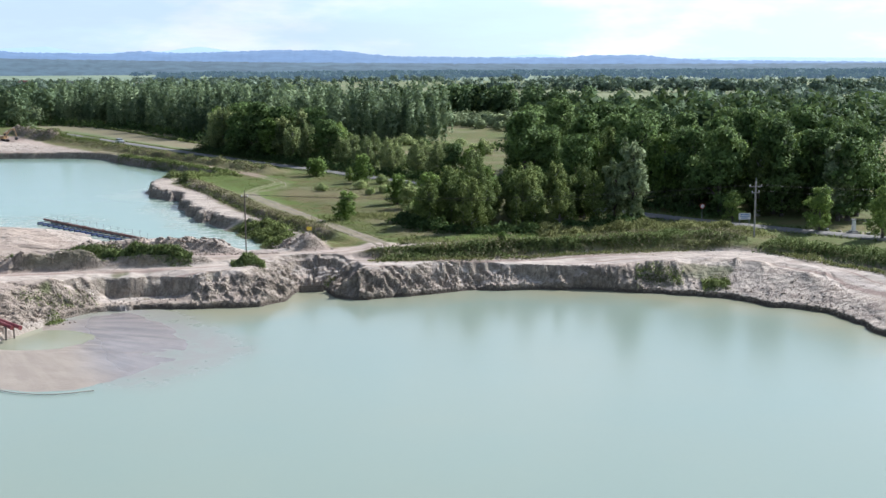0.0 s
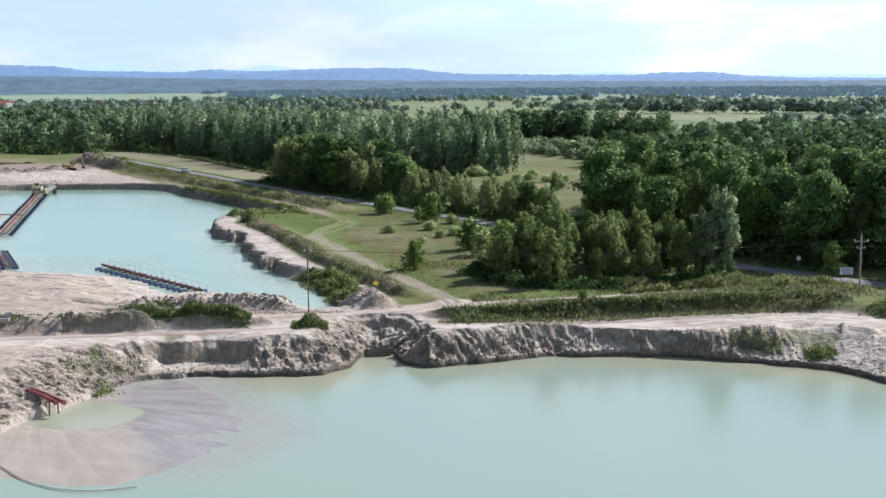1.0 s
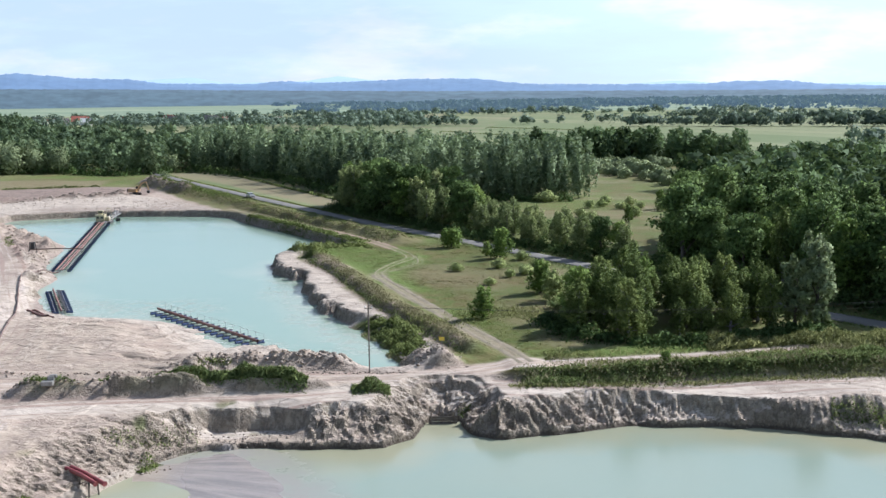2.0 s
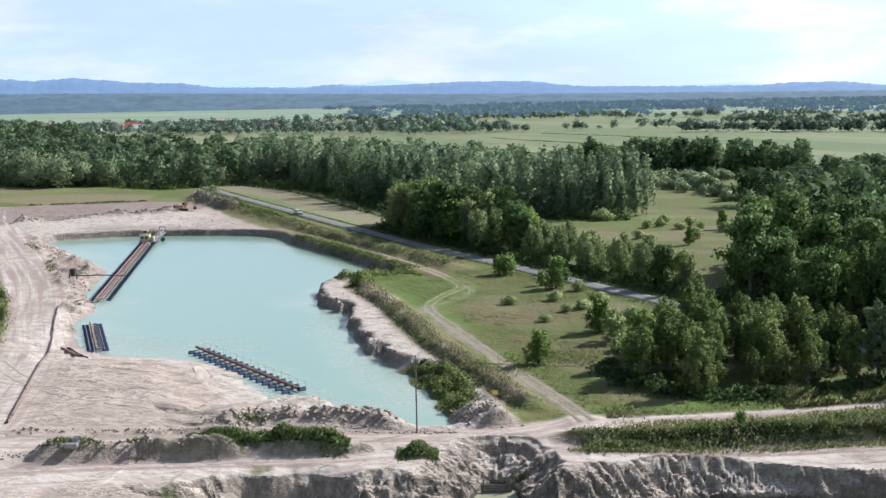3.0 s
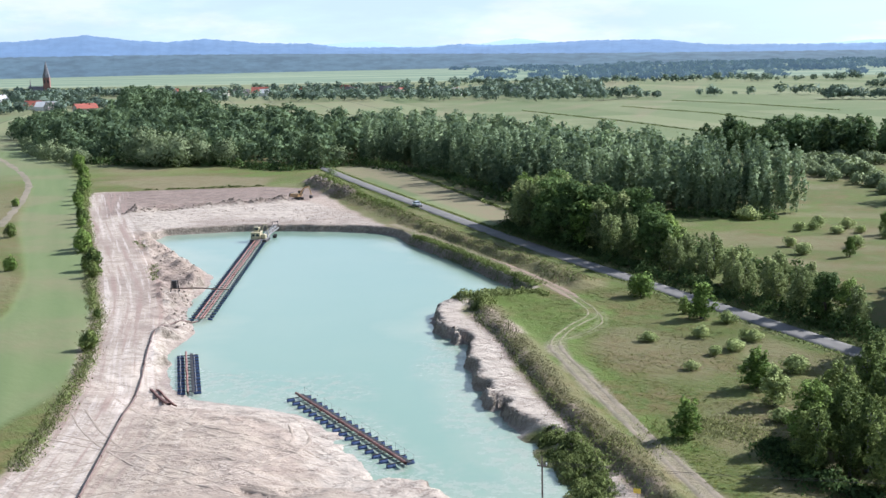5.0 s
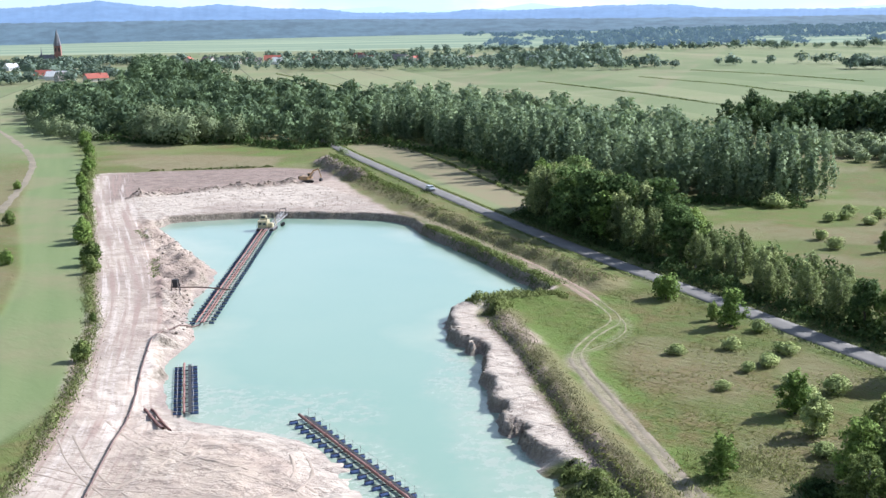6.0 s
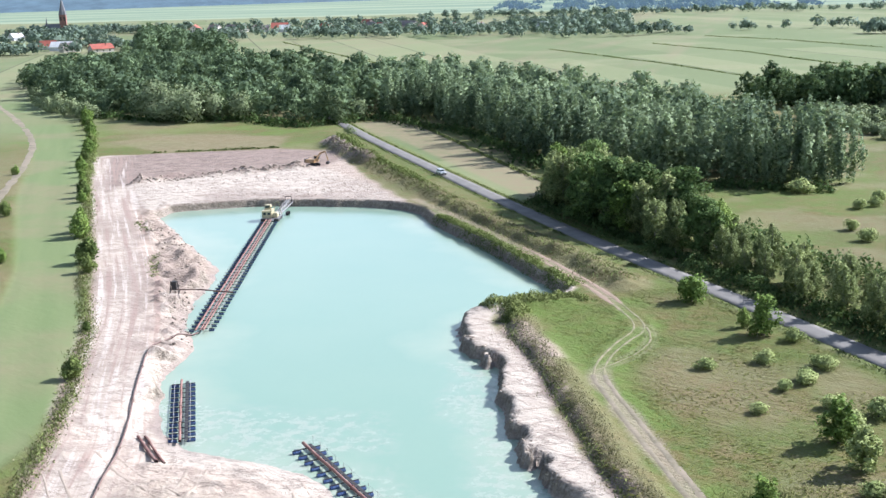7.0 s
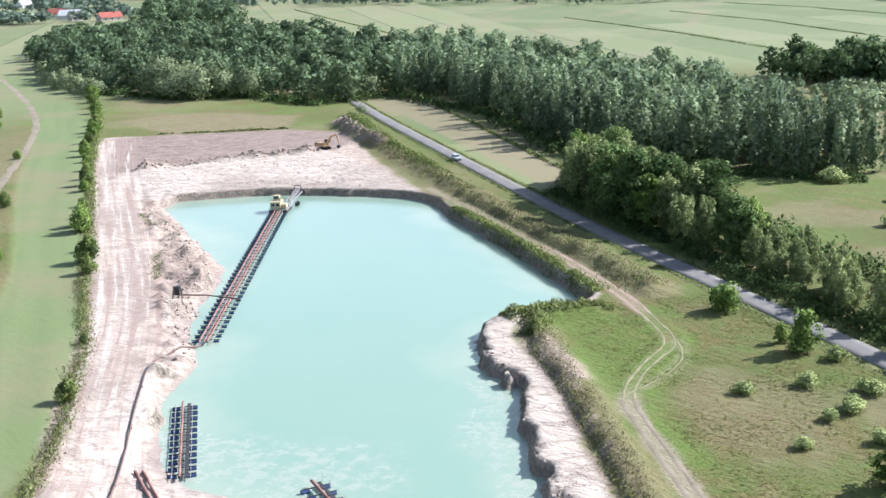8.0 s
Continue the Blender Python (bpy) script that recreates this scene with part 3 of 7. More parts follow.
    rise = np.clip(0.86 * worn_d / wide + 0.16 * step(0, 0.35, d_near), 0, 1)
    scoop = np.interp(worn_d + 0.6 * (lumps - 0.5), (0, 0.25, 0.6, 3.6, 4.4, 5.2, 7.5), (0.0, 0.16, 0.20, 0.27, 0.62, 0.86, 1.0))
    rise = rise * (1 - bench) + scoop * bench
    slope = 4 * rise * (1 - rise)
    crag = np.abs(fractal(x + 0.3 * y, y * 0.8, 0.85, 2, 28) - 0.5) * 2
    sharp = np.abs(fractal(along, d_near * 0.2, 0.5, 2, 30) - 0.5) * 2
    above = -2.25 + (z + 2.25) * rise + (0.4 + 0.6 * calm) * (1 - 0.7 * east) * (1 - 0.75 * bench) * slope * (0.5 * (crag - 0.36) + 0.65 * (sharp - 0.36)) + calm * slope * (0.6 * (flutes - 0.36) + 0.3 * (ribs - 0.36) + 0.3 * (gully - 0.36) + 0.3 * (chips - 0.38) + 0.14 * (shards - 0.5) + 0.3 * (fine - 0.5))
    below = np.maximum(-4.0, -2.3 + 0.35 * d_near)
    z = np.where(d_near > 0, np.maximum(above, -2.2), below)
    # the spit of washed-out mud
    d_mud = area_distance(x, y, MUD_BAR) + 2.0 * (fractal(x, y, 7, 3, 12) - 0.5)
    rills = fractal((0.96 * x - 0.29 * y) * 0.14, 0.29 * x + 0.96 * y, 1.3, 4, 14)
    puddle = np.exp(-(((x + 43.5) / 5.5) ** 2 + ((y - 123.0) / 4.6) ** 2) ** 2)
    bar = -2.10 + 0.13 * (rills - 0.5) - 0.30 * puddle - 0.10 * step(-38, -25, x) - 0.07 * np.maximum(d_mud + 3, 0)
    bar = np.where(d_mud > 6, -9, bar)
    return np.where(d_near < 0.5, np.maximum(z, bar), z)


def spread(parts):
    """Grid lines from (end, pace) parts."""
    out = [parts[0]]
    for end, pace in parts[1:]:
        n = max(1, round((end - out[-1]) / pace))
        out += list(np.linspace(out[-1], end, n + 1)[1:])
    return np.array(out)


def ground_sheet(name, xs, ys, label, gap=None):
    """A sheet of ground over grid lines; inside the gap it dips below the finer sheet that covers it."""
    x, y = np.meshgrid(xs, ys)
    z = height(x, y)
    if gap:
        x0, x1, y0, y1 = gap
        z = z - 1.2 * ((x > x0 + 0.8) & (x < x1 - 0.8) & (y > y0 + 0.8) & (y < y1 - 0.8))
    nx, ny = len(xs), len(ys)
    index = np.arange(nx * ny).reshape(ny, nx)
    faces = np.stack([index[:-1, :-1], index[:-1, 1:], index[1:, 1:], index[1:, :-1]], -1).reshape(-1, 4)
    me = array_mesh(name, np.stack([x, y, z], -1).reshape(-1, 3), faces)
    x, y, z = x.ravel(), y.ravel(), z.ravel()
    wob = 2.4 * (fractal(x, y, 6, 4, 41) - 0.5)
    d_far, d_near = area_distance(x, y, FAR_POND), area_distance(x, y, NEAR_POND)
    sand = step(0.6, -0.6, area_distance(x, y, SAND_AREA) + wob)
    sand = np.maximum(sand, step(8.5, 6.5, d_near + wob - 6.0 * step(22, 34, x)) * step(60, 50, x))
    ledge = step(6.6, 5.0, d_far + wob) * step(262, 258, y)
    ledge = np.maximum(ledge, step(2.0, 1.0, d_far + 0.5 * wob))
    sand = np.maximum(sand, ledge)
    for line, half in ((HAUL_WEST, 5.4), (HAUL_LOW, 4.2), (HAUL_EAST, 4.2), (HAUL_UP, 2.2)):
        sand = np.maximum(sand, step(half + 0.7, half - 0.4, line_distance(x, y, line) + wob * 0.5))
    # greenery that has taken hold on the banks
    sand = np.maximum(sand, 0.8 * step(2.6, 1.2, line_distance(x, y, [(57, 171.5), (61, 172), (66, 168.5), (74, 166)]) + wob))
    green = step(0.50, 0.62, fractal(x, y, 5, 3, 55)) * step(24, 30, x) * step(44, 40, x) * step(3.0, 4.5, d_near) * step(8.0, 6.5, d_near) * 0.6
    green = np.maximum(green, step(0.58, 0.66, fractal(x, y, 4, 3, 56)) * step(-24, -40, x) * step(2, 4, d_near) * step(8, 6, d_near) * step(150, 145, y) * 0.7)
    green = np.maximum(green, step(3.0, 1.5, line_distance(x, y, [(-24.5, 171), (-29, 180), (-34, 190)]) + wob * 0.4))
    green = np.maximum(green, 0.35 * step(1.6, 0.8, line_distance(x, y, [(-66, 143.6), (-44, 147.3), (-31.5, 149.6)]) + wob * 0.4) * step(0.45, 0.55, fractal(x, y, 6, 2, 58)))
    sand = sand * (1 - green)
    soil = step(1.0, -1.0, area_distance(x, y, PIT_SOIL) + wob)
    soil = np.maximum(soil, 0.8 * step(3.2, 1.5, line_distance(x, y, [(-165, 449), (-150, 428), (-135, 408)]) + wob))
    soil = np.maximum(soil, 0.9 * step(2.4, 1.2, line_distance(x, y, [(-191, 364), (-183, 377), (-168, 385.5), (-151.5, 398)])))
    soil = np.maximum(soil, 0.9 * step(1, -1, area_distance(x, y, EAST_FIELD) + wob) * step(2.5, 4.5, line_distance(x, y, [(-150, 464), (-77.6, 354.5)])))
    soil = np.maximum(soil, 0.8 * step(1, -2, area_distance(x, y, [(-250, 448), (-214, 424), (-178, 440), (-186, 466), (-228, 474)]) + wob))
    soil = np.maximum(soil, 0.5 * step(0.48, 0.64, fractal(x, y, 16, 4, 63)) * step(290, 310, y) * step(-45, -35, x) * step(560, 520, y))
    # earth tone along both waterlines paints wet sand and the shaded toe of the bank
    soil = np.maximum(soil, step(-1.7, -2.0, z) * (d_near > -0.5) * (d_near < 4) * (area_distance(x, y, MUD_BAR) > 1.0))
    soil = np.maximum(soil, 0.9 * step(0.5, 0.15, z) * (d_far > -1) * (d_far < 3) * step(195, 205, y))
    soil = np.maximum(soil, 0.55 * step(0.4, 0.75, fractal(x, y, 22, 4, 61)) * step(-84, -92, x))
    sand = np.maximum(sand, step(3.2, 1.5, line_distance(x, y, [(-165, 449), (-150, 428), (-135, 408)]) + wob))
    side, _ = line_frame(x, y, BERM)
    face = step(-0.6, 0.4, side + 0.3 * wob) * step(3.6, 2.4, side + 0.5 * wob) * step(262, 256, y) * step(166, 172, y)
    sand = np.maximum(sand, 0.75 * face * step(0.40, 0.55, fractal(x, y, 4, 3, 65)))
    soil = np.maximum(np.maximum(soil, face), 0.45 * step(4.0, 2.0, np.abs(side) + wob) * step(262, 256, y) * step(166, 172, y))
    scrape = step(3.5, 1.5, line_distance(x, y, [(-54, 248), (-49, 241), (-46.5, 236)]) + wob)
    sand, soil = np.maximum(sand, scrape), np.maximum(soil, 0.5 * scrape)
    soil = np.maximum(soil, 0.5 * step(6.0, 3.5, line_distance(x, y, NORTH_BERM) + wob))
    shore_dug = step(2.5, -2.0, area_distance(x, y, [(-98, 222), (-112, 230), (-128, 262), (-152, 300), (-172, 334), (-150, 324), (-116, 282), (-103, 243)]))
    soil = np.maximum(soil, 0.6 * shore_dug * step(0.42, 0.58, fractal(x, y, 3.5, 4, 67)))
    wet = np.where(d_near < 0.6, step(-3.2, -2.3, z), 0) * step(3.5, -1.0, area_distance(x, y, MUD_BAR))
    wet = np.maximum(wet, 0.25 * step(0.35, 0.05, z) * (d_far < 4))
    mown = step(560, 640, y + 0.3 * x)
    mown = np.maximum(mown, np.maximum(step(1, -1, area_distance(x, y, WEST_FIELD)), step(1, -1, area_distance(x, y, EAST_FIELD))))
    mown = np.maximum(mown, np.maximum(step(-250, -330, x), step(140, 220, x)))
    d_track = line_distance(x, y, TRACK)
    ruts = (0.08 + 0.4 * step(262, 270, y) + 0.6 * step(236, 228, y)) * step(1.7, 0.8, d_track + 0.5 * wob)
    d_loop = line_distance(x, y, TRACK_LOOP)
    ruts = np.maximum(ruts, 0.3 * np.exp(-((d_loop - 0.7) / 0.4) ** 2))
    ruts = np.maximum(ruts, 0.6 * step(4.2, 3.4, line_distance(x, y, ROAD) + 0.3 * wob) * step(2.0, 2.4, line_distance(x, y, ROAD)) * 0.3)
    lush = step(6.0, 2.0, d_track + wob) * step(2.0, -2.0, area_distance(x, y, MEADOW) + 0) * step(0.3, 0.55, fractal(x, y, 12, 3, 71))
    lush = np.maximum(lush, step(9, 4, line_distance(x, y, [(-58, 262), (-42, 258), (-44, 240)]) + wob) * 0.8)
    lush = np.maximum(lush, step(7, 3, line_distance(x, y, ROAD)) * 0.5)
    lush = np.maximum(lush, step(4, 2, line_distance(x, y, [(-7, 166), (14, 172), (26, 178)]) + wob) * 0.9)
    lush = np.maximum(lush, 0.5 * step(0.5, 0.62, fractal(x, y, 22, 4, 73)) * step(286, 300, y) * step(-45, -35, x) * step(560, 520, y))
    lush = np.maximum(lush, step(1, -1, area_distance(x, y, WEST_FIELD)))
    soil = np.maximum(soil, 0.5 * step(0.40, 0.58, fractal(x, y, 18, 4, 77)) * step(0, -4, area_distance(x, y, MEADOW)) * step(4, 8, d_track))
    lush = np.maximum(lush, 0.8 * step(0.46, 0.6, fractal(x, y, 14, 4, 75)) * step(424, 436, y + 0.1 * x + 20) * step(525, 505, y) * step(-300, -285, x) * step(-160, -175, x))
    pale = step(1.5, -1.5, area_distance(x, y, PIT_FLOOR) + wob)
    pale = np.maximum(pale, 0.8 * ledge)
    pale = np.maximum(pale, 0.7 * step(22, 32, x) * step(56, 48, x) * step(16, 10, d_near + wob) * (d_near > 0.3))
    pale = np.where(d_near < 0.3, step(-38.5, -33.5, x + 0.42 * (y - 116) + 1.3 * wob), pale)
    pale = np.maximum(pale, 0.55 * step(5.5, 2.5, line_distance(x, y, HAUL_WEST) + wob))
    pale = np.maximum(pale, 0.95 * step(4.4, 2.2, np.minimum(line_distance(x, y, HAUL_LOW), line_distance(x, y, HAUL_EAST)) + wob * 0.6))
    streak = np.zeros(x.shape)
    lane_d, lane_run, best = np.zeros(x.shape), np.zeros(x.shape), np.full(x.shape, 1e9)
    for line, half in ((HAUL_WEST, 7.0), (HAUL_LOW, 3.5), (HAUL_EAST, 4.0), (HAUL_UP, 2.4)):
        d, run = line_frame(x, y, line)
        near = np.abs(d) < best
        best = np.where(near, np.abs(d), best)
        lane_d, lane_run = np.where(near, d, lane_d), np.where(near, run, lane_run)
        streak = np.maximum(streak, step(half + 1.5, half - 1.0, np.abs(d)))
    streak = np.maximum(streak, 0.25 * step(2.0, -2.0, area_distance(x, y, [(-100, 195), (-84, 150), (-60, 152), (-40, 158), (-56, 182), (-82, 197)])))
    on_bar = d_near < 0.4
    lane_d = np.where(on_bar, 16 * np.arctan2(y - 131, x + 52), lane_d)
    lane_run = np.where(on_bar, np.hypot(x + 52, y - 131), lane_run)
    lane = me.attributes.new("lane", "FLOAT_VECTOR", "POINT")
    lane.data.foreach_set("vector", np.stack([lane_d, lane_run, np.zeros_like(lane_d)], -1).astype(np.float32).ravel())
    colour_layer(me, "cover", np.stack([sand, soil, wet, mown], -1))
    colour_layer(me, "kinds", np.stack([np.clip(ruts, 0, 1), lush, pale, streak], -1))
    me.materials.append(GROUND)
    me.polygons.foreach_set("use_smooth", np.full(len(me.polygons), gap is not None))
    return tagged(new(name, me), label, "ground", kind="structure")


BANK = (-54.0, 49.0, 117.0, 158.0)
ground_sheet("ground", spread([-4700, (-2000, 300), (-700, 100), (-300, 20), (-230, 3), (-168, 1.3), (-98, 0.8), (-56, 0.62), (50, 0.56), (62, 0.8), (90, 2), (200, 10), (700, 60), (2000, 200), (4700, 300)]),
             spread([-400, (0, 50), (90, 6), (98, 1.5), (118, 0.6), (157, 0.9), (215, 0.52), (264, 0.62), (335, 0.85), (354, 0.55), (450, 1.6), (520, 4), (700, 12), (1500, 50), (4850, 250)]),
             "sandy quarry ground with rough meadow, tracks and fields", BANK)
ground_sheet("ground_bank", np.arange(BANK[0], BANK[1] + 0.1, 0.22), np.arange(BANK[2], BANK[3] + 0.1, 0.22), "eroded grey sand bank with haul roads above the lower pond")


def build_water(name, outline, level, pace, material, label, scum):
    xs = [p[0] for p in outline]
    ys = [p[1] for p in outline]
    gx, gy = np.arange(min(xs) - 5, max(xs) + 5, pace), np.arange(min(ys) - 5, max(ys) + 5, pace)
    x, y = np.meshgrid(gx, gy)
    d = area_distance(x, y, outline)
    index = np.arange(x.size).reshape(x.shape)
    keep = (d < 3.5)
    cell = keep[:-1, :-1] & keep[:-1, 1:] & keep[1:, 1:] & keep[1:, :-1]
    faces = np.stack([index[:-1, :-1], index[:-1, 1:], index[1:, 1:], index[1:, :-1]], -1)[cell]
    used = np.unique(faces)
    again = np.zeros(x.size, np.int64)
    again[used] = np.arange(len(used))
    verts = np.stack([x.ravel(), y.ravel(), np.full(x.size, level)], -1)[used]
    me = array_mesh(name, verts, again[faces])
    shore = -d.ravel()[used]
    if level < -1:  # the shallow pool behind the mud
        shore = np.minimum(shore, np.maximum(0, 2.2 * (np.hypot((verts[:, 0] + 43.5) / 1.5, verts[:, 1] - 123) - 5)))
    float_layer(me, "shore", shore)
    float_layer(me, "scum", scum(verts[:, 0], verts[:, 1]))
    me.materials.append(material)
    return tagged(new(name, me), label, "water", kind="structure")


def far_scum(x, y):
    d = line_distance(x, y, [(-88, 205), (-76, 200.5), (-66, 199), (-56, 190), (-48, 178), (-38, 174), (-31, 176), (-38, 191), (-47, 207), (-53, 224), (-57, 234)])
    lobe = line_distance(x, y, [(-92, 208), (-84, 206), (-74, 205), (-66, 207)])
    d = np.minimum(d, lobe - 3.0)
    return step(6.5, 1.5, d + 6 * (fractal(x, y, 7, 3, 81) - 0.5)) * 0.8


def near_scum(x, y):
    pool = np.hypot((x + 43.5) / 1.4, y - 123) > 6.5
    return pool * step(5.5, -1.5, area_distance(x, y, MUD_BAR) + 5 * (fractal((0.96 * x - 0.29 * y) * 0.2, 0.29 * x + 0.96 * y, 2.2, 3, 83) - 0.5)) * 0.95 * step(103, 112, y + 0.5 * (x + 35))


build_water("water_far", FAR_POND, 0.0, 1.5, WATER_FAR, "calm milky turquoise water filling the quarry pond", far_scum)
build_water("water_near", NEAR_POND, -2.2, 2.0, WATER_NEAR, "calm milky green water of the lower pond", near_scum)


def strip(name, line, half, lift, material, label, cat):
    """A road surface along a line, set on the levelled ground."""
    pts = []
    for (ax, ay), (bx, by) in zip(line, line[1:]):
        n = max(1, int(math.hypot(bx - ax, by - ay) / 3))
        pts += [(ax + (bx - ax) * k / n, ay + (by - ay) * k / n) for k in range(n)]
    pts = np.array(pts + [line[-1]])
    for _ in range(6):
        pts[1:-1] = 0.25 * pts[:-2] + 0.5 * pts[1:-1] + 0.25 * pts[2:]
    way = np.gradient(pts, axis=0)
    way /= np.linalg.norm(way, axis=1)[:, None]
    side = np.stack([way[:, 1], -way[:, 0]], -1)
    across = [(-half, -0.12), (-half + 0.04, 0.0), (-half * 0.4, 0.035), (half * 0.4, 0.035), (half - 0.04, 0.0), (half, -0.12)]
    wob = 0.12 * (fractal(pts[:, 0], pts[:, 1], 2.0, 2, 91) - 0.5)
    verts = np.stack([np.stack([pts[:, 0] + side[:, 0] * (o + np.sign(o) * wob), pts[:, 1] + side[:, 1] * (o + np.sign(o) * wob), np.full(len(pts), lift + h)], -1) for o, h in across], 1)
    k, w = len(pts), len(across)
    idx = np.arange(k * w).reshape(k, w)
    faces = np.stack([idx[:-1, :-1], idx[:-1, 1:], idx[1:, 1:], idx[1:, :-1]], -1).reshape(-1, 4)[:, ::-1]
    me = array_mesh(name, verts.reshape(-1, 3), faces)
    me.materials.append(material)
    return tagged(new(name, me), label, cat, kind="structure")


def rut(line, offset, half, seed, ragged=0.9, material=None, label="worn wheel rut of a sandy farm track"):
    """One worn wheel rut, draped over the ground."""
    pts = []
    for (ax, ay), (bx, by) in zip(line, line[1:]):
        n = max(1, int(math.hypot(bx - ax, by - ay) / 0.8))
        pts += [(ax + (bx - ax) * k / n, ay + (by - ay) * k / n) for k in range(n)]
    pts = np.array(pts + [line[-1]])
    way = np.gradient(pts, axis=0)
    way /= np.linalg.norm(way, axis=1)[:, None]
    side = np.stack([way[:, 1], -way[:, 0]], -1)
    mid = pts + side * (offset + 0.35 * (fractal(pts[:, 0], pts[:, 1], 6, 2, seed) - 0.5))[:, None]
    half = half * (1 - ragged / 2 + ragged * fractal(pts[:, 0], pts[:, 1], 3, 2, seed + 5))
    rows = []
    for k, sink in ((-1, -0.05), (-0.5, 0.03), (0.5, 0.03), (1, -0.05)):
        at = mid + side * (k * half)[:, None]
        rows.append(np.column_stack([at, height(at[:, 0], at[:, 1]) + sink]))
    verts = np.stack(rows, 1)
    idx = np.arange(len(pts) * 4).reshape(-1, 4)
    faces = np.stack([idx[:-1, :-1], idx[1:, :-1], idx[1:, 1:], idx[:-1, 1:]], -1).reshape(-1, 4)
    me = array_mesh("track", verts.reshape(-1, 3), faces)
    me.materials.append(material or TRACK_EARTH)
    return tagged(new("track", me), label, "track", kind="structure")


TRACK_EARTH = worn("track_earth", (0.30, 0.245, 0.175), (0.19, 0.165, 0.105), 0.95, 0, 0.25, 2.5, 0.4)
FAINT_EARTH = worn("faint_earth", (0.30, 0.255, 0.155), (0.17, 0.175, 0.075), 0.95, 0, 0.5, 2.5, 0.4)
RED_EARTH = worn("red_earth", (0.37, 0.255, 0.195), (0.27, 0.20, 0.14), 0.95, 0, 0.25, 2.5, 0.4)
LOWER = [p for p in TRACK if p[1] < 232]
FORK = [p for p in TRACK if 230 < p[1] < 268]
UPPER = [p for p in TRACK if 264 < p[1] < 308]
for o in (-0.75, 0.75):
    rut(LOWER, o, 0.5, 5 if o > 0 else 11)
    rut(FORK, o * 0.9, 0.26, 7 if o > 0 else 13, 1.5, FAINT_EARTH, "faint grassy wheel rut through the meadow")
    rut(UPPER, o, 0.55, 9 if o > 0 else 15, 1.2, RED_EARTH, "bare reddish wheel rut on the bank")
rut(TRACK_LOOP, 0.0, 0.24, 17, 1.6, FAINT_EARTH, "faint grassy wheel rut through the meadow")
rut(WEST_TRACK, 0.0, 1.7, 19, 0.9)
DAMP_SAND = worn("damp_sand", (0.43, 0.35, 0.275), (0.33, 0.265, 0.205), 0.95, 0, 0.4, 3.0, 0.4)
for k, line in enumerate(([(-93, 186), (-86, 178), (-76, 170), (-64, 165), (-52, 163)], [(-91, 194), (-82, 186), (-72, 181), (-62, 180), (-57, 178)], [(-84, 160), (-78, 170), (-75, 182), (-78, 192)], [(-78, 156), (-68, 163), (-61, 173), (-60, 183), (-66, 192)], [(-90, 176), (-80, 173), (-70, 174), (-60, 170)])):
    for o in (-0.95, 0.95):
        rut(smooth(line), o, 0.24, 31 + 3 * k + (o > 0), 1.5, DAMP_SAND, "faint wheel rut across the moist sand flat")
strip("road", ROAD, 2.15, 2.03, ASPHALT, "narrow grey asphalt country road past the quarry", "road")


# ---- trees ----
def cards(rng, lobes, count, size, droop=0.0, inner=0.12, loose=0.6, stir=0.36):
    """Leaf clumps as small three-cornered leaves over a set of lobes (x, y, z, rx, rz): corners (2 count, 3, 3) and the soft normals of the clumps."""
    count, size = count * 2, size * 0.74
    lobes = np.asarray(lobes, float)
    area = lobes[:, 3] * (lobes[:, 3] + lobes[:, 4])
    pick = rng.choice(len(lobes), count, p=area / area.sum())
    u = rng.normal(size=(count, 3))
    u[:, 2] += 0.35
    u /= np.linalg.norm(u, axis=1)[:, None]
    depth = np.where(rng.random(count) < inner, rng.uniform(0.25, 0.7, count), 1.16 * rng.random(count) ** 0.3)[:, None]
    lo = lobes[pick]
    at = lo[:, :3] + u * depth * np.stack([lo[:, 3], lo[:, 3], lo[:, 4]], -1)
    nrm = u + loose * rng.normal(size=(count, 3))
    nrm /= np.linalg.norm(nrm, axis=1)[:, None]
    a = np.cross(nrm, rng.normal(size=(count, 3)))
    if droop:
        a = np.cross(nrm, np.cross(nrm, np.array([[0, 0, 1.0]]))) * droop + a * (1 - droop)
    a /= np.linalg.norm(a, axis=1)[:, None] + 1e-6
    b = np.cross(nrm, a)
    s = (size * rng.uniform(0.6, 1.35, count))[:, None]
    bend = nrm * s * 0.25
    skew = a * s * rng.uniform(-0.5, 0.5, count)[:, None]
    tri = np.stack([at - a * s, at + b * s * 0.75 + a * s * 0.8 + bend, at - b * s * 0.75 + a * s * 0.8 + skew - bend], 1)
    out = at - (0, 0, 0.45 * lobes[:, 2].max())
    out /= np.linalg.norm(out, axis=1)[:, None] + 1e-6
    soft = 0.55 * u + 0.4 * out + stir * rng.normal(size=(count, 3))
    soft /= np.linalg.norm(soft, axis=1)[:, None]
    turned = np.einsum("ij,ij->i", np.cross(tri[:, 1] - tri[:, 0], tri[:, 2] - tri[:, 0]), soft) < 0
    tri[turned] = tri[turned][:, ::-1]
    return tri, soft


def card_mesh(name, quads, tints, material, soft=None):
    n, k = quads.shape[:2]
    if soft is not None:  # the outer side of each leaf faces with its soft normal
        away = np.einsum("ij,ij->i", np.cross(quads[:, 1] - quads[:, 0], quads[:, -1] - quads[:, 0]), soft) < 0
        quads = np.where(away[:, None, None], quads[:, ::-1], quads)
    me = array_mesh(name, quads.reshape(-1, 3), np.arange(n * k).reshape(n, k))
    float_layer(me, "tint", np.repeat(tints, k))
    me.materials.append(material)
    if soft is not None:
        me.polygons.foreach_set("use_smooth", np.ones(n, bool))
        me.normals_split_custom_set_from_vertices(np.repeat(soft, k, axis=0).astype(np.float32))
    return me


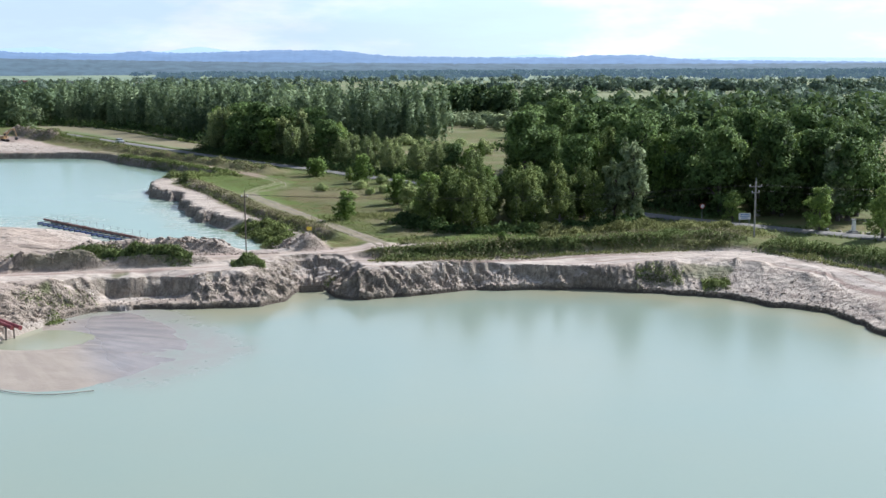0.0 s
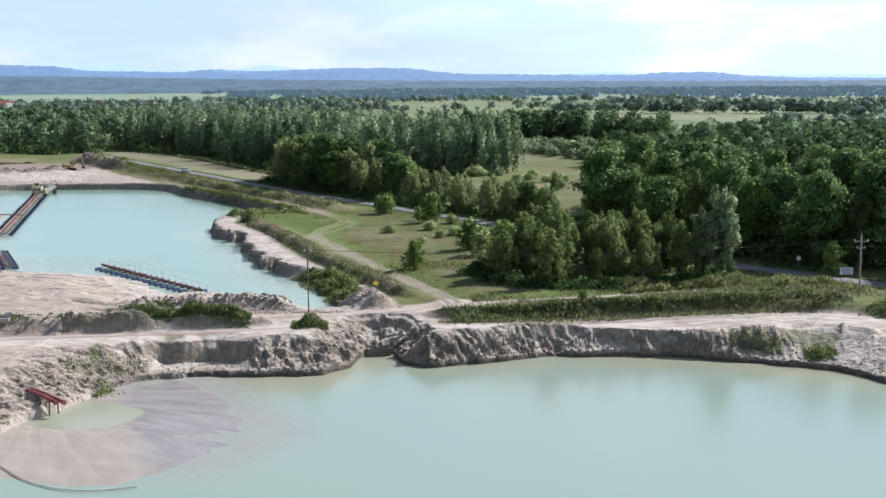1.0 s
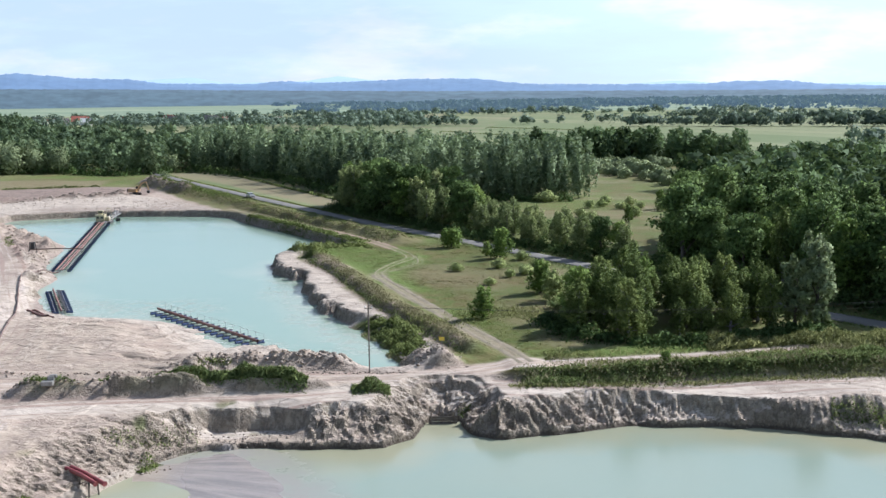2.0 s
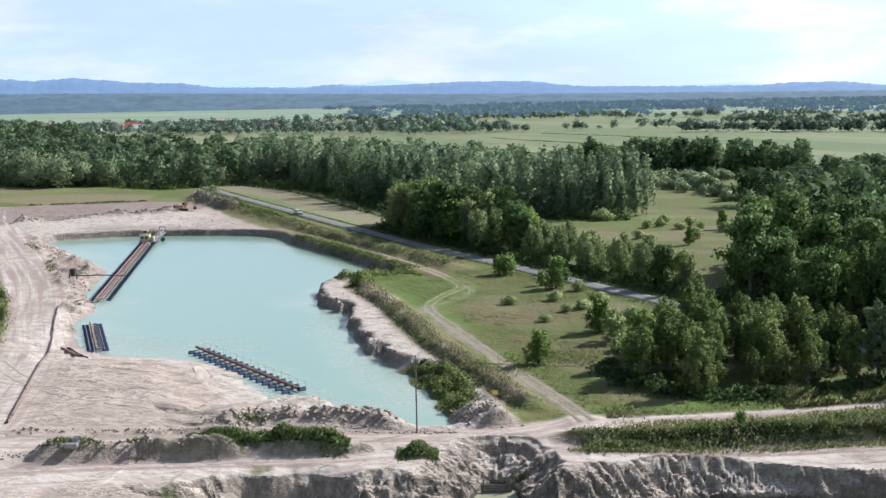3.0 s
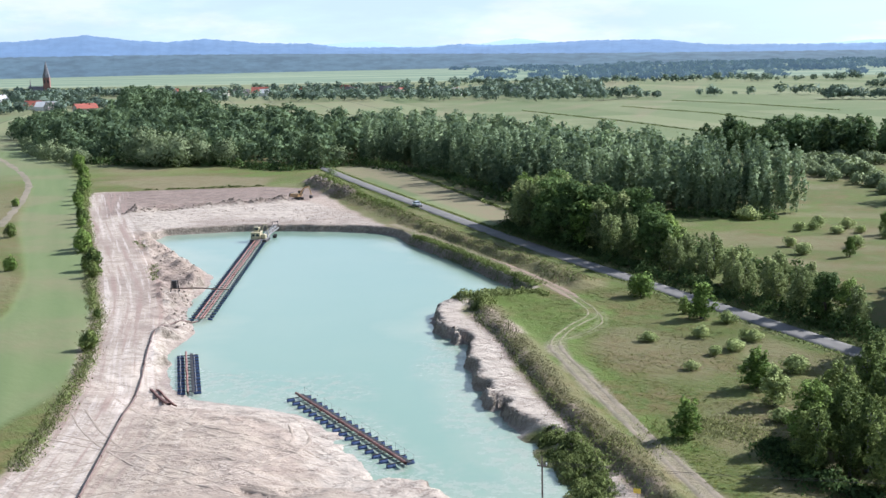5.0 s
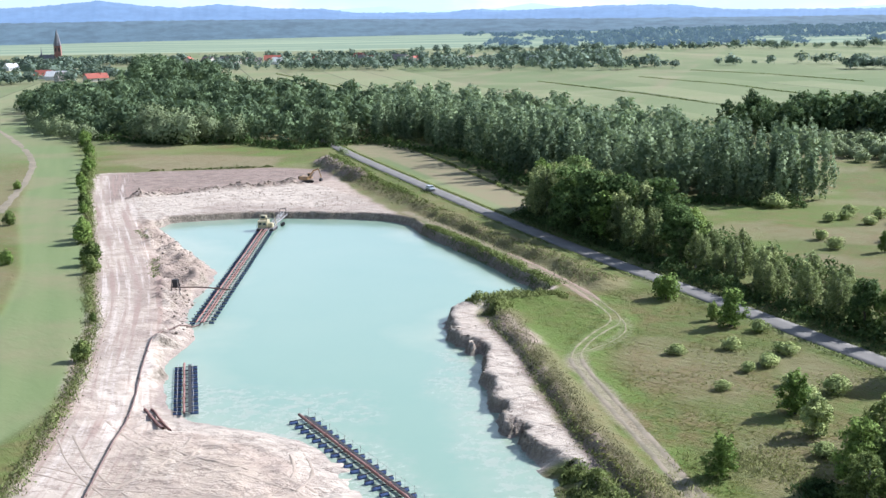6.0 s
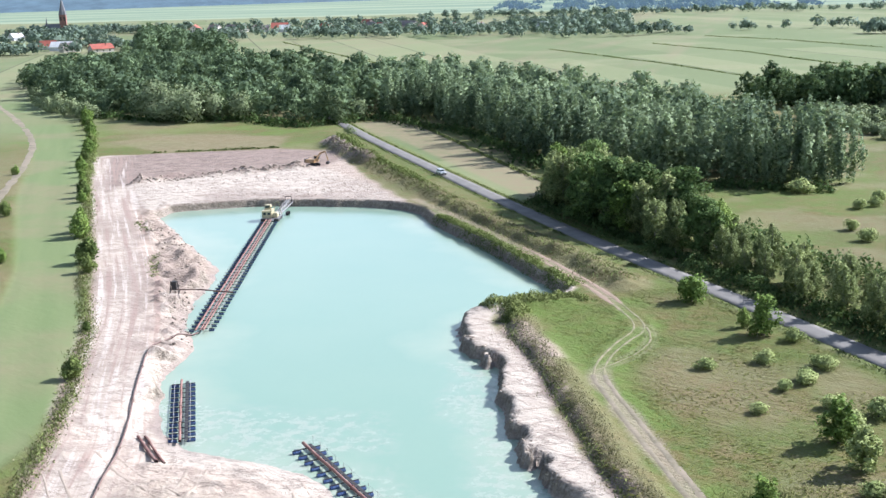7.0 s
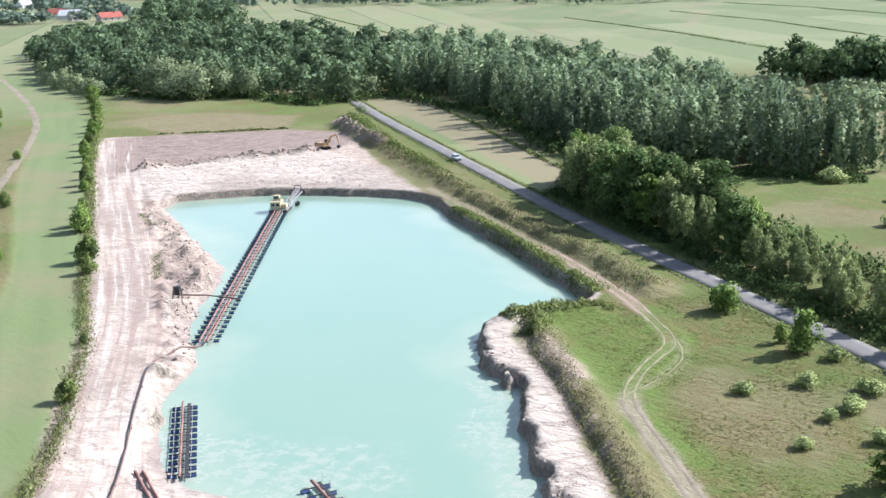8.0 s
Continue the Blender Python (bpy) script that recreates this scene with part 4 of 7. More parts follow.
def tube(path, radii, sides=7):
    """A tapered tube along a path: vertices and four-cornered faces."""
    path, radii = np.asarray(path, float), np.asarray(radii, float)
    way = np.gradient(path, axis=0)
    way /= np.linalg.norm(way, axis=1)[:, None]
    ref = np.where(np.abs(way[:, 2:3]) > 0.9, np.array([[1.0, 0, 0]]), np.array([[0, 0, 1.0]]))
    a = np.cross(way, ref)
    a /= np.linalg.norm(a, axis=1)[:, None]
    b = np.cross(way, a)
    ang = np.linspace(0, 2 * np.pi, sides, endpoint=False)
    verts = path[:, None] + radii[:, None, None] * (a[:, None] * np.cos(ang)[None, :, None] + b[:, None] * np.sin(ang)[None, :, None])
    k = len(path)
    idx = np.arange(k * sides).reshape(k, sides)
    nxt = np.roll(idx, -1, axis=1)
    faces = np.stack([idx[:-1], nxt[:-1], nxt[1:], idx[1:]], -1).reshape(-1, 4)
    return verts.reshape(-1, 3), faces


def joined(pieces):
    verts, faces, base = [], [], 0
    for v, f in pieces:
        verts.append(v)
        faces.append(np.asarray(f) + base)
        base += len(v)
    return np.concatenate(verts), np.concatenate(faces)


def lobes_of(rng, kind, tall, wide):
    """The rounded masses of a crown: a list of (x, y, z, rx, rz)."""
    out = []
    if kind == "birch":
        for k in range(44):
            h = 0.08 + 0.88 * k / 43
            r = wide * (min(1.0, h / 0.28) ** 0.6 * (1.04 - h) ** 0.42 * 0.98 + 0.04)
            a, o = k * 2.4 + rng.uniform(-0.5, 0.5), rng.uniform(0.15, 1.0) * r
            out.append((o * math.cos(a), o * math.sin(a), h * tall, r * rng.uniform(0.14, 0.32) + 0.04 * wide, tall * rng.uniform(0.06, 0.13)))
        out.append((0, 0, tall * 0.97, wide * 0.10, tall * 0.08))
        out.append((0, 0, tall * 0.5, wide * 0.4, tall * 0.3))
    elif kind == "shrub":
        for k in range(9):
            a, o = rng.uniform(0, 6.28), rng.uniform(0, 0.62) * wide
            hh = tall * (1 - 0.5 * (o / wide) ** 2) * rng.uniform(0.7, 1.0)
            out.append((o * math.cos(a), o * math.sin(a), hh * 0.52, wide * rng.uniform(0.36, 0.5), hh * 0.48))
    elif kind == "dome":
        out.append((0, 0, tall * 0.5, wide * 0.72, tall * 0.40))
        for k in range(6):
            a, h = rng.uniform(0, 6.28), rng.uniform(0.35, 0.8)
            o = wide * rng.uniform(0.3, 0.6)
            out.append((o * math.cos(a), o * math.sin(a), h * tall, wide * rng.uniform(0.35, 0.55), tall * rng.uniform(0.14, 0.22)))
    elif kind == "round":
        out.append((0, 0, tall * 0.52, wide * 0.6, tall * 0.34))
        for k in range(12):
            a, h = k * 2.4 + rng.uniform(-0.4, 0.4), 0.22 + 0.66 * k / 11
            o = wide * 0.72 * math.sin(math.pi * min(0.9, h)) * rng.uniform(0.75, 1.05)
            out.append((o * math.cos(a), o * math.sin(a), h * tall, wide * rng.uniform(0.24, 0.40), tall * rng.uniform(0.09, 0.15)))
    elif kind == "poplar":
        for k in range(26):
            h = 0.12 + 0.82 * k / 25
            r = wide * (0.55 + 0.5 * math.sin(math.pi * h)) * 0.8
            a, o = k * 2.4 + rng.uniform(-0.5, 0.5), rng.uniform(0.3, 0.8) * r
            out.append((o * math.cos(a), o * math.sin(a), h * tall, r * rng.uniform(0.26, 0.46), tall * rng.uniform(0.05, 0.10)))
    else:
        for k in range(42):
            a, h = k * 2.4 + rng.uniform(-0.5, 0.5), rng.uniform(0.12, 0.94)
            r = wide * math.sin(math.pi * min(0.93, 0.18 + 0.78 * h)) ** 0.7
            o = rng.uniform(0.35, 0.85) * r
            out.append((o * math.cos(a), o * math.sin(a), h * tall, wide * rng.uniform(0.15, 0.33), tall * rng.uniform(0.05, 0.105)))
        out.append((0, 0, tall * 0.86, wide * 0.42, tall * 0.12))
        out.append((0, 0, tall * 0.55, wide * 0.62, tall * 0.22))
    return out


def make_tree(name, seed, kind, tall, wide, count, size, leaf, bark, label, category, group):
    """One tree at the origin: a trunk with limbs, and a crown of leaf clumps."""
    rng = np.random.default_rng(seed)
    root = new(name)
    root.empty_display_size = 0.5
    lobes = lobes_of(rng, kind, tall, wide)
    trunk_r = 0.028 * tall if kind != "shrub" else 0.03 * tall
    top = tall * (0.82 if kind != "shrub" else 0.55)
    lean = rng.normal(size=2) * 0.03 * tall
    path = [(lean[0] * k * k, lean[1] * k * k, -0.3 + (top + 0.3) * k) for k in np.linspace(0, 1, 6)]
    pieces = [tube(path, [trunk_r * (1.25 if k == 0 else 1 - 0.85 * k / 5) for k in range(6)], 7)]
    for lo in rng.permutation(len(lobes))[:7 if kind != "shrub" else 5]:
        x, y, z, rx, rz = lobes[lo]
        z0 = max(0.15 * tall, z - 0.8 * math.hypot(x, y) - 0.1 * tall)
        z0 = min(z0, top * 0.9)
        pieces.append(tube([(0, 0, z0), (x * 0.45, y * 0.45, z0 + (z - z0) * 0.55), (x, y, z)], [trunk_r * 0.45, trunk_r * 0.28, trunk_r * 0.08], 5))
    trunk_mesh = array_mesh("trunk", *joined(pieces))
    trunk_mesh.materials.append(bark)
    trunk_mesh.polygons.foreach_set("use_smooth", np.ones(len(trunk_mesh.polygons), bool))
    trunk = new("trunk", trunk_mesh)
    trunk.parent = root
    quads, soft = cards(rng, lobes, count, size, 0.5 if kind == "birch" else 0.0, 0.12, 0.5 if kind == "birch" else 0.4)
    crown = new("crown", card_mesh("crown", quads, rng.uniform(0, 1, len(quads)), leaf, soft))
    crown.parent = root
    return tagged(root, label, category, group)


def stand(x, y):
    return float(height(np.array([x]), np.array([y]))[0])


PROTOS = {}


def proto(key, *args):
    PROTOS.setdefault(key, []).append(make_tree(*args))


T = "trees of the wood"
for k in range(4):
    proto("broad", "broadleaf_tree", 100 + k, "broad", 12.0, 4.4, 2500, 0.32, LEAF_BROAD, BARK, "dark green broadleaf tree with a dense rounded crown", "tree", T)
for k in range(3):
    proto("birch", "birch_tree", 120 + k, "birch", 10.0, 3.0, 2500, 0.22, LEAF_BIRCH, BIRCH_BARK, "slender birch with drooping olive green foliage and pale trunk", "tree", T)
for k in range(3):
    proto("olive", "birch_tree", 130 + k, "birch", 10.0, 2.9, 2200, 0.23, LEAF_OLIVE, BIRCH_BARK, "olive green birch in the row beside the road", "tree", T)
for k in range(2):
    proto("lime", "broadleaf_tree", 140 + k, "broad", 11.0, 3.8, 2200, 0.31, LEAF_BRIGHT, BARK, "fresh green broadleaf tree with a full sunlit crown", "tree", T)
for k in range(2):
    proto("poplar", "poplar_tree", 150 + k, "poplar", 12.0, 3.2, 2600, 0.30, LEAF_SILVER, BARK, "silvery white poplar with pale fluttering leaves", "tree", T)
for k in range(3):
    proto("shrub", "shrub", 160 + k, "shrub", 3.0, 1.9, 800, 0.19, LEAF_WILLOW, BARK, "grey green willow shrub with a low domed crown", "shrub", "shrubs on the meadow")
for k in range(2):
    proto("bush", "bush", 170 + k, "shrub", 3.0, 1.6, 1000, 0.18, LEAF_BRIGHT, BARK, "bright green bush growing wild in the grass", "bush", "wild bushes")
for k in range(2):
    proto("sapling", "young_tree", 180 + k, "birch", 5.0, 1.7, 1100, 0.19, LEAF_BRIGHT if k else LEAF_WILLOW, BARK, "young tree with light open foliage in the meadow", "tree", "young trees")
for k in range(2):
    proto("scrub", "shrub", 190 + k, "shrub", 3.0, 1.5, 1000, 0.19, LEAF_BRIGHT if k else LEAF_BIRCH, BARK, "dull green thorny shrub in the weedy field margin", "shrub", "shrubs by the haul road")
USED = set()
rt = np.random.default_rng(7)


def plant(key, x, y, scale=1.0, wide=1.0):
    """Sets a tree of that kind on the ground."""
    kinds = PROTOS[key]
    p = int(rt.integers(len(kinds)))
    ob = kinds[p]
    m = Matrix.LocRotScale((x, y, stand(x, y) - 0.05), Euler((0, 0, rt.uniform(0, 6.28))), (scale * wide, scale * wide, scale * rt.uniform(0.93, 1.07)))
    if (key, p) in USED:
        ob = copy_thing(ob, Matrix.Identity(4))
    USED.add((key, p))
    ob.matrix_basis = m
    return ob


def scatter(outline, gap, seed, jitter=0.45):
    """Places on a loose grid inside an outline."""
    rng = np.random.default_rng(seed)
    xs, ys = [p[0] for p in outline], [p[1] for p in outline]
    x, y = np.meshgrid(np.arange(min(xs), max(xs), gap), np.arange(min(ys), max(ys), gap))
    x = x.ravel() + rng.uniform(-jitter, jitter, x.size) * gap
    y = y.ravel() + rng.uniform(-jitter, jitter, y.size) * gap
    keep = area_distance(x, y, outline) < -0.5
    return np.stack([x[keep], y[keep]], -1)


ROADSIDE_WOOD = [(-73, 354), (-50, 321), (-30, 294), (-10, 267), (0, 254), (14, 236), (8, 252), (-3, 272), (-24, 304), (-40, 330), (-52, 352), (-62, 370), (-70, 374)]
EAST_WOOD = [(14, 236), (30, 214), (47, 193), (66, 178), (100, 160), (150, 190), (150, 330), (60, 390), (40, 335), (32, 304), (20, 280), (14, 256)]
BIRCH_GROVE = [(-7, 188), (-3, 179), (3, 174.5), (14, 175), (24, 180), (26, 190), (17, 208), (6, 212), (-2, 204)]
STRIP_WOOD = [(-172, 522), (-149, 513), (-122, 478), (-81, 406), (-60, 397), (-34, 380), (-5, 376), (2, 386), (-6, 406), (-29, 449), (-60, 517), (-113, 583), (-172, 643), (-219, 664)]
BACK_WOOD = [(-455, 682), (-345, 556), (-300, 524), (-262, 511), (-226, 517), (-192, 494), (-174, 524), (-219, 664), (-275, 735), (-360, 785), (-480, 880), (-520, 800)]
VILLAGE_WOOD = [(-520, 885), (-450, 890), (-440, 950), (-520, 1030), (-580, 1100), (-650, 1215), (-700, 1245), (-655, 1150), (-585, 1040), (-545, 960)]
FAR_EAST_WOOD = [(24, 398), (48, 470), (62, 545), (220, 580), (330, 380), (170, 320), (62, 388)]
DARK_BELT = [(-38, 566), (10, 548), (70, 545), (75, 592), (-26, 600)]

# the birch grove and the wood's edge by the haul road
for x, y in scatter(BIRCH_GROVE, 4.4, 11):
    plant("birch" if rt.random() < 0.9 else "lime", x, y, rt.uniform(0.5, 0.86) * (1.0 if y > 182 else 0.9), rt.uniform(1.05, 1.4))
near_east = [p for p in scatter(EAST_WOOD, 6.2, 12) if p[1] < 300 and p[0] < 96 and p[0] < 0.362 * p[1]]
near_east.sort(key=lambda p: (p[1] + 0.4 * p[0]))
for x, y in near_east[:120]:
    r = rt.random()
    plant("broad" if r < 0.62 else "birch" if r < 0.78 else "lime", x, y, rt.uniform(0.72, 1.42) if r < 0.62 else rt.uniform(0.8, 1.25))
for x, y, s in ((30, 184.5, 1.08), (63, 186, 1.0), (27.5, 186.5, 0.85)):
    plant("poplar", x, y, s)
for x, y, s in ((46, 185, 0.5), (56.3, 174, 0.66), (62.8, 166, 0.70)):
    plant("lime", x, y, s)
road_places = scatter(ROADSIDE_WOOD, 4.2, 13)
for x, y in [p for p in road_places if p[1] > 300 or (p[0] * 7.3 + p[1] * 3.1) % 1.0 < 0.92]:
    r = rt.random()
    plant("olive" if r < 0.80 else "broad" if r < 0.90 else "lime", x, y, (rt.uniform(1.0, 1.3) if y > 318 else rt.uniform(0.75, 1.0) if y > 296 else rt.uniform(0.55, 0.85)), 1.15)
plant("bush", 8.2, 160.4, 0.72, 0.6)
# single trees and shrubs
plant("bush", -29.3, 270, 1.76)
for x, y, s in ((20, 350, 0.5), (34, 372, 0.45), (10, 318, 0.42)):
    plant("lime", x, y, s)
for x, y, s in ((-108.8, 214.8, 1.25), (-120.5, 236, 0.6), (-143, 271, 1.25), (-147, 278, 1.9), (-152, 285.5, 1.2), (-163.3, 299.5, 2.1), (-166.5, 304.5, 1.7), (-171, 312, 1.0), (-178, 322, 0.9), (-188, 338, 1.2), (-192.5, 345, 1.5), (-197, 352, 1.2), (-204, 363, 1.0), (-212, 375, 1.0), (-218, 384, 1.5),
                (-224, 393, 1.2), (-231, 405, 1.3), (-238, 418, 1.4), (-242, 425, 1.8), (-250, 439, 1.5), (-259, 453, 1.4), (-268, 467, 1.8), (-278, 481, 1.6), (-288, 495, 1.8), (-296.5, 508, 2.1), (-196.5, 318.3, 1.4), (-165.3, 274.3, 1.2), (-236, 377, 1.0), (-283, 430, 1.2), (-300, 452, 1.6), (-330, 486, 1.4)):
    plant("scrub", x, y, s * 0.95)
for x, y, s in ((-17.6, 253, 1.2), (-16, 190, 0.92), (-8.3, 212.5, 1.1), (-6, 205, 1.0), (-20.5, 256.5, 0.6)):
    plant("sapling", x, y, s, 1.45)
for x, y, s in ((-24.6, 235.7, 0.62), (-13.4, 250.8, 0.8), (-16.8, 240.2, 0.7), (-11.9, 233.6, 0.75), (-10, 239.7, 0.8), (-14.2, 229.5, 0.6), (-17.4, 220.5, 0.55), (-8.9, 224, 0.75), (-9, 238.9, 0.7), (-5.5, 198, 0.85), (-12, 232, 0.8), (-6.5, 217, 0.9), (-3.5, 222, 1.0),
                (0.8, 353.3, 1.0), (5.6, 362.3, 0.9), (8.8, 350.4, 1.0), (0.2, 320.7, 1.3), (11.8, 359, 0.9), (4, 356, 0.9), (15, 352, 1.0), (-12, 372, 1.2), (20, 345, 1.1), (12, 330, 1.2), (-2, 330, 0.9)):
    plant("shrub", x, y, s * rt.uniform(0.7, 1.05), rt.uniform(1.2, 1.8))


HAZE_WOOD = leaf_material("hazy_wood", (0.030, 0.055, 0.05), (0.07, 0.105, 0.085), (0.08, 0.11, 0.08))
# the blue haze over these woods is painted as a weak glow of the leaves
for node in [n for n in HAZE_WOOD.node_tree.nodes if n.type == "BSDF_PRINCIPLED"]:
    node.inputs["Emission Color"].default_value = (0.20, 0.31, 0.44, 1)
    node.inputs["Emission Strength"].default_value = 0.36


def stuff_trees(name, groups, label, category, material):
    """Woods too far to count: one mesh of many crowns. groups: (places, kind, tall, wide, count, size)."""
    rng = np.random.default_rng(len(name) * 31)
    quads, tints, softs = [], [], []
    for places, kind, tall, wide, count, size in groups:
        forms = [cards(rng, lobes_of(rng, kind, 1.0, wide / tall), count, size / tall, 0.3 if kind == "birch" else 0.0, 0.1, 0.4, 0.16) for _ in range(6)]
        z = height(places[:, 0], places[:, 1]) if len(places) else []
        for (x, y), h in zip(places, z):
            s, a, w = tall * min(1.32, max(0.5, rng.normal(0.92, 0.25))), rng.uniform(0, 6.28), rng.uniform(0.85, 1.25)
            q, n = forms[int(rng.integers(6))]
            c, sn = math.cos(a), math.sin(a)
            q = np.stack([(q[..., 0] * c - q[..., 1] * sn) * w, (q[..., 0] * sn + q[..., 1] * c) * w, q[..., 2]], -1) * s + (x, y, h - 0.1)
            quads.append(q)
            softs.append(np.stack([n[:, 0] * c - n[:, 1] * sn, n[:, 0] * sn + n[:, 1] * c, n[:, 2]], -1))
            tints.append(np.clip(rng.normal(0.48, 0.34) + rng.normal(0, 0.08, len(q)), 0, 1))
    ob = new(name, card_mesh(name, np.concatenate(quads), np.concatenate(tints), material, np.concatenate(softs)))
    return tagged(ob, label, category, kind="stuff")


far_east = scatter(EAST_WOOD, 6.0, 14)
far_east = np.array([p for p in far_east if (p[1] >= 300 or p[0] >= 96) and p[0] < 0.362 * p[1]] + [tuple(p) for p in near_east[120:]])
strip_places = scatter(STRIP_WOOD, 4.7, 15)
front = line_distance(strip_places[:, 0], strip_places[:, 1], [(-172, 522), (-149, 513), (-122, 478), (-81, 406), (-34, 380), (2, 382), (-6, 406)]) < 22
stuff_trees("strip_wood", [(strip_places[front], "birch", 15.0, 3.0, 320, 0.55), (strip_places[~front][::2], "round", 14.0, 4.8, 200, 0.82)], "dense strip of tall birch and broadleaf wood beyond the road", "woods", LEAF_STRIP)
stuff_trees("east_wood", [(far_east, "round", 13.5, 5.0, 150, 0.9), (np.array([p for p in scatter(FAR_EAST_WOOD, 10.5, 16) if p[0] < 0.362 * p[1] or p[1] > 480]), "dome", 10.0, 5.6, 170, 0.95), (scatter(DARK_BELT, 6.2, 17), "broad", 12.5, 4.4, 200, 0.8)], "dark green broadleaf wood stretching away", "woods", LEAF_EAST)
back_places = scatter(BACK_WOOD, 10.4, 18)
low_edge = back_places[:, 0] < -405
stuff_trees("back_wood", [(back_places[~low_edge], "broad", 13.2, 5.8, 190, 0.95), (back_places[low_edge], "broad", 9.6, 5.2, 170, 0.95), (scatter(BACK_WOOD, 16, 48), "dome", 9.0, 5.4, 70, 1.0), (scatter(VILLAGE_WOOD, 11.5, 49), "broad", 16.0, 7.0, 150, 1.15)], "broadleaf wood behind the quarry towards the village", "woods", LEAF_WOOD)
willow_line = scatter([(-276, 520), (-262, 502), (-246, 499), (-232, 506), (-222, 516), (-232, 524), (-256, 528)], 7.5, 19)
field_hedge = np.array([(-300 - 110 * k + 5 * math.sin(40 * k), 514 + 130 * k * (0.55 + 0.45 * k)) for k in np.linspace(0, 1, 26)])
stuff_trees("willow_thicket", [(willow_line, "shrub", 14.0, 8.0, 620, 0.62), (np.array([(-299, 540), (-294, 548), (-303, 548), (-182, 523), (-178, 516), (-165, 470)]), "shrub", 8.0, 5.0, 320, 0.5), (field_hedge, "shrub", 8.0, 5.0, 260, 0.6),
                               (scatter([(-20, 541), (0, 494), (9, 480), (19, 460), (24, 432), (31, 424), (34, 440), (26, 480), (40, 545), (-10, 556)], 6, 20), "shrub", 4.6, 3.6, 220, 0.55)], "grey green willow thicket at the wood's edge", "thicket", LEAF_THICKET)
stuff_trees("silver_willow", [(np.array([(-181.5, 502), (-187, 506)]), "round", 13.0, 4.6, 700, 0.5)], "silvery white willows standing before the dark wood", "trees", LEAF_SILVER)


# woods, hedges and tree rows out on the plain
def plain_places():
    rng = np.random.default_rng(23)
    out = []
    rows = [((-960, 1440), (-780, 1490), 110, 60), ((-10, 1250), (60, 1220), 6, 10), ((-75, 1236), (-20, 1222), 7, 6), ((40, 1130), (420, 1000), 190, 16), ((100, 1420), (700, 1180), 170, 26), ((-560, 1800), (300, 1760), 150, 60), ((-1000, 1210), (-760, 1190), 34, 60), ((-720, 1120), (-640, 1100), 26, 24),
            ((-640, 1250), (-560, 1200), 30, 22), ((-960, 1310), (-760, 1270), 60, 26), ((-900, 1340), (-830, 1325), 30, 12), ((-760, 1012), (-662, 990), 34, 26), ((-645, 1016), (-630, 1012), 4, 6), ((-640, 1080), (-600, 1070), 12, 16), ((150, 700), (420, 620), 120, 60), ((230, 860), (600, 780), 100, 40), ((400, 560), (800, 640), 150, 90)]
    for (ax, ay), (bx, by), n, w in rows:
        k = rng.random(n)
        out.append(np.stack([ax + (bx - ax) * k, ay + (by - ay) * k + rng.normal(0, w / 3.2, n)], -1))
    belt = scatter([(-610, 1250), (-560, 1215), (-446, 1198), (-323, 1178), (-261, 1152), (-180, 1132), (-110, 1160), (-95, 1200), (-160, 1260), (-221, 1640), (-450, 1600), (-632, 1640), (-780, 1560), (-700, 1400)], 17, 51)
    gardens = (belt[:, 0] < -520) & (belt[:, 1] < 1520)
    thick = fractal(belt[:, 0], belt[:, 1], 90, 3, 53)
    keep = np.where(gardens, rng.random(len(belt)) < 0.2, thick + rng.normal(0, 0.1, len(belt)) > 0.37)
    out.append(belt[keep])
    return np.concatenate(out)


def distance_places():
    """Belts of woodland: open fields to the west, more and more trees eastwards and far out."""
    rng = np.random.default_rng(29)
    out = []
    for _ in range(90):
        y = rng.uniform(1900, 3900)
        x = rng.uniform(-0.24, 0.56) * y
        n = int(rng.integers(6, 26))
        k = rng.uniform(-1, 1, n) * rng.uniform(40, 240)
        out.append(np.stack([x + k, y + k * rng.uniform(-0.1, 0.1) + rng.normal(0, 10, n)], -1))
    for y, lo, hi, n in ((2750, -0.12, 0.56, 130), (3000, -0.2, 0.3, 120), (3250, -0.2, 0.56, 220), (3600, -0.15, 0.56, 240), (4000, -0.12, 0.56, 260)):
        x = rng.uniform(lo, hi, n) * y
        out.append(np.stack([x, y + rng.normal(0, 30, n)], -1))
    return np.concatenate(out)


stuff_trees("village_trees", [(plain_places(), "dome", 10.4, 6.4, 40, 1.8), (scatter([(-925, 1315), (-840, 1315), (-835, 1345), (-925, 1350)], 11, 57), "dome", 14.0, 7.0, 60, 1.9)], "scattered trees and hedgerows round the village", "trees", HAZED_LEAF)
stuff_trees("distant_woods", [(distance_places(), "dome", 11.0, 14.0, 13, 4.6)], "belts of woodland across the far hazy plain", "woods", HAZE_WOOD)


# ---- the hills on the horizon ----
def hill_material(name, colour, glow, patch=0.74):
    """Far wooded slopes with paler clearings; the blue air is painted in as glow."""
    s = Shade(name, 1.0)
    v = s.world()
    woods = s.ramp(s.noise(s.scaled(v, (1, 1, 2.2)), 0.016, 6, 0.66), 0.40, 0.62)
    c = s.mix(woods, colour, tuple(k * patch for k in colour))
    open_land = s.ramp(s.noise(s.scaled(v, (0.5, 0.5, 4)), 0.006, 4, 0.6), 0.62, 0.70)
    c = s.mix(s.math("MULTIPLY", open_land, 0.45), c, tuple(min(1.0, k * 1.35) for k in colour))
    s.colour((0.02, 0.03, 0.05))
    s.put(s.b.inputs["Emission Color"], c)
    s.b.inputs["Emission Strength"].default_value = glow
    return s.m


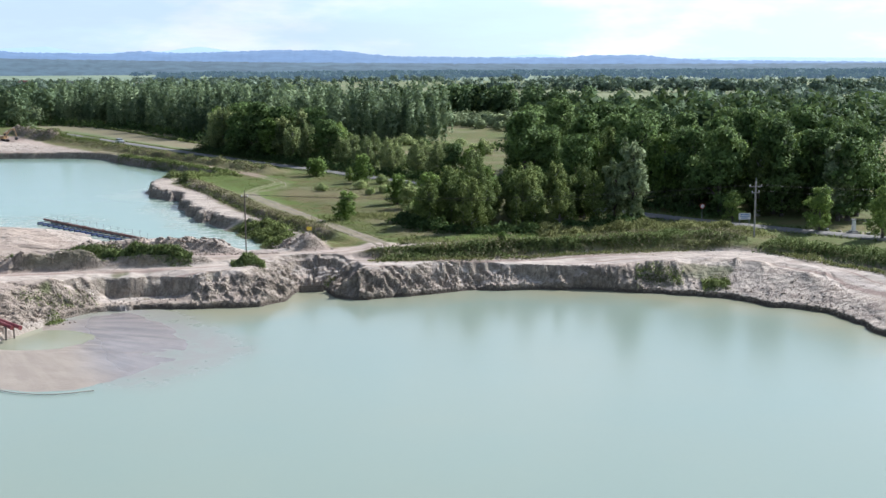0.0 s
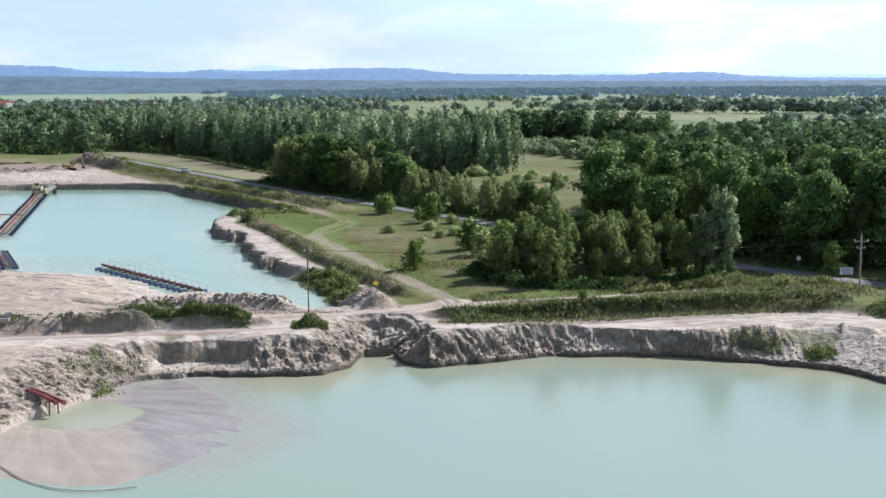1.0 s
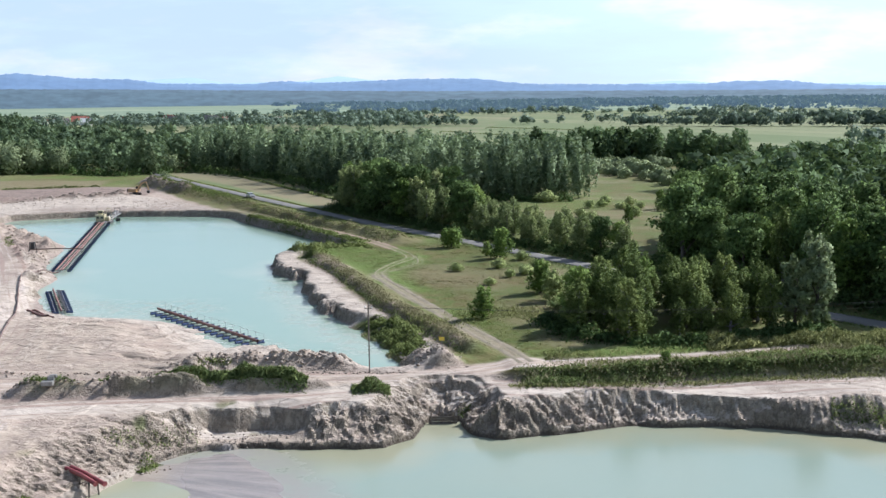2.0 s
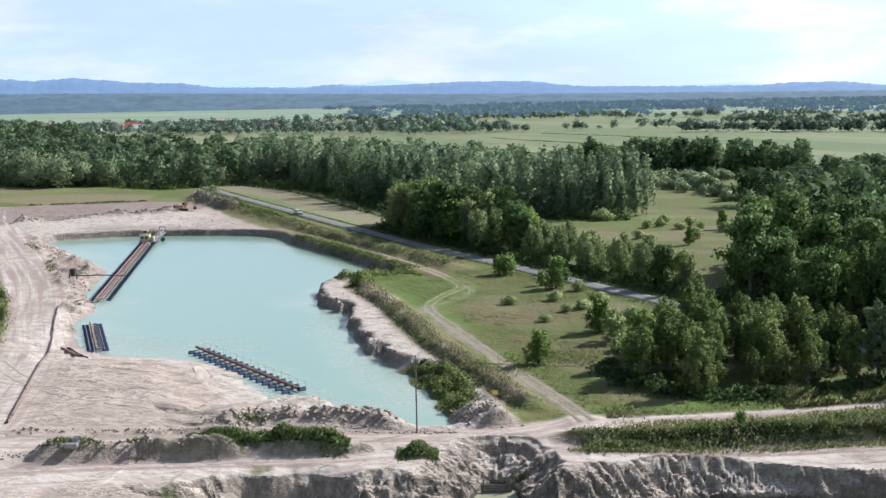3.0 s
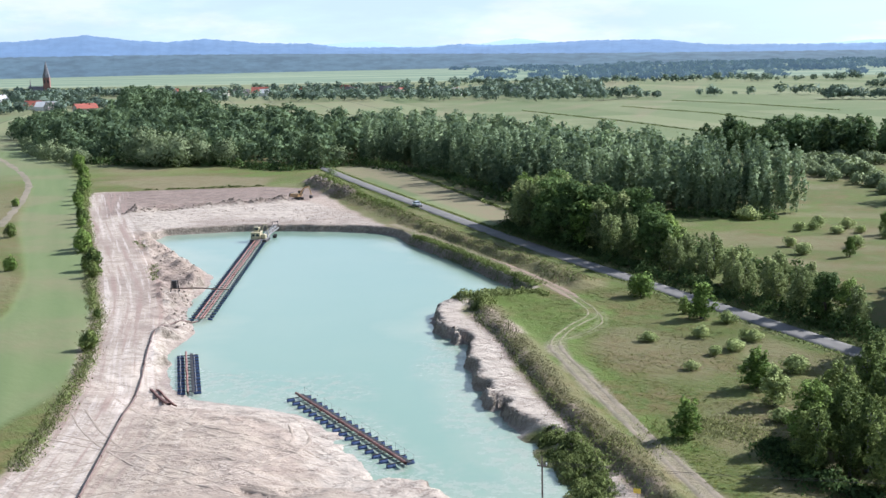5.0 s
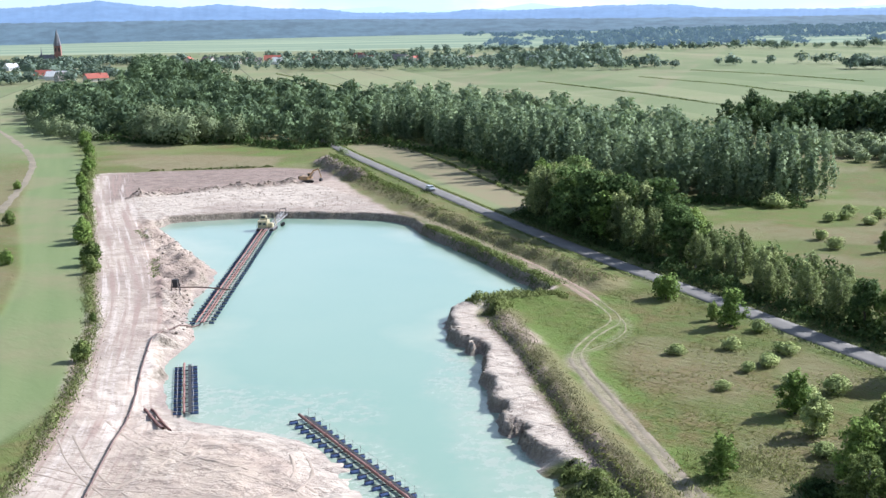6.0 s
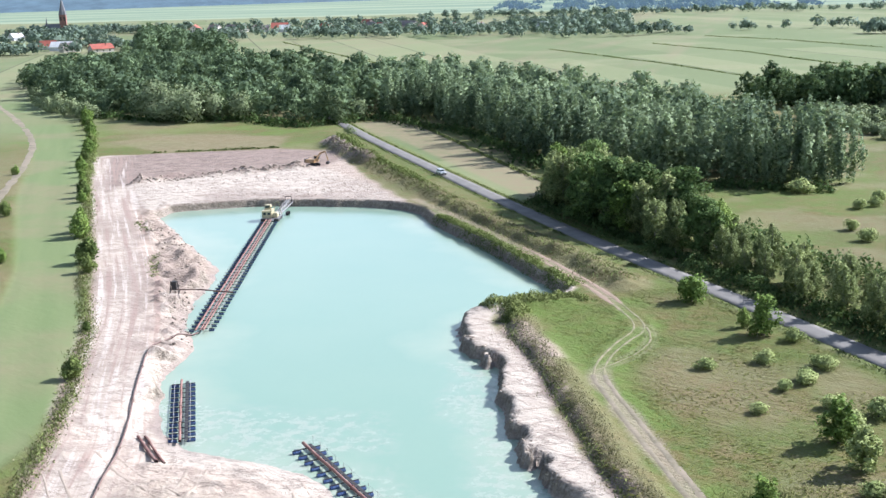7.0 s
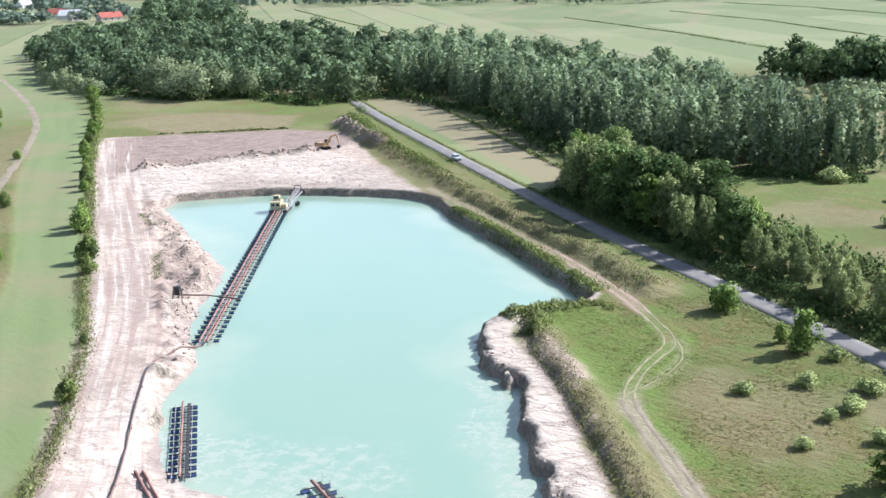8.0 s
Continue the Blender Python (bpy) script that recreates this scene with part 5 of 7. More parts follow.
def build_hills(name, profile, reach, base, material, wobble, pace=3.0, steps=360, label="hazy blue wooded hills along the horizon"):
    az = np.linspace(profile[0][0], profile[-1][0], steps)
    el = np.interp(az, [p[0] for p in profile], [p[1] for p in profile])
    top = 27 + reach * np.tan(np.radians(el)) + wobble * (fractal(az * pace, az * 0, 1.0, 4, 5) - 0.5)
    x, y = reach * np.sin(np.radians(az)), reach * np.cos(np.radians(az))
    rows = [np.stack([x * k, y * k, base + (top - base) * h], -1) for k, h in ((0.93, 0.0), (0.95, 0.35), (0.98, 0.8), (1.0, 1.0), (1.02, 0.9), (1.03, 0.0))]
    idx = np.arange(6 * steps).reshape(6, steps)
    faces = np.stack([idx[:-1, :-1], idx[:-1, 1:], idx[1:, 1:], idx[1:, :-1]], -1).reshape(-1, 4)
    me = array_mesh(name, np.concatenate(rows), faces)
    me.materials.append(material)
    return tagged(new(name, me), label, "hills", kind="structure")


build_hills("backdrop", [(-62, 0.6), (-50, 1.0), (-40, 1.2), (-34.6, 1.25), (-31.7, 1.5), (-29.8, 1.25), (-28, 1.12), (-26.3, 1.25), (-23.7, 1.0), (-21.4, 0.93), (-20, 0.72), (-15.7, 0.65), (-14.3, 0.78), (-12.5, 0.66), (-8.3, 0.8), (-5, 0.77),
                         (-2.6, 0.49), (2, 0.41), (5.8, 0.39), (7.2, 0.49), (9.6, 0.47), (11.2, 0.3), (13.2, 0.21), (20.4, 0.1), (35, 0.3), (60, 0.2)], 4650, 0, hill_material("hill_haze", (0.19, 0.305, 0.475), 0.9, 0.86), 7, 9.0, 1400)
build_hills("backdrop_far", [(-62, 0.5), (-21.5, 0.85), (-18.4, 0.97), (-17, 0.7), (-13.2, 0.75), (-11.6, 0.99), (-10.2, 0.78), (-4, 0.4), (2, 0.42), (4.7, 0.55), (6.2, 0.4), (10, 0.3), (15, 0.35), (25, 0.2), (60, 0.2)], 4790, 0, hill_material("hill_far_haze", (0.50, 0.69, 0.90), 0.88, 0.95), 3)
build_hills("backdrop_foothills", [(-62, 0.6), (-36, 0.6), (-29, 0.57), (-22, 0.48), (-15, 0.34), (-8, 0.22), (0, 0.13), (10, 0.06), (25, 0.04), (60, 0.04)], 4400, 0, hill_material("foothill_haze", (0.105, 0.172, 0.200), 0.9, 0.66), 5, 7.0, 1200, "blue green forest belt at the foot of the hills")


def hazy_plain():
    """The farthest part of the plain, with the air's blue haze painted on as glow."""
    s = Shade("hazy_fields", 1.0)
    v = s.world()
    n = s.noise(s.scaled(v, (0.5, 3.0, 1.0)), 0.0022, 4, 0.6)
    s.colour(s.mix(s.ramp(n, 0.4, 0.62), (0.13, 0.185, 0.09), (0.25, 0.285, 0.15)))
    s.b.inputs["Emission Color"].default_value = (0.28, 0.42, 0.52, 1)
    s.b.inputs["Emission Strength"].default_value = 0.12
    xs, ys = np.linspace(-4400, 4400, 40), np.linspace(1950, 4800, 20)
    x, y = np.meshgrid(xs, ys)
    idx = np.arange(x.size).reshape(x.shape)
    faces = np.stack([idx[:-1, :-1], idx[:-1, 1:], idx[1:, 1:], idx[1:, :-1]], -1).reshape(-1, 4)
    z = np.where(y < 2000, 1.0, 2.6)
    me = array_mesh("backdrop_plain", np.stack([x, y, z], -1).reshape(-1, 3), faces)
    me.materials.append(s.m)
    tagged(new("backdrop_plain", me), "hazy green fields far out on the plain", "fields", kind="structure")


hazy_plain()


# ---- weeds, hedges and undergrowth ----
def weeds(name, material, label, category, bands, seed, upright=0.5, even=0.0):
    """Low growth as one mesh of small leaves and upright blades. bands: (line, half width, tall, count, leaf size)."""
    rng = np.random.default_rng(seed)
    quads, tints, softs = [], [], []
    for line, half, tall, count, size in bands:
        pts = np.array(line, float)
        seg = np.linalg.norm(np.diff(pts, axis=0), axis=1)
        run = rng.uniform(0, seg.sum(), count)
        start = np.concatenate([[0], np.cumsum(seg)])
        k = np.clip(np.searchsorted(start, run) - 1, 0, len(seg) - 1)
        f = ((run - start[k]) / seg[k])[:, None]
        at = pts[k] * (1 - f) + pts[k + 1] * f
        way = (pts[k + 1] - pts[k]) / seg[k][:, None]
        off = np.clip(rng.normal(0, 0.5, count), -1.4, 1.4)
        swell = 0.45 + 1.1 * fractal(run, run * 0 + seed, 5.0, 3, seed + 9)
        at = at + np.stack([way[:, 1], -way[:, 0]], -1) * (off * half * swell + 0.5 * half * (fractal(run, run * 0, 9.0, 2, seed + 7) - 0.5))[:, None]
        lump = 0.5 * fractal(at[:, 0], at[:, 1], 2.2, 3, seed) + 0.5 * fractal(at[:, 0], at[:, 1], 7.0, 2, seed + 1)
        lump = lump * (1 - even) + 0.6 * even
        keep = (lump > 0.33) & (line_distance(at[:, 0], at[:, 1], HAUL_UP) > 1.9)
        at, off, lump, run = at[keep], off[keep], lump[keep], run[keep]
        n = len(at)
        z = height(at[:, 0], at[:, 1])
        top = tall * np.clip(1 - 0.62 * off ** 2, 0.12, 1) * np.clip(0.3 + 2.3 * (lump - 0.34), 0.25, 1.4)
        top = top * np.clip(np.minimum(run, seg.sum() - run) / 1.6, 0.2, 1) * (0.75 + 0.5 * fractal(at[:, 0], at[:, 1], 1.1, 2, seed + 5))
        pos = np.stack([at[:, 0], at[:, 1], z + top * rng.uniform(0.1, 1.0, n)], -1)
        nrm = rng.normal(size=(n, 3)) * 0.6 + (0, 0, 0.7)
        nrm /= np.linalg.norm(nrm, axis=1)[:, None]
        a = np.cross(nrm, rng.normal(size=(n, 3)))
        a /= np.linalg.norm(a, axis=1)[:, None]
        b = np.cross(nrm, a)
        s = (size * rng.uniform(0.6, 1.5, n))[:, None]
        leaf = np.stack([pos - a * s, pos - b * s * 0.6 + nrm * s * 0.3, pos + a * s, pos + b * s * 0.6 + nrm * s * 0.3], 1)
        turn = rng.uniform(0, 6.28, n)
        flat = np.stack([np.cos(turn), np.sin(turn), np.zeros(n)], -1) * s * 0.42
        rise = np.stack([rng.normal(0, 0.7, n), rng.normal(0, 0.7, n), rng.uniform(0.6, 1.3, n)], -1) * s * 1.3
        blade = np.stack([pos - rise - flat, pos - rise * 0.9 + flat, pos + rise + flat * 0.25, pos + rise - flat * 0.3], 1)
        quads.append(np.where((rng.random(n) < upright)[:, None, None], blade, leaf))
        across = np.stack([way[keep][:, 1], -way[keep][:, 0]], -1) * off[:, None] * min(1.0, tall / half)
        softs.append(np.concatenate([across, np.full((n, 1), 0.75)], 1) + 0.42 * rng.normal(size=(n, 3)))
        tints.append(np.clip(0.9 * (fractal(at[:, 0], at[:, 1], 7.0, 2, seed + 3) - 0.2) + rng.normal(0, 0.15, n), 0, 1))
    soft = np.concatenate(softs)
    soft /= np.linalg.norm(soft, axis=1)[:, None]
    ob = new(name, card_mesh(name, np.concatenate(quads), np.concatenate(tints), material, soft))
    return tagged(ob, label, category, kind="stuff")


weeds("roadside_hedge", HEDGE_LEAF, "dense bramble and nettle hedge beside the sandy haul road", "hedge",
      [([(-8.5, 155.6), (0, 157.0), (8, 158.6), (16, 160.6), (24, 163.0), (34, 165.2), (43, 166)], 2.1, 0.95, 17000, 0.14), ([(46, 163), (51, 156), (57, 146), (66, 132)], 3.6, 1.5, 8000, 0.16), ([(18, 165), (30, 168.5), (43, 169)], 2.6, 1.25, 8000, 0.15)], 201, 0.4, 0.1)
weeds("tall_grass", TALL_GRASS, "tall pale meadow grass and herbs between hedge and wood", "grass",
      [([(-6, 163.5), (6, 165), (16, 168), (30, 172), (48, 175)], 5.0, 0.9, 16000, 0.13), ([(-10, 153.9), (8, 156.2), (24, 160.0), (40, 163)], 0.9, 0.4, 4600, 0.1), ([(14, 172.5), (30, 176), (45, 179)], 4.4, 1.7, 13000, 0.15), ([(-25, 182), (-14, 198), (-6, 190)], 6.0, 0.5, 4000, 0.12), ([(44.5, 160), (49, 152), (55, 142), (62, 128)], 1.0, 0.7, 2600, 0.12)], 211, 0.85)
weeds("ditch_growth", WEED, "dark rushes along the drainage ditches of the far fields", "rushes",
      [([(-492, 1148), (-338, 916), (-206, 721)], 1.0, 0.5, 2200, 0.4), ([(-193, 971), (-96, 817), (-32, 701)], 1.0, 0.6, 1900, 0.4), ([(-122, 1027), (-45, 908), (32, 742)], 1.0, 0.6, 1900, 0.4), ([(-89, 1132), (-22, 1052), (44, 937)], 1.0, 0.6, 1300, 0.45), ([(-217, 422.5), (-197, 430), (-178, 438)], 0.8, 0.9, 900, 0.25)], 212, 0.3)
weeds("mound_hedge", HEDGE_LEAF, "thick green weeds overgrowing a spoil mound between haul roads", "weeds",
      [([(-51, 149.2), (-44, 149.5), (-38, 149.8), (-32.6, 150.6)], 1.7, 2.2, 17000, 0.15), ([(-58, 148.4), (-51, 149.2)], 1.1, 1.0, 2600, 0.14), ([(-27.4, 149.6), (-23.2, 150.4)], 1.5, 1.7, 2600, 0.13), ([(-55.6, 146.4), (-53.6, 146.8)], 0.6, 1.2, 600, 0.13), ([(-64, 145), (-58, 146)], 1.2, 0.9, 1100, 0.13)], 202, 0.5, 0.35)
weeds("bank_greenery", WEED, "green weeds clinging to the sandy banks", "weeds",
      [([(-23.2, 170.5), (-27.3, 179.5), (-33.0, 191.4)], 2.1, 0.8, 7600, 0.15), ([(-22.6, 172), (-26, 181), (-30, 189)], 1.5, 0.9, 2400, 0.15), ([(33, 146.8), (36.5, 146.5)], 1.6, 0.8, 1400, 0.13), ([(-44.8, 130), (-44, 133)], 0.8, 0.7, 420, 0.11), ([(25, 150), (31, 149)], 1.6, 0.5, 700, 0.12),
       ([(-51, 117), (-50.5, 120)], 1.0, 0.9, 400, 0.12), ([(-49, 132), (-42, 139)], 1.6, 0.35, 520, 0.1), ([(-15, 150.8), (-14.4, 152.2)], 0.7, 0.6, 220, 0.1), ([(-48, 158), (-44, 159)], 0.8, 0.6, 420, 0.12), ([(-139, 289), (-133, 279), (-128, 270)], 1.2, 0.3, 700, 0.13), ([(-160, 318), (-152, 309)], 1.2, 0.3, 400, 0.14)], 203, 0.4)
weeds("berm_growth", WEED, "tall weeds covering the earth berm along the pond", "weeds",
      [([(-62, 259), (-58, 263), (-52, 267.5), (-46, 268)], 2.2, 1.5, 4600, 0.17), ([(-56, 252), (-55, 257), (-58, 260)], 1.6, 1.6, 1900, 0.17), ([(x - 1.6, y - 0.7) for x, y in BERM], 0.9, 0.5, 2200, 0.12)], 204)
weeds("berm_dry_growth", DRY_WEED, "dry brownish weeds and thistles on the berm slopes", "weeds",
      [(BERM, 2.6, 0.34, 10000, 0.10), ([(19, 169.8), (32, 171.5), (46, 174)], 2.2, 1.3, 3200, 0.13), ([(-9.5, 155.8), (8, 158.8), (24, 162.5), (43, 165)], 3.2, 1.3, 5000, 0.12), (NORTH_BERM, 4.4, 0.5, 14000, 0.14)], 205, 0.6)
weeds("north_berm_growth", WEED, "green scrub along the earth bank beside the road", "scrub",
      [(NORTH_BERM, 4.2, 0.7, 7000, 0.16), ([(-92, 333.5), (-80, 318.5), (-66, 299.5), (-56, 285.5), (-50, 276)], 2.0, 1.0, 8000, 0.17), ([(-168, 466), (-160, 452), (-150, 436)], 4.0, 2.4, 2800, 0.28), ([(-150, 436), (-128, 402), (-104, 368)], 2.4, 1.8, 3600, 0.24)], 206)
MARGIN = [(-300, 510), (-268, 468), (-241, 425), (-217, 386), (-196, 352), (-183, 333), (-161.5, 299.5), (-140.8, 266), (-121.8, 238), (-108.9, 214.8), (-101.2, 199.2), (-93.5, 181.5), (-87, 164)]
weeds("west_margin", WEED, "weedy strip between the haul road and the mown field", "weeds", [(MARGIN, 1.5, 0.7, 15000, 0.16), (MARGIN[:6], 2.2, 1.1, 2600, 0.24)], 207, 0.5, 0.1)
weeds("west_margin_dry", DRY_WEED, "brown dead stalks along the field margin", "weeds", [(MARGIN[4:], 1.6, 0.5, 8000, 0.13)], 213, 0.8, 0.2)
weeds("wood_edge", LEAF_BROAD, "shrubby undergrowth along the edge of the wood", "undergrowth",
      [([(-73, 353), (-50, 320), (-30, 293), (-10, 266), (0, 253), (14, 235), (30, 213), (47, 191)], 3.4, 3.2, 19000, 0.25), ([(-7, 190), (-3, 178), (4, 174), (14, 174.5), (25, 180), (33, 184)], 2.2, 2.2, 9000, 0.22), ([(2, 284), (-20, 313), (-40, 341), (-60, 372)], 3, 4.0, 4000, 0.4),
       ([(-81, 404), (-60, 395), (-34, 378), (-4, 374)], 3, 3.0, 3000, 0.45), ([(-300, 520), (-262, 508), (-226, 514), (-192, 491), (-172, 519), (-122, 475), (-81, 404)], 4, 3.6, 5000, 0.55)], 208, 0.1)
weeds("road_verge", WEED, "lush grass verge along the asphalt road", "grass",
      [([(x + 2.9 * 0.81, y + 2.9 * 0.58) for x, y in ROAD], 0.7, 0.5, 10000, 0.15), ([(x - 3.0 * 0.81, y - 3.0 * 0.58) for x, y in ROAD], 0.7, 0.45, 9000, 0.15), ([(-155.8, 511.7), (-115, 444), (-75.8, 379.6)], 0.8, 0.7, 2600, 0.26)], 209, 0.7)


def meadow_grass():
    rng = np.random.default_rng(33)
    n = 90000
    x, y = rng.uniform(-64, 32, n), rng.uniform(164, 282, n)
    patch = fractal(x, y, 9, 3, 34)
    land = [(-61, 261), (-44, 270), (-30, 280), (-8, 247), (14, 216), (30, 193), (26, 177), (-9, 166), (-22, 180), (-36, 206), (-46, 234), (-54, 250)]
    keep = (area_distance(x, y, land) < 0.5) & (line_distance(x, y, TRACK) > 1.2) & (patch + rng.normal(0, 0.12, n) > 0.40) & (line_distance(x, y, ROAD) > 3)
    x, y, patch = x[keep], y[keep], patch[keep]
    n = len(x)
    z = height(x, y)
    a = -0.87 + rng.normal(0, 0.3, n)
    s = rng.uniform(0.05, 0.13, n)
    h = rng.uniform(0.04, 0.13, n) * (0.4 + patch)
    side = np.stack([np.cos(a), np.sin(a), np.zeros(n)], -1) * s[:, None]
    low = np.stack([x, y, z - 0.03], -1)
    tip = low + np.stack([-0.30 + rng.normal(0, 0.2, n), -0.25 + rng.normal(0, 0.2, n), h], -1)
    quads = np.stack([low - side, low + side, tip + side * 0.5, tip - side * 0.5], 1)
    tints = np.clip(1.3 * (fractal(x, y, 14, 3, 36) - 0.25) + rng.normal(0, 0.1, n), 0, 1)
    soft = np.array([(0, 0, 1.0)]) + 0.28 * rng.normal(size=(n, 3))
    soft /= np.linalg.norm(soft, axis=1)[:, None]
    tagged(new("meadow_grass", card_mesh("meadow_grass", quads, tints, MEADOW_GRASS, soft)), "rough tussocky meadow grass, partly dry and brown", "grass", kind="stuff")


MEADOW_GRASS = leaf_material("meadow_grass", (0.180, 0.160, 0.050), (0.155, 0.225, 0.036), (0.175, 0.20, 0.05), 0.9, 0.16)
meadow_grass()


def clods():
    """Loose clods of earth and stones on the banks and heaps."""
    rng = np.random.default_rng(44)
    t = (1 + 5 ** 0.5) / 2
    ico = np.array([(-1, t, 0), (1, t, 0), (-1, -t, 0), (1, -t, 0), (0, -1, t), (0, 1, t), (0, -1, -t), (0, 1, -t), (t, 0, -1), (t, 0, 1), (-t, 0, -1), (-t, 0, 1)]) / 1.9
    tri = np.array([(0, 11, 5), (0, 5, 1), (0, 1, 7), (0, 7, 10), (0, 10, 11), (1, 5, 9), (5, 11, 4), (11, 10, 2), (10, 7, 6), (7, 1, 8), (3, 9, 4), (3, 4, 2), (3, 2, 6), (3, 6, 8), (3, 8, 9), (4, 9, 5), (2, 4, 11), (6, 2, 10), (8, 6, 7), (9, 8, 1)])
    verts, faces, base = [], [], 0
    lines = [([(-50, 158.5), (-40, 160.6), (-30, 160.2)], 2.6, 420, 0.32), ([(-47, 126), (-43, 136), (-35, 141), (-20, 143.5)], 2.2, 420, 0.17), ([(-14, 147), (-6, 147.5), (4, 151), (20, 150.5)], 1.8, 420, 0.17), ([(28, 147.5), (40, 142), (47, 132)], 2.4, 260, 0.18),
             ([(-103, 236), (-112, 250), (-122, 272), (-136, 296), (-155, 320)], 4, 420, 0.30), ([(-191, 364), (-168, 385.5), (-151.5, 398)], 1.8, 420, 0.42), ([(-160, 443), (-135, 408)], 2.6, 420, 0.5), ([(-68, 144), (-48, 147)], 1.6, 200, 0.26),
             ([(-63, 248), (-54, 236), (-50, 222), (-44, 208), (-36, 194)], 0.7, 160, 0.26), ([(-73, 152.2), (-44.5, 155.6), (-22.5, 157.6)], 0.7, 300, 0.2), ([(-18.5, 162), (-22, 166), (-27.5, 173)], 2.2, 260, 0.26), ([(-180, 362), (-150, 385), (-125, 362), (-150, 352)], 10, 500, 0.22)]
    for line, half, count, size in lines:
        pts = np.array(line)
        k = rng.integers(0, len(pts) - 1, count)
        f = rng.random((count, 1))
        at = pts[k] * (1 - f) + pts[k + 1] * f + rng.normal(0, half * 0.5, (count, 2))
        z = height(at[:, 0], at[:, 1])
        for (x, y), h in zip(at, z):
            if h < -2.15:
                continue
            s = size * rng.uniform(0.3, 1.0) ** 1.5 * np.array([rng.uniform(0.7, 1.3), rng.uniform(0.7, 1.3), rng.uniform(0.5, 0.9)])
            verts.append((ico + rng.normal(0, 0.16, ico.shape)) * s + (x, y, h + s[2] * 0.25))
            faces.append(tri + base)
            base += 12
    me = array_mesh("clods", np.concatenate(verts), np.concatenate(faces))
    me.materials.append(CLOD)
    tagged(new("clods", me), "loose clods of sandy earth and stones", "clods", kind="stuff")


CLOD = worn("clod_earth", (0.42, 0.35, 0.28), (0.27, 0.22, 0.18), 0.95, 0, 0.4, 3.0, 0.5)
clods()


# ---- building things ----
RUST = worn("rusty_steel", (0.21, 0.095, 0.075), (0.33, 0.19, 0.155), 0.75, 0.1, 0.8, 8.0, 0.4)
RED_PIPE = worn("maroon_paint", (0.22, 0.035, 0.045), (0.32, 0.10, 0.09), 0.5, 0.0, 0.8, 8.0, 0.2)
DARK_PIPE = worn("dark_pipe", (0.15, 0.095, 0.078), (0.24, 0.165, 0.135), 0.7, 0.1, 0.5, 6.0, 0.3)
BLUE_DRUM = worn("blue_plastic", (0.025, 0.055, 0.16), (0.07, 0.11, 0.22), 0.42, 0.0, 1.2, 7.0, 0.15)
BLACK_STEEL = worn("black_steel", (0.030, 0.030, 0.034), (0.085, 0.075, 0.07), 0.6, 0.3, 1.0, 8.0, 0.3)
GREY_STEEL = worn("grey_steel", (0.36, 0.36, 0.36), (0.22, 0.19, 0.17), 0.55, 0.4, 0.8, 8.0, 0.3)
CREAM = worn("cream_paint", (0.58, 0.52, 0.33), (0.40, 0.33, 0.20), 0.5, 0.0, 0.9, 6.0, 0.2)
WHITE = worn("white_paint", (0.80, 0.80, 0.78), (0.62, 0.61, 0.58), 0.5, 0.0, 0.8, 6.0, 0.15)
YELLOW = worn("machine_yellow", (0.52, 0.32, 0.13), (0.40, 0.30, 0.20), 0.5, 0.0, 1.0, 6.0, 0.2)
SIGN_YELLOW = worn("sign_yellow", (0.78, 0.58, 0.05), (0.62, 0.46, 0.08), 0.5)
SIGN_BLUE = worn("sign_blue", (0.05, 0.16, 0.42), (0.08, 0.20, 0.44), 0.5)
SIGN_RED = worn("sign_red", (0.55, 0.04, 0.04), (0.45, 0.06, 0.05), 0.5)
CONCRETE = worn("weathered_concrete", (0.36, 0.35, 0.33), (0.23, 0.22, 0.20), 0.9, 0.0, 0.8, 5.0, 0.5)
OLD_WOOD = worn("grey_wood", (0.20, 0.17, 0.14), (0.11, 0.09, 0.075), 0.9, 0.0, 1.5, 12.0, 0.5)
PLASTER = worn("house_plaster", (0.70, 0.67, 0.60), (0.55, 0.50, 0.44), 0.9, 0.0, 0.2, 2.0, 0.2)
ROOF_RED = worn("red_tiles", (0.46, 0.13, 0.09), (0.34, 0.11, 0.08), 0.85, 0.0, 0.2, 2.5, 0.4)
ROOF_GREY = worn("grey_tiles", (0.22, 0.19, 0.18), (0.32, 0.27, 0.25), 0.85, 0.0, 0.2, 2.5, 0.4)
BRICK = worn("dark_red_brick", (0.30, 0.145, 0.115), (0.21, 0.11, 0.09), 0.9, 0.0, 0.2, 2.5, 0.4)
SLATE = worn("slate", (0.14, 0.14, 0.155), (0.20, 0.195, 0.20), 0.7, 0.0, 0.2, 2.5, 0.3)
CAR_PAINT = worn("silver_paint", (0.70, 0.72, 0.74), (0.62, 0.64, 0.66), 0.25, 0.3, 0.5, 3.0, 0.02)
HOSE = worn("old_hose", (0.62, 0.55, 0.46), (0.48, 0.42, 0.35), 0.8)
RUBBER = worn("rubber", (0.02, 0.02, 0.02), (0.04, 0.04, 0.04), 0.85)


def glass_material():
    s = Shade("dark_glass", 0.05)
    s.colour((0.03, 0.045, 0.05))
    s.b.inputs["IOR"].default_value = 1.5
    return s.m


GLASS = glass_material()


def part(name, bm, material, parent, label=""):
    me = bpy.data.meshes.new(name)
    bm.normal_update()
    bm.to_mesh(me)
    bm.free()
    me.materials.append(material)
    ob = new(name, me)
    ob.parent = parent
    return tagged(ob, label)


def shared(name, mesh, at, parent, turn=(0, 0, 0), size=1.0):
    """A further part on a mesh that alike parts share."""
    ob = new(name, mesh)
    ob.parent = parent
    ob.matrix_basis = pose(*at, *turn) @ Matrix.Diagonal((size, size, size, 1))
    return ob


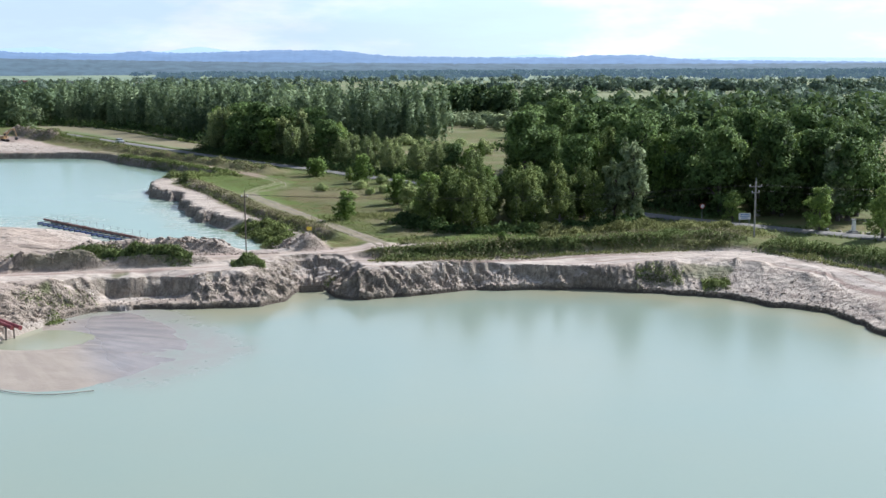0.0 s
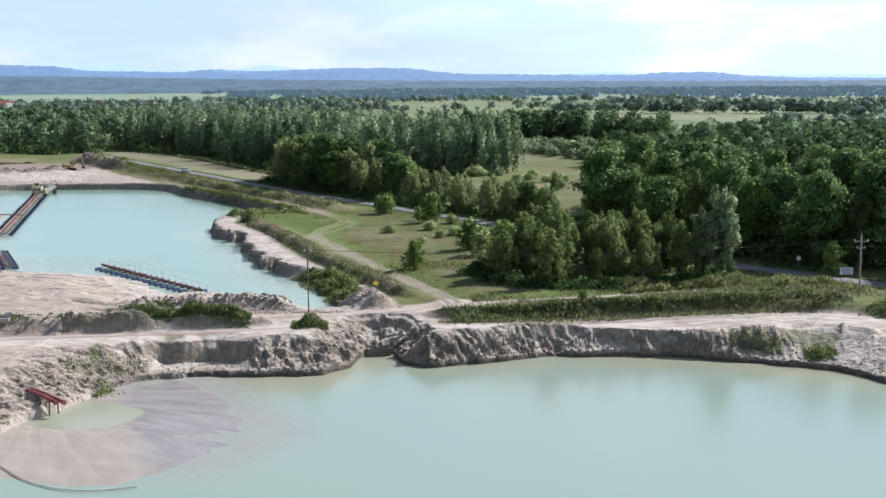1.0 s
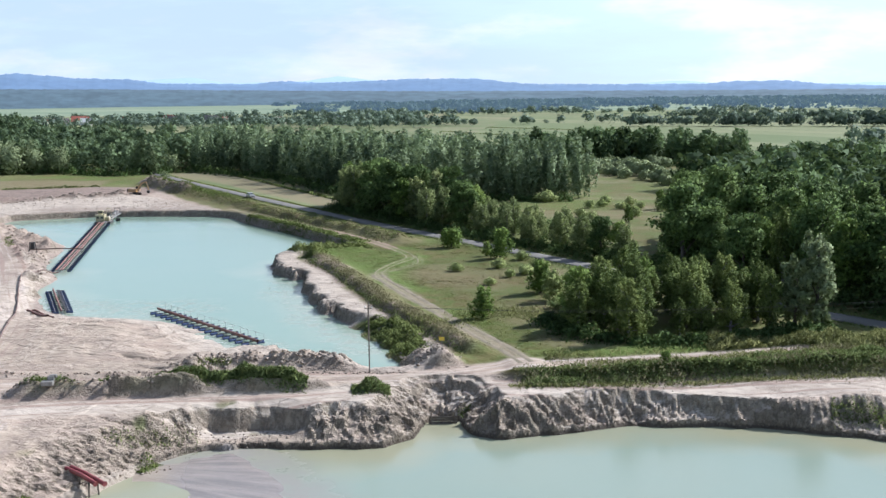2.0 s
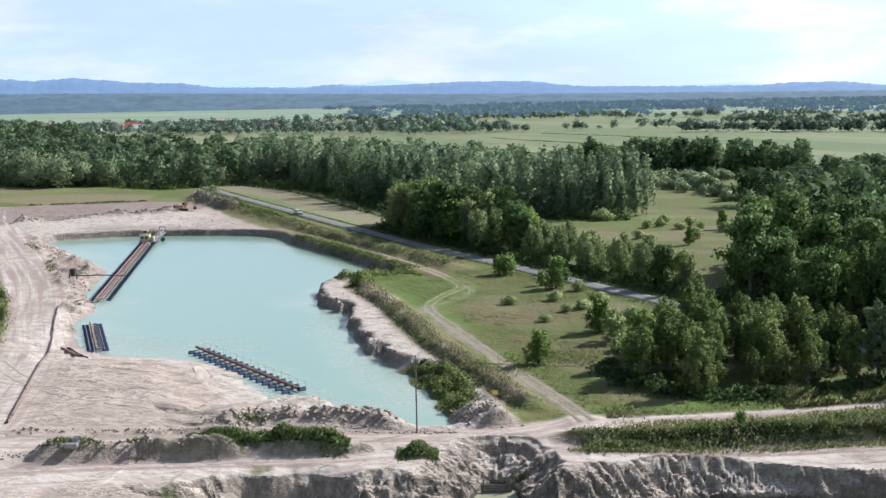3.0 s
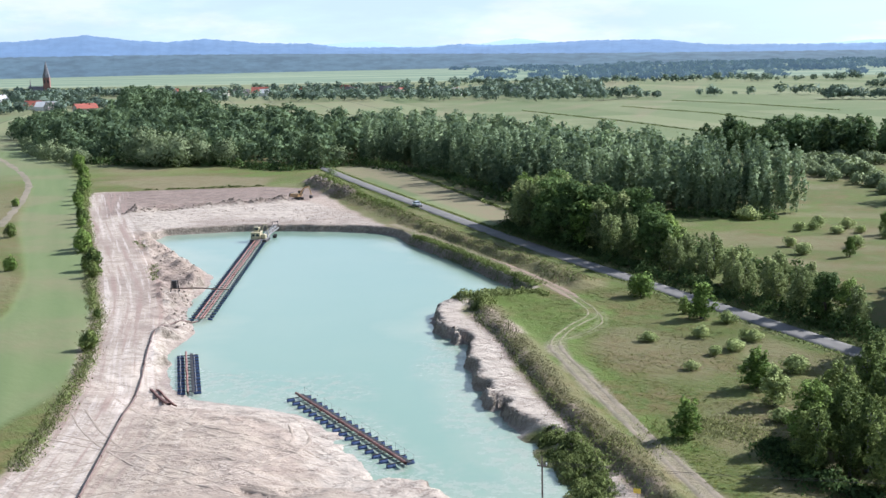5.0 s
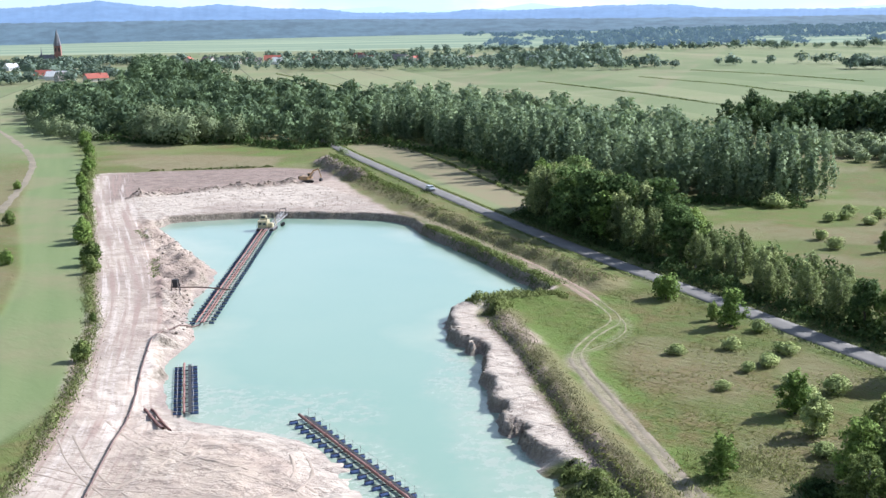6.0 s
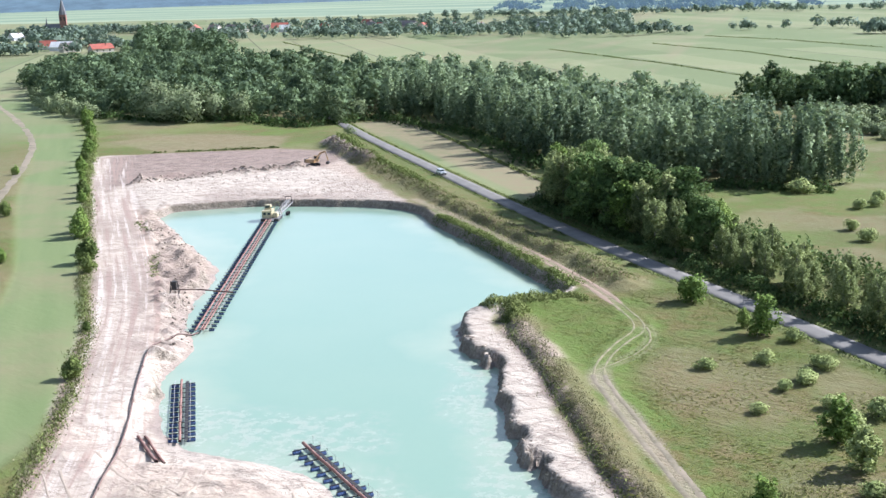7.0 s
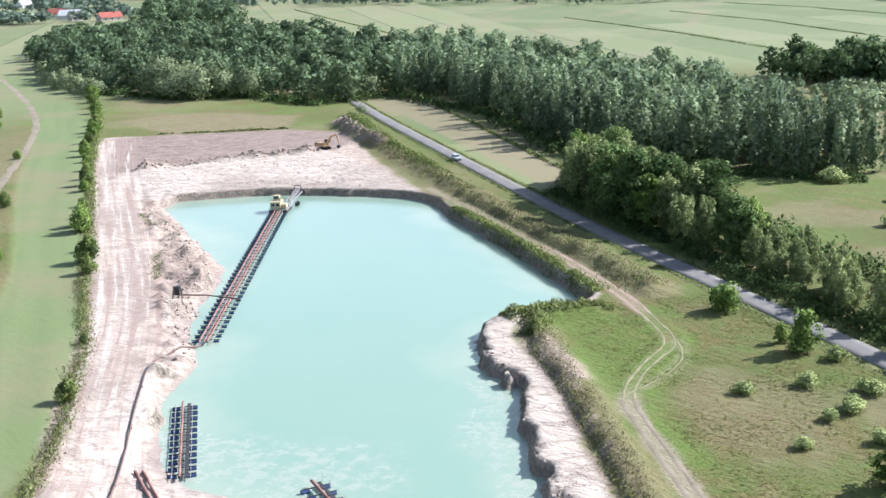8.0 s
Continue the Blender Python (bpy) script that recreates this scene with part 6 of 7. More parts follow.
def thing(name, at, turn, label, category, group=""):
    ob = new(name)
    ob.matrix_basis = pose(*at, 0, 0, turn)
    ob.empty_display_size = 0.5
    return tagged(ob, label, category, group)


def add_box(bm, at, size, bevel=0.03, turn=None):
    got = bmesh.ops.create_cube(bm, size=1.0)["verts"]
    bmesh.ops.scale(bm, vec=size, verts=got)
    if bevel:
        edges = list({e for v in got for e in v.link_edges})
        made = bmesh.ops.bevel(bm, geom=edges, offset=bevel, segments=1, affect="EDGES")
        got = list({v for f in made["faces"] for v in f.verts} | {v for v in got if v.is_valid})
    if turn is not None:
        bmesh.ops.rotate(bm, cent=(0, 0, 0), matrix=Euler([radians(a) for a in turn]).to_matrix(), verts=got)
    bmesh.ops.translate(bm, vec=at, verts=got)
    return got


def box(at, size, bevel=0.03, turn=None):
    bm = bmesh.new()
    add_box(bm, at, size, bevel, turn)
    return bm


def add_rod(bm, a, b, r0, r1=None, sides=10):
    a, b = Vector(a), Vector(b)
    got = bmesh.ops.create_cone(bm, cap_ends=True, segments=sides, radius1=r0, radius2=r0 if r1 is None else r1, depth=(b - a).length)["verts"]
    m = Matrix.Translation((a + b) / 2) @ (b - a).to_track_quat("Z", "Y").to_matrix().to_4x4()
    bmesh.ops.transform(bm, matrix=m, verts=got)
    return got


def rods(list_of, sides=10):
    bm = bmesh.new()
    for a, b, r in list_of:
        add_rod(bm, a, b, r, sides=sides)
    return bm


def tube_part(name, path, radius, material, parent, sides=8, label=""):
    me = array_mesh(name, *tube(path, [radius] * len(path), sides))
    me.materials.append(material)
    me.polygons.foreach_set("use_smooth", np.ones(len(me.polygons), bool))
    ob = new(name, me)
    ob.parent = parent
    return tagged(ob, label)


def float_mesh():
    """A floating drum lying across, with two raised bands."""
    bm = bmesh.new()
    for a, b, r in (((-0.5, 0, 0), (0.5, 0, 0), 0.27), ((-0.25, 0, 0), (-0.19, 0, 0), 0.295), ((0.19, 0, 0), (0.25, 0, 0), 0.295), ((-0.54, 0, 0), (-0.5, 0, 0), 0.19), ((0.5, 0, 0), (0.54, 0, 0), 0.19)):
        add_rod(bm, a, b, r, sides=10)
    me = bpy.data.meshes.new("float_drum")
    bm.to_mesh(me)
    bm.free()
    me.materials.append(BLUE_DRUM)
    return me


FLOAT = float_mesh()


def crossbeam_mesh(length):
    bm = box((0, 0, 0), (length, 0.12, 0.10), 0.015)
    me = bpy.data.meshes.new("crossbeam")
    bm.to_mesh(me)
    bm.free()
    me.materials.append(BLACK_STEEL)
    return me


def plank_mesh():
    bm = box((0, 0, 0), (0.46, 0.9, 0.05), 0.01)
    me = bpy.data.meshes.new("deck_plate")
    bm.to_mesh(me)
    bm.free()
    me.materials.append(BLACK_STEEL)
    return me


def floating_line(a, b, rows, half, pipes, deck, rail, label, deck_steel=BLACK_STEEL):
    """A pipeline on drum floats from a to b: local y runs along it, x across."""
    length = math.hypot(b[0] - a[0], b[1] - a[1])
    root = thing("floating_pipeline", (a[0], a[1], 0.0), -math.degrees(math.atan2(b[0] - a[0], b[1] - a[1])), label, "pipeline", "floating pipelines")
    beam = crossbeam_mesh(half * 2)
    pace = length / rows
    for k in range(rows):
        y = (k + 0.5) * pace
        drum = 0.78 if rows > 30 else 1.0
        shared("float_drum", FLOAT, (-half + 0.55, y, 0.1), root, size=drum)
        shared("float_drum", FLOAT, (half - 0.55, y, 0.1), root, size=drum)
        shared("crossbeam", beam, (0, y, 0.42), root)
    for x, r, material in pipes:
        path = [(x + 0.03 * math.sin(k * 1.7), k * length / 12 - 0.3 + (0.6 * k / 12), 0.47 + r) for k in range(13)]
        tube_part("pipe", path, r, material, root, 10, "rust red steel pipe")
        for k in range(1, int(length / 6)):
            part("flange", rods([((x, k * 6 - 0.06, 0.47 + r), (x, k * 6 + 0.06, 0.47 + r), r * 1.45)]), material, root)
    plate = plank_mesh()
    if deck is not None:
        plate.materials[0] = deck_steel
        n = int(length / 0.95)
        for k in range(n):
            shared("deck_plate", plate, (deck, (k + 0.5) * length / n, 0.50), root, (0, 0, ((k * 37) % 7 - 3) * 0.4))
    if rail is not None:
        posts = int(length / 2.2)
        for k in range(posts + 1):
            tall = 0.95 + 0.2 * ((k * 29) % 5) / 5
            part("rail_post", rods([((rail, k * length / posts, 0.45), (rail, k * length / posts, 0.45 + tall), 0.018)], 6), GREY_STEEL, root)
        tube_part("handrail", [(rail, k * length / 10, 1.35 + 0.05 * math.sin(k * 2.0)) for k in range(11)], 0.010, GREY_STEEL, root, 5)
    return root


floating_line((-84.5, 200.3), (-95.2, 220.4), 12, 1.65, [(-0.25, 0.17, RUST), (-1.15, 0.05, GREY_STEEL), (0.98, 0.05, GREY_STEEL)], 0.55, None, "short pontoon of blue drums and rusty pipe moored at sand")
floating_line((-46.6, 178.8), (-69.3, 202.2), 17, 1.75, [(0.05, 0.20, RUST)], 0.75, 1.25, "floating pontoon with blue drums, brown pipe and thin rail posts")
floating_line((-104.8, 243.6), (-132.0, 329.4), 38, 2.2, [(-0.75, 0.15, RUST), (0.0, 0.11, RUST), (0.5, 0.15, RUST), (1.15, 0.05, GREY_STEEL)], None, None, "long floating pipeline on blue drums leading to the dredger", GREY_STEEL)


def build_dredger():
    root = thing("dredger", (-132.7, 332.4, 0.0), 12, "cream suction dredger with a long ladder boom floating on the pond", "dredger")
    for x in (-2.0, 2.0):
        part("hull_pontoon", box((x, 0, 0.25), (1.5, 6.4, 1.1), 0.12), BLACK_STEEL, root, "dark steel hull pontoon")
    part("deck", box((0, 0, 0.88), (5.4, 6.0, 0.12), 0.02), GREY_STEEL, root)
    cabin = part("engine_house", box((-0.9, -0.4, 2.0), (3.0, 4.2, 2.1), 0.08), CREAM, root, "cream painted engine house")
    for k in range(3):
        part("window", box((-2.42, -1.6 + k * 1.3, 2.3), (0.05, 0.8, 0.7), 0.01), GLASS, cabin)
    for k in range(2):
        part("window", box((-1.6 + k * 1.4, -2.52, 2.3), (0.9, 0.05, 0.7), 0.01), GLASS, cabin)
    part("roof", box((-0.9, -0.4, 3.1), (3.3, 4.5, 0.12), 0.03), CREAM, cabin)
    house = part("wheelhouse", box((-1.1, 0.9, 3.85), (1.8, 1.7, 1.4), 0.08), CREAM, root, "small cream wheelhouse")
    part("window", box((-1.1, 0.03, 4.0), (1.4, 0.05, 0.7), 0.01), GLASS, house)
    part("window", box((-2.02, 0.9, 4.0), (0.05, 1.3, 0.7), 0.01), GLASS, house)
    part("pump_housing", box((1.5, -0.9, 1.7), (1.6, 2.2, 1.5), 0.25), CREAM, root)
    part("exhaust", rods([((0.3, -1.4, 3.1), (0.3, -1.4, 4.2), 0.12)]), BLACK_STEEL, root)
    part("gantry", rods([((-0.2, 3.0, 0.9), (0.7, 3.0, 5.0), 0.1), ((2.6, 3.0, 0.9), (1.7, 3.0, 5.0), 0.1), ((0.7, 3.0, 5.0), (1.7, 3.0, 5.0), 0.1)], 8), CREAM, root)
    boom = bmesh.new()
    for x in (0.7, 1.7):
        for z in (0.0, 0.7):
            add_rod(boom, (x, 2.6, 1.1 + z), (x, 20.0, 2.0 + z), 0.09, sides=6)
    for k in range(16):
        y, z = 2.9 + k * 1.1, 1.12 + k * 0.057
        add_rod(boom, (0.7, y, z), (0.7, y + 1.1, z + 0.75), 0.05, sides=5)
        add_rod(boom, (1.7, y, z), (1.7, y + 1.1, z + 0.75), 0.05, sides=5)
        add_rod(boom, (0.7, y, z + 0.7), (1.7, y, z + 0.7), 0.05, sides=5)
    part("ladder_boom", boom, GREY_STEEL, root, "pale steel lattice ladder boom")
    part("suction_pipe", rods([((2.3, 1.0, 1.4), (2.3, 20.5, 1.5), 0.2)]), GREY_STEEL, root)
    part("end_frame", rods([((0.2, 19.6, 0.4), (0.2, 19.6, 3.6), 0.1), ((2.2, 19.6, 0.4), (2.2, 19.6, 3.6), 0.1), ((0.2, 19.6, 3.6), (2.2, 19.6, 3.6), 0.1), ((0.2, 19.6, 2.4), (2.2, 19.6, 2.4), 0.08)], 7), BLACK_STEEL, root)
    for y in (6.6, 8.4):
        part("boom_float", rods([((3.0, y, 0.45), (3.9, y + 0.3, 0.45), 0.62)], 14), RUBBER, root, "round black float drum")
    rail = [((-2.6, y, 0.9), (-2.6, y, 1.9), 0.03) for y in (-3, -1.5, 0, 1.5, 3)] + [((-2.6, -3, 1.9), (-2.6, 3, 1.9), 0.03)]
    part("railing", rods(rail, 5), BLACK_STEEL, root)
    root.scale = (0.78, 0.78, 0.78)
    return root


build_dredger()


def build_excavator():
    x, y = -150.5, 401.5
    root = thing("excavator", (x, y, stand(x, y) + 0.05), -8, "orange yellow crawler excavator working beside a spoil heap", "excavator")
    for sx in (-1.05, 1.05):
        track = part("crawler_track", box((0, sx, 0.45), (3.6, 0.55, 0.85), 0.3), RUBBER, root, "black steel crawler track")
        for k in range(5):
            part("roller", rods([((-1.3 + k * 0.65, sx - 0.3, 0.36), (-1.3 + k * 0.65, sx + 0.3, 0.36), 0.2)], 10), BLACK_STEEL, track)
    part("turntable", rods([((0, 0, 0.8), (0, 0, 1.1), 0.8)], 16), BLACK_STEEL, root)
    part("body", box((-0.6, 0, 1.65), (3.2, 2.5, 1.1), 0.12), YELLOW, root)
    part("counterweight", box((-2.05, 0, 1.7), (0.7, 2.5, 1.2), 0.2), BLACK_STEEL, root)
    cab = part("cab", box((0.75, 0.75, 2.3), (1.3, 1.0, 1.7), 0.1), YELLOW, root)
    part("window", box((1.42, 0.75, 2.5), (0.04, 0.8, 1.0), 0.01), GLASS, cab)
    part("window", box((0.75, 0.24, 2.5), (1.0, 0.04, 0.9), 0.01), GLASS, cab)
    part("window", box((0.75, 1.26, 2.5), (1.0, 0.04, 0.9), 0.01), GLASS, cab)
    arm = part("boom", rods([((0.9, -0.3, 1.7), (2.6, -0.3, 4.0), 0.28), ((2.6, -0.3, 4.0), (4.4, -0.3, 4.6), 0.24)], 4), YELLOW, root)
    part("cylinder", rods([((1.4, -0.3, 1.5), (3.0, -0.3, 3.6), 0.1)], 8), GREY_STEEL, arm)
    part("stick", rods([((4.4, -0.3, 4.6), (5.3, -0.3, 1.9), 0.2)], 4), YELLOW, root)
    part("bucket", box((5.1, -0.3, 1.3), (0.9, 1.1, 0.9), 0.2, (0, 25, 0)), BLACK_STEEL, root, "dark steel bucket")
    return root


build_excavator()


def build_car():
    root = thing("car", (-107.2, 389.0, 2.07), -56, "silver white estate car driving on the country road", "car")
    body = part("body", box((0, 0, 0.62), (4.4, 1.75, 0.72), 0.16), CAR_PAINT, root)
    bm = bmesh.new()
    got = add_box(bm, (-0.35, 0, 1.22), (2.7, 1.55, 0.62), 0.1)
    for v in got:
        if v.co.z > 1.25:
            v.co.x = -0.35 + (v.co.x + 0.35) * 0.78
            v.co.y *= 0.86
    part("cabin", bm, CAR_PAINT, root)
    part("windscreen", box((0.86, 0, 1.2), (0.06, 1.36, 0.46), 0.01, (0, -28, 0)), GLASS, root)
    part("rear_window", box((-1.56, 0, 1.2), (0.06, 1.3, 0.4), 0.01, (0, 28, 0)), GLASS, root)
    for sy in (-1, 1):
        part("side_window", box((-0.35, sy * 0.745, 1.2), (2.1, 0.05, 0.38), 0.01, (sy * 11, 0, 0)), GLASS, root)
        part("headlight", box((2.19, sy * 0.62, 0.70), (0.06, 0.34, 0.16), 0.02), WHITE, root)
    for sx in (-1.35, 1.38):
        for sy in (-0.82, 0.82):
            wheel = part("wheel", rods([((sx, sy - 0.1, 0.32), (sx, sy + 0.1, 0.32), 0.32)], 16), RUBBER, root)
            part("rim", rods([((sx, sy - 0.108, 0.32), (sx, sy + 0.108, 0.32), 0.2)], 12), GREY_STEEL, wheel)
    part("bumper", box((2.2, 0, 0.42), (0.12, 1.6, 0.2), 0.04), BLACK_STEEL, body)
    return root


build_car()


# ---- pipes and posts on the ground ----
def ground_pipe(name, line, radius, material, label, lift=0.0, flange=False, sides=8):
    pts = smooth(line, False, 2)
    path = []
    for (ax, ay), (bx, by) in zip(pts, pts[1:]):
        n = max(1, int(math.hypot(bx - ax, by - ay) / 1.5))
        path += [(ax + (bx - ax) * k / n, ay + (by - ay) * k / n) for k in range(n)]
    path = np.array(path + [pts[-1]])
    z = height(path[:, 0], path[:, 1])
    for _ in range(4):
        z[1:-1] = np.maximum(z[1:-1], 0.25 * z[:-2] + 0.5 * z[1:-1] + 0.25 * z[2:])
    root = thing(name, (0, 0, 0), 0, label, "pipe")
    tube_part("pipe_run", np.column_stack([path, np.maximum(z, 0.0 if path[0, 1] > 140 else -2.2) + radius * 0.7 + lift]), radius, material, root, sides)
    if flange:
        for k in range(4, len(path) - 2, 8):
            d = Vector((*(path[k + 1] - path[k - 1]), 0)).normalized() * 0.06
            c = Vector((path[k, 0], path[k, 1], z[k] + radius * 0.7 + lift))
            part("flange", rods([(c - d, c + d, radius * 1.5)]), material, root)
    return root


ground_pipe("land_pipeline", [(-105.0, 243.2), (-106.2, 238), (-106.6, 231), (-99.4, 215.5), (-89.5, 194.5), (-82.3, 176), (-74.2, 155.5)], 0.13, DARK_PIPE, "dark brown steel pipeline lying along the haul road", 0.1, True)
ground_pipe("rusty_pipe", [(-90.4, 200.2), (-83.2, 192.2)], 0.2, RUST, "rusty loose steel pipe lying on the sand", 0.03)
ground_pipe("rusty_pipe", [(-89.6, 200.5), (-82.6, 192.8)], 0.17, RUST, "rusty loose steel pipe lying on the sand", 0.03)
ground_pipe("wash_hose", [(-50, 112), (-46.5, 108.6), (-42.5, 104.6), (-38.8, 101.9), (-34.7, 101.2), (-31.5, 102.6)], 0.05, HOSE, "thin pale hose curling across the mud spit", 0.07, False, 6)


def outlet_pipes():
    root = thing("outlet_pipes", (-48.7, 124.8, -0.55), -34, "two maroon outlet pipes jutting over the pond on a timber trestle", "pipes")
    for k, (y, long) in enumerate(((0.26, 4.0), (-0.26, 3.3))):
        tube_part("outlet_pipe", [(-1.6, y, 0.25), (1.0, y, 0.12), (long, y, -0.25)], 0.21, RED_PIPE, root, 12)
        part("pipe_collar", rods([((long - 0.12, y, -0.24), (long, y, -0.25), 0.26)], 14), RED_PIPE, root)
    for x in (1.0, 2.5):
        part("trestle", rods([((x, -0.55, -2.4), (x, -0.45, -0.15), 0.09), ((x, 0.55, -2.4), (x, 0.45, -0.15), 0.09), ((x, -0.7, -0.22), (x, 0.7, -0.22), 0.08)], 7), OLD_WOOD, root)
    return root


outlet_pipes()


def pump_stand():
    x, y = -118, 259.4
    root = thing("pump_stand", (x, y, stand(x, y)), 20, "dark pump box on a steel stand by the shore", "pump")
    part("pump_box", box((0, 0, 1.3), (0.9, 0.9, 1.5), 0.06), BLACK_STEEL, root)
    for sx in (-0.8, 0.8):
        part("leg", rods([((sx, -0.6, -0.2), (sx * 0.7, 0, 2.1), 0.06)], 6), BLACK_STEEL, root)
        part("brace", rods([((sx, 0.6, -0.2), (sx * 0.7, 0, 2.1), 0.06)], 6), BLACK_STEEL, root)
    tube_part("cross_pipe", [(-0.6, 0.2, 0.5), (2, -0.5, 0.55), (5, -1.6, 0.7), (10.8, -4.8, 0.75)], 0.13, DARK_PIPE, root, 8)
    return root


pump_stand()


def concrete_block():
    x, y = -60.3, 144.5
    root = thing("concrete_block", (x, y, stand(x, y) - 0.1), 12, "broken grey concrete block standing in weeds", "block")
    part("slab", box((0, 0, 0.4), (0.7, 0.55, 0.95), 0.05), CONCRETE, root)
    part("cap", box((0.25, 0.08, 0.82), (0.8, 0.45, 0.35), 0.05), CONCRETE, root)
    part("footing", box((-0.3, -0.5, 0.15), (1.3, 0.9, 0.5), 0.06), CONCRETE, root)


concrete_block()


def sluice():
    root = thing("sluice_board", (-17.1, 149.6, -1.75), 8, "old timber sluice board damming the narrow channel", "sluice")
    for k in range(3):
        part("board", box((0, 0.02 * k, -0.35 + k * 0.3), (3.2, 0.08, 0.28), 0.015), OLD_WOOD, root)
    for x in (-1.3, 1.3):
        part("stake", rods([((x, -0.1, -0.9), (x, -0.1, 0.95), 0.08)], 7), OLD_WOOD, root)


sluice()


def power_pole(x, y, tall, label, arms, material):
    root = thing("power_pole", (x, y, stand(x, y) - 0.2), 0, label, "pole", "power poles")
    part("shaft", rods([((0, 0, 0), (0, 0, tall), 0.14 if len(arms) > 1 else 0.085)], 12), material, root)
    for z, w in arms:
        arm = part("crossarm", box((0, 0, z), (w, 0.12, 0.12), 0.02, (0, 0, 8)), material, root)
        for k in (-1, 0, 1):
            part("insulator", rods([((k * w * 0.44, 0, z + 0.06), (k * w * 0.44, 0, z + 0.3), 0.06)], 8), WHITE, arm)
    part("cap", rods([((0, 0, tall), (0, 0, tall + 0.5), 0.05)], 6), material, root)
    return root


power_pole(45, 168, 8.4, "grey concrete power pole with two crossarms beside the hedge", ((7.6, 1.9), (6.7, 1.1)), CONCRETE)
power_pole(-26.7, 157.2, 8.4, "slim dark wooden power pole at the haul road", ((8.0, 0.9),), OLD_WOOD)


def wires():
    root = thing("power_line", (0, 0, 0), 0, "thin dark power lines sagging between the poles", "wires")
    za, zb = stand(-26.7, 157.2) + 8.1, stand(45, 168) + 7.7
    for o, dz in ((-0.4, 0.0), (0.0, 0.05), (0.4, -0.9)):
        path = []
        for k in range(25):
            f = k / 24
            path.append((-26.7 + 71.7 * f, 157.2 + 10.8 * f + o, za + (zb - za) * f + dz * f - 1.6 * 4 * f * (1 - f) * 0.7))
        tube_part("wire", path, 0.010, BLACK_STEEL, root, 5)
        path = [(45 + 60 * f, 168 + 14 * f + o, zb + dz - 1.5 * 4 * f * (1 - f)) for f in np.linspace(0, 1, 16)]
        tube_part("wire", path, 0.010, BLACK_STEEL, root, 5)


wires()


def info_board():
    x, y = 46.6, 180
    root = thing("notice_board", (x, y, stand(x, y)), 4, "white notice board with blue lettering bars on two posts", "sign")
    for k in (-0.75, 0.75):
        part("post", rods([((k, 0, -0.1), (k, 0, 2.1), 0.05)], 8), GREY_STEEL, root)
    panel = part("panel", box((0, -0.06, 1.6), (1.9, 0.05, 1.0), 0.01), WHITE, root)
    for k, w in enumerate((1.3, 1.5, 1.0)):
        part("text_bar", box((0, -0.09, 1.9 - k * 0.28), (w, 0.012, 0.13), 0.0), SIGN_BLUE, panel)


info_board()


def round_sign(x, y, label):
    root = thing("road_sign", (x, y, stand(x, y)), 10, label, "sign")
    part("post", rods([((0, 0, -0.1), (0, 0, 2.5), 0.04)], 8), GREY_STEEL, root)
    disc = part("disc", rods([((0, -0.05, 2.3), (0, -0.08, 2.3), 0.42)], 24), SIGN_RED, root)
    part("disc_centre", rods([((0, -0.081, 2.3), (0, -0.09, 2.3), 0.31)], 24), WHITE, disc)


round_sign(41.7, 187.6, "round white road sign with a red rim on a post")


def warning_sign():
    x, y = -19.3, 168
    root = thing("warning_sign", (x, y, stand(x, y)), -10, "small yellow warning sign on a post by the berm", "sign")
    part("post", rods([((0, 0, -0.1), (0, 0, 2.0), 0.04)], 8), GREY_STEEL, root)
    part("plate", box((0, -0.06, 1.75), (0.75, 0.03, 0.5), 0.01), SIGN_YELLOW, root)


warning_sign()


def memorial():
    """A pale stone pillar on a stepped plinth in the yard."""
    x, y = 60.6, 171.6
    root = thing("stone_pillar", (x, y, stand(x, y)), 15, "pale stone pillar on a low stepped plinth in a yard", "pillar")
    part("plinth", box((0, 0, 0.12), (1.5, 1.5, 0.3), 0.04), CONCRETE, root)
    part("step", box((0, 0, 0.36), (1.0, 1.0, 0.2), 0.03), CONCRETE, root)
    shaft = bmesh.new()
    for v in add_box(shaft, (0, 0, 1.25), (0.55, 0.45, 1.6), 0.04):
        if v.co.z > 1.3:
            v.co.x *= 0.82
            v.co.y *= 0.82
    part("shaft", shaft, WHITE, root, "whitewashed tapering shaft")
    part("cap", box((0, 0, 2.1), (0.62, 0.55, 0.14), 0.04), CONCRETE, root)


memorial()


def boulder(x, y, size, seed):
    bm = bmesh.new()
    bmesh.ops.create_icosphere(bm, subdivisions=2, radius=size)
    rng = np.random.default_rng(seed)
    for v in bm.verts:
        v.co *= 1 + 0.16 * float(rng.normal())
        v.co.z *= 0.7
    me = bpy.data.meshes.new("boulder")
    bm.to_mesh(me)
    bm.free()
    me.materials.append(CONCRETE)
    ob = new("boulder", me)
    ob.matrix_basis = pose(x, y, stand(x, y) + size * 0.3)
    return tagged(ob, "grey field stone lying in the grassy yard", "stone", "yard stones")


for k, (x, y, size) in enumerate(((57.6, 174.4, 0.42), (59.2, 173.4, 0.3), (62.4, 170.2, 0.34), (63.4, 168.8, 0.4))):
    boulder(x, y, size, 70 + k)


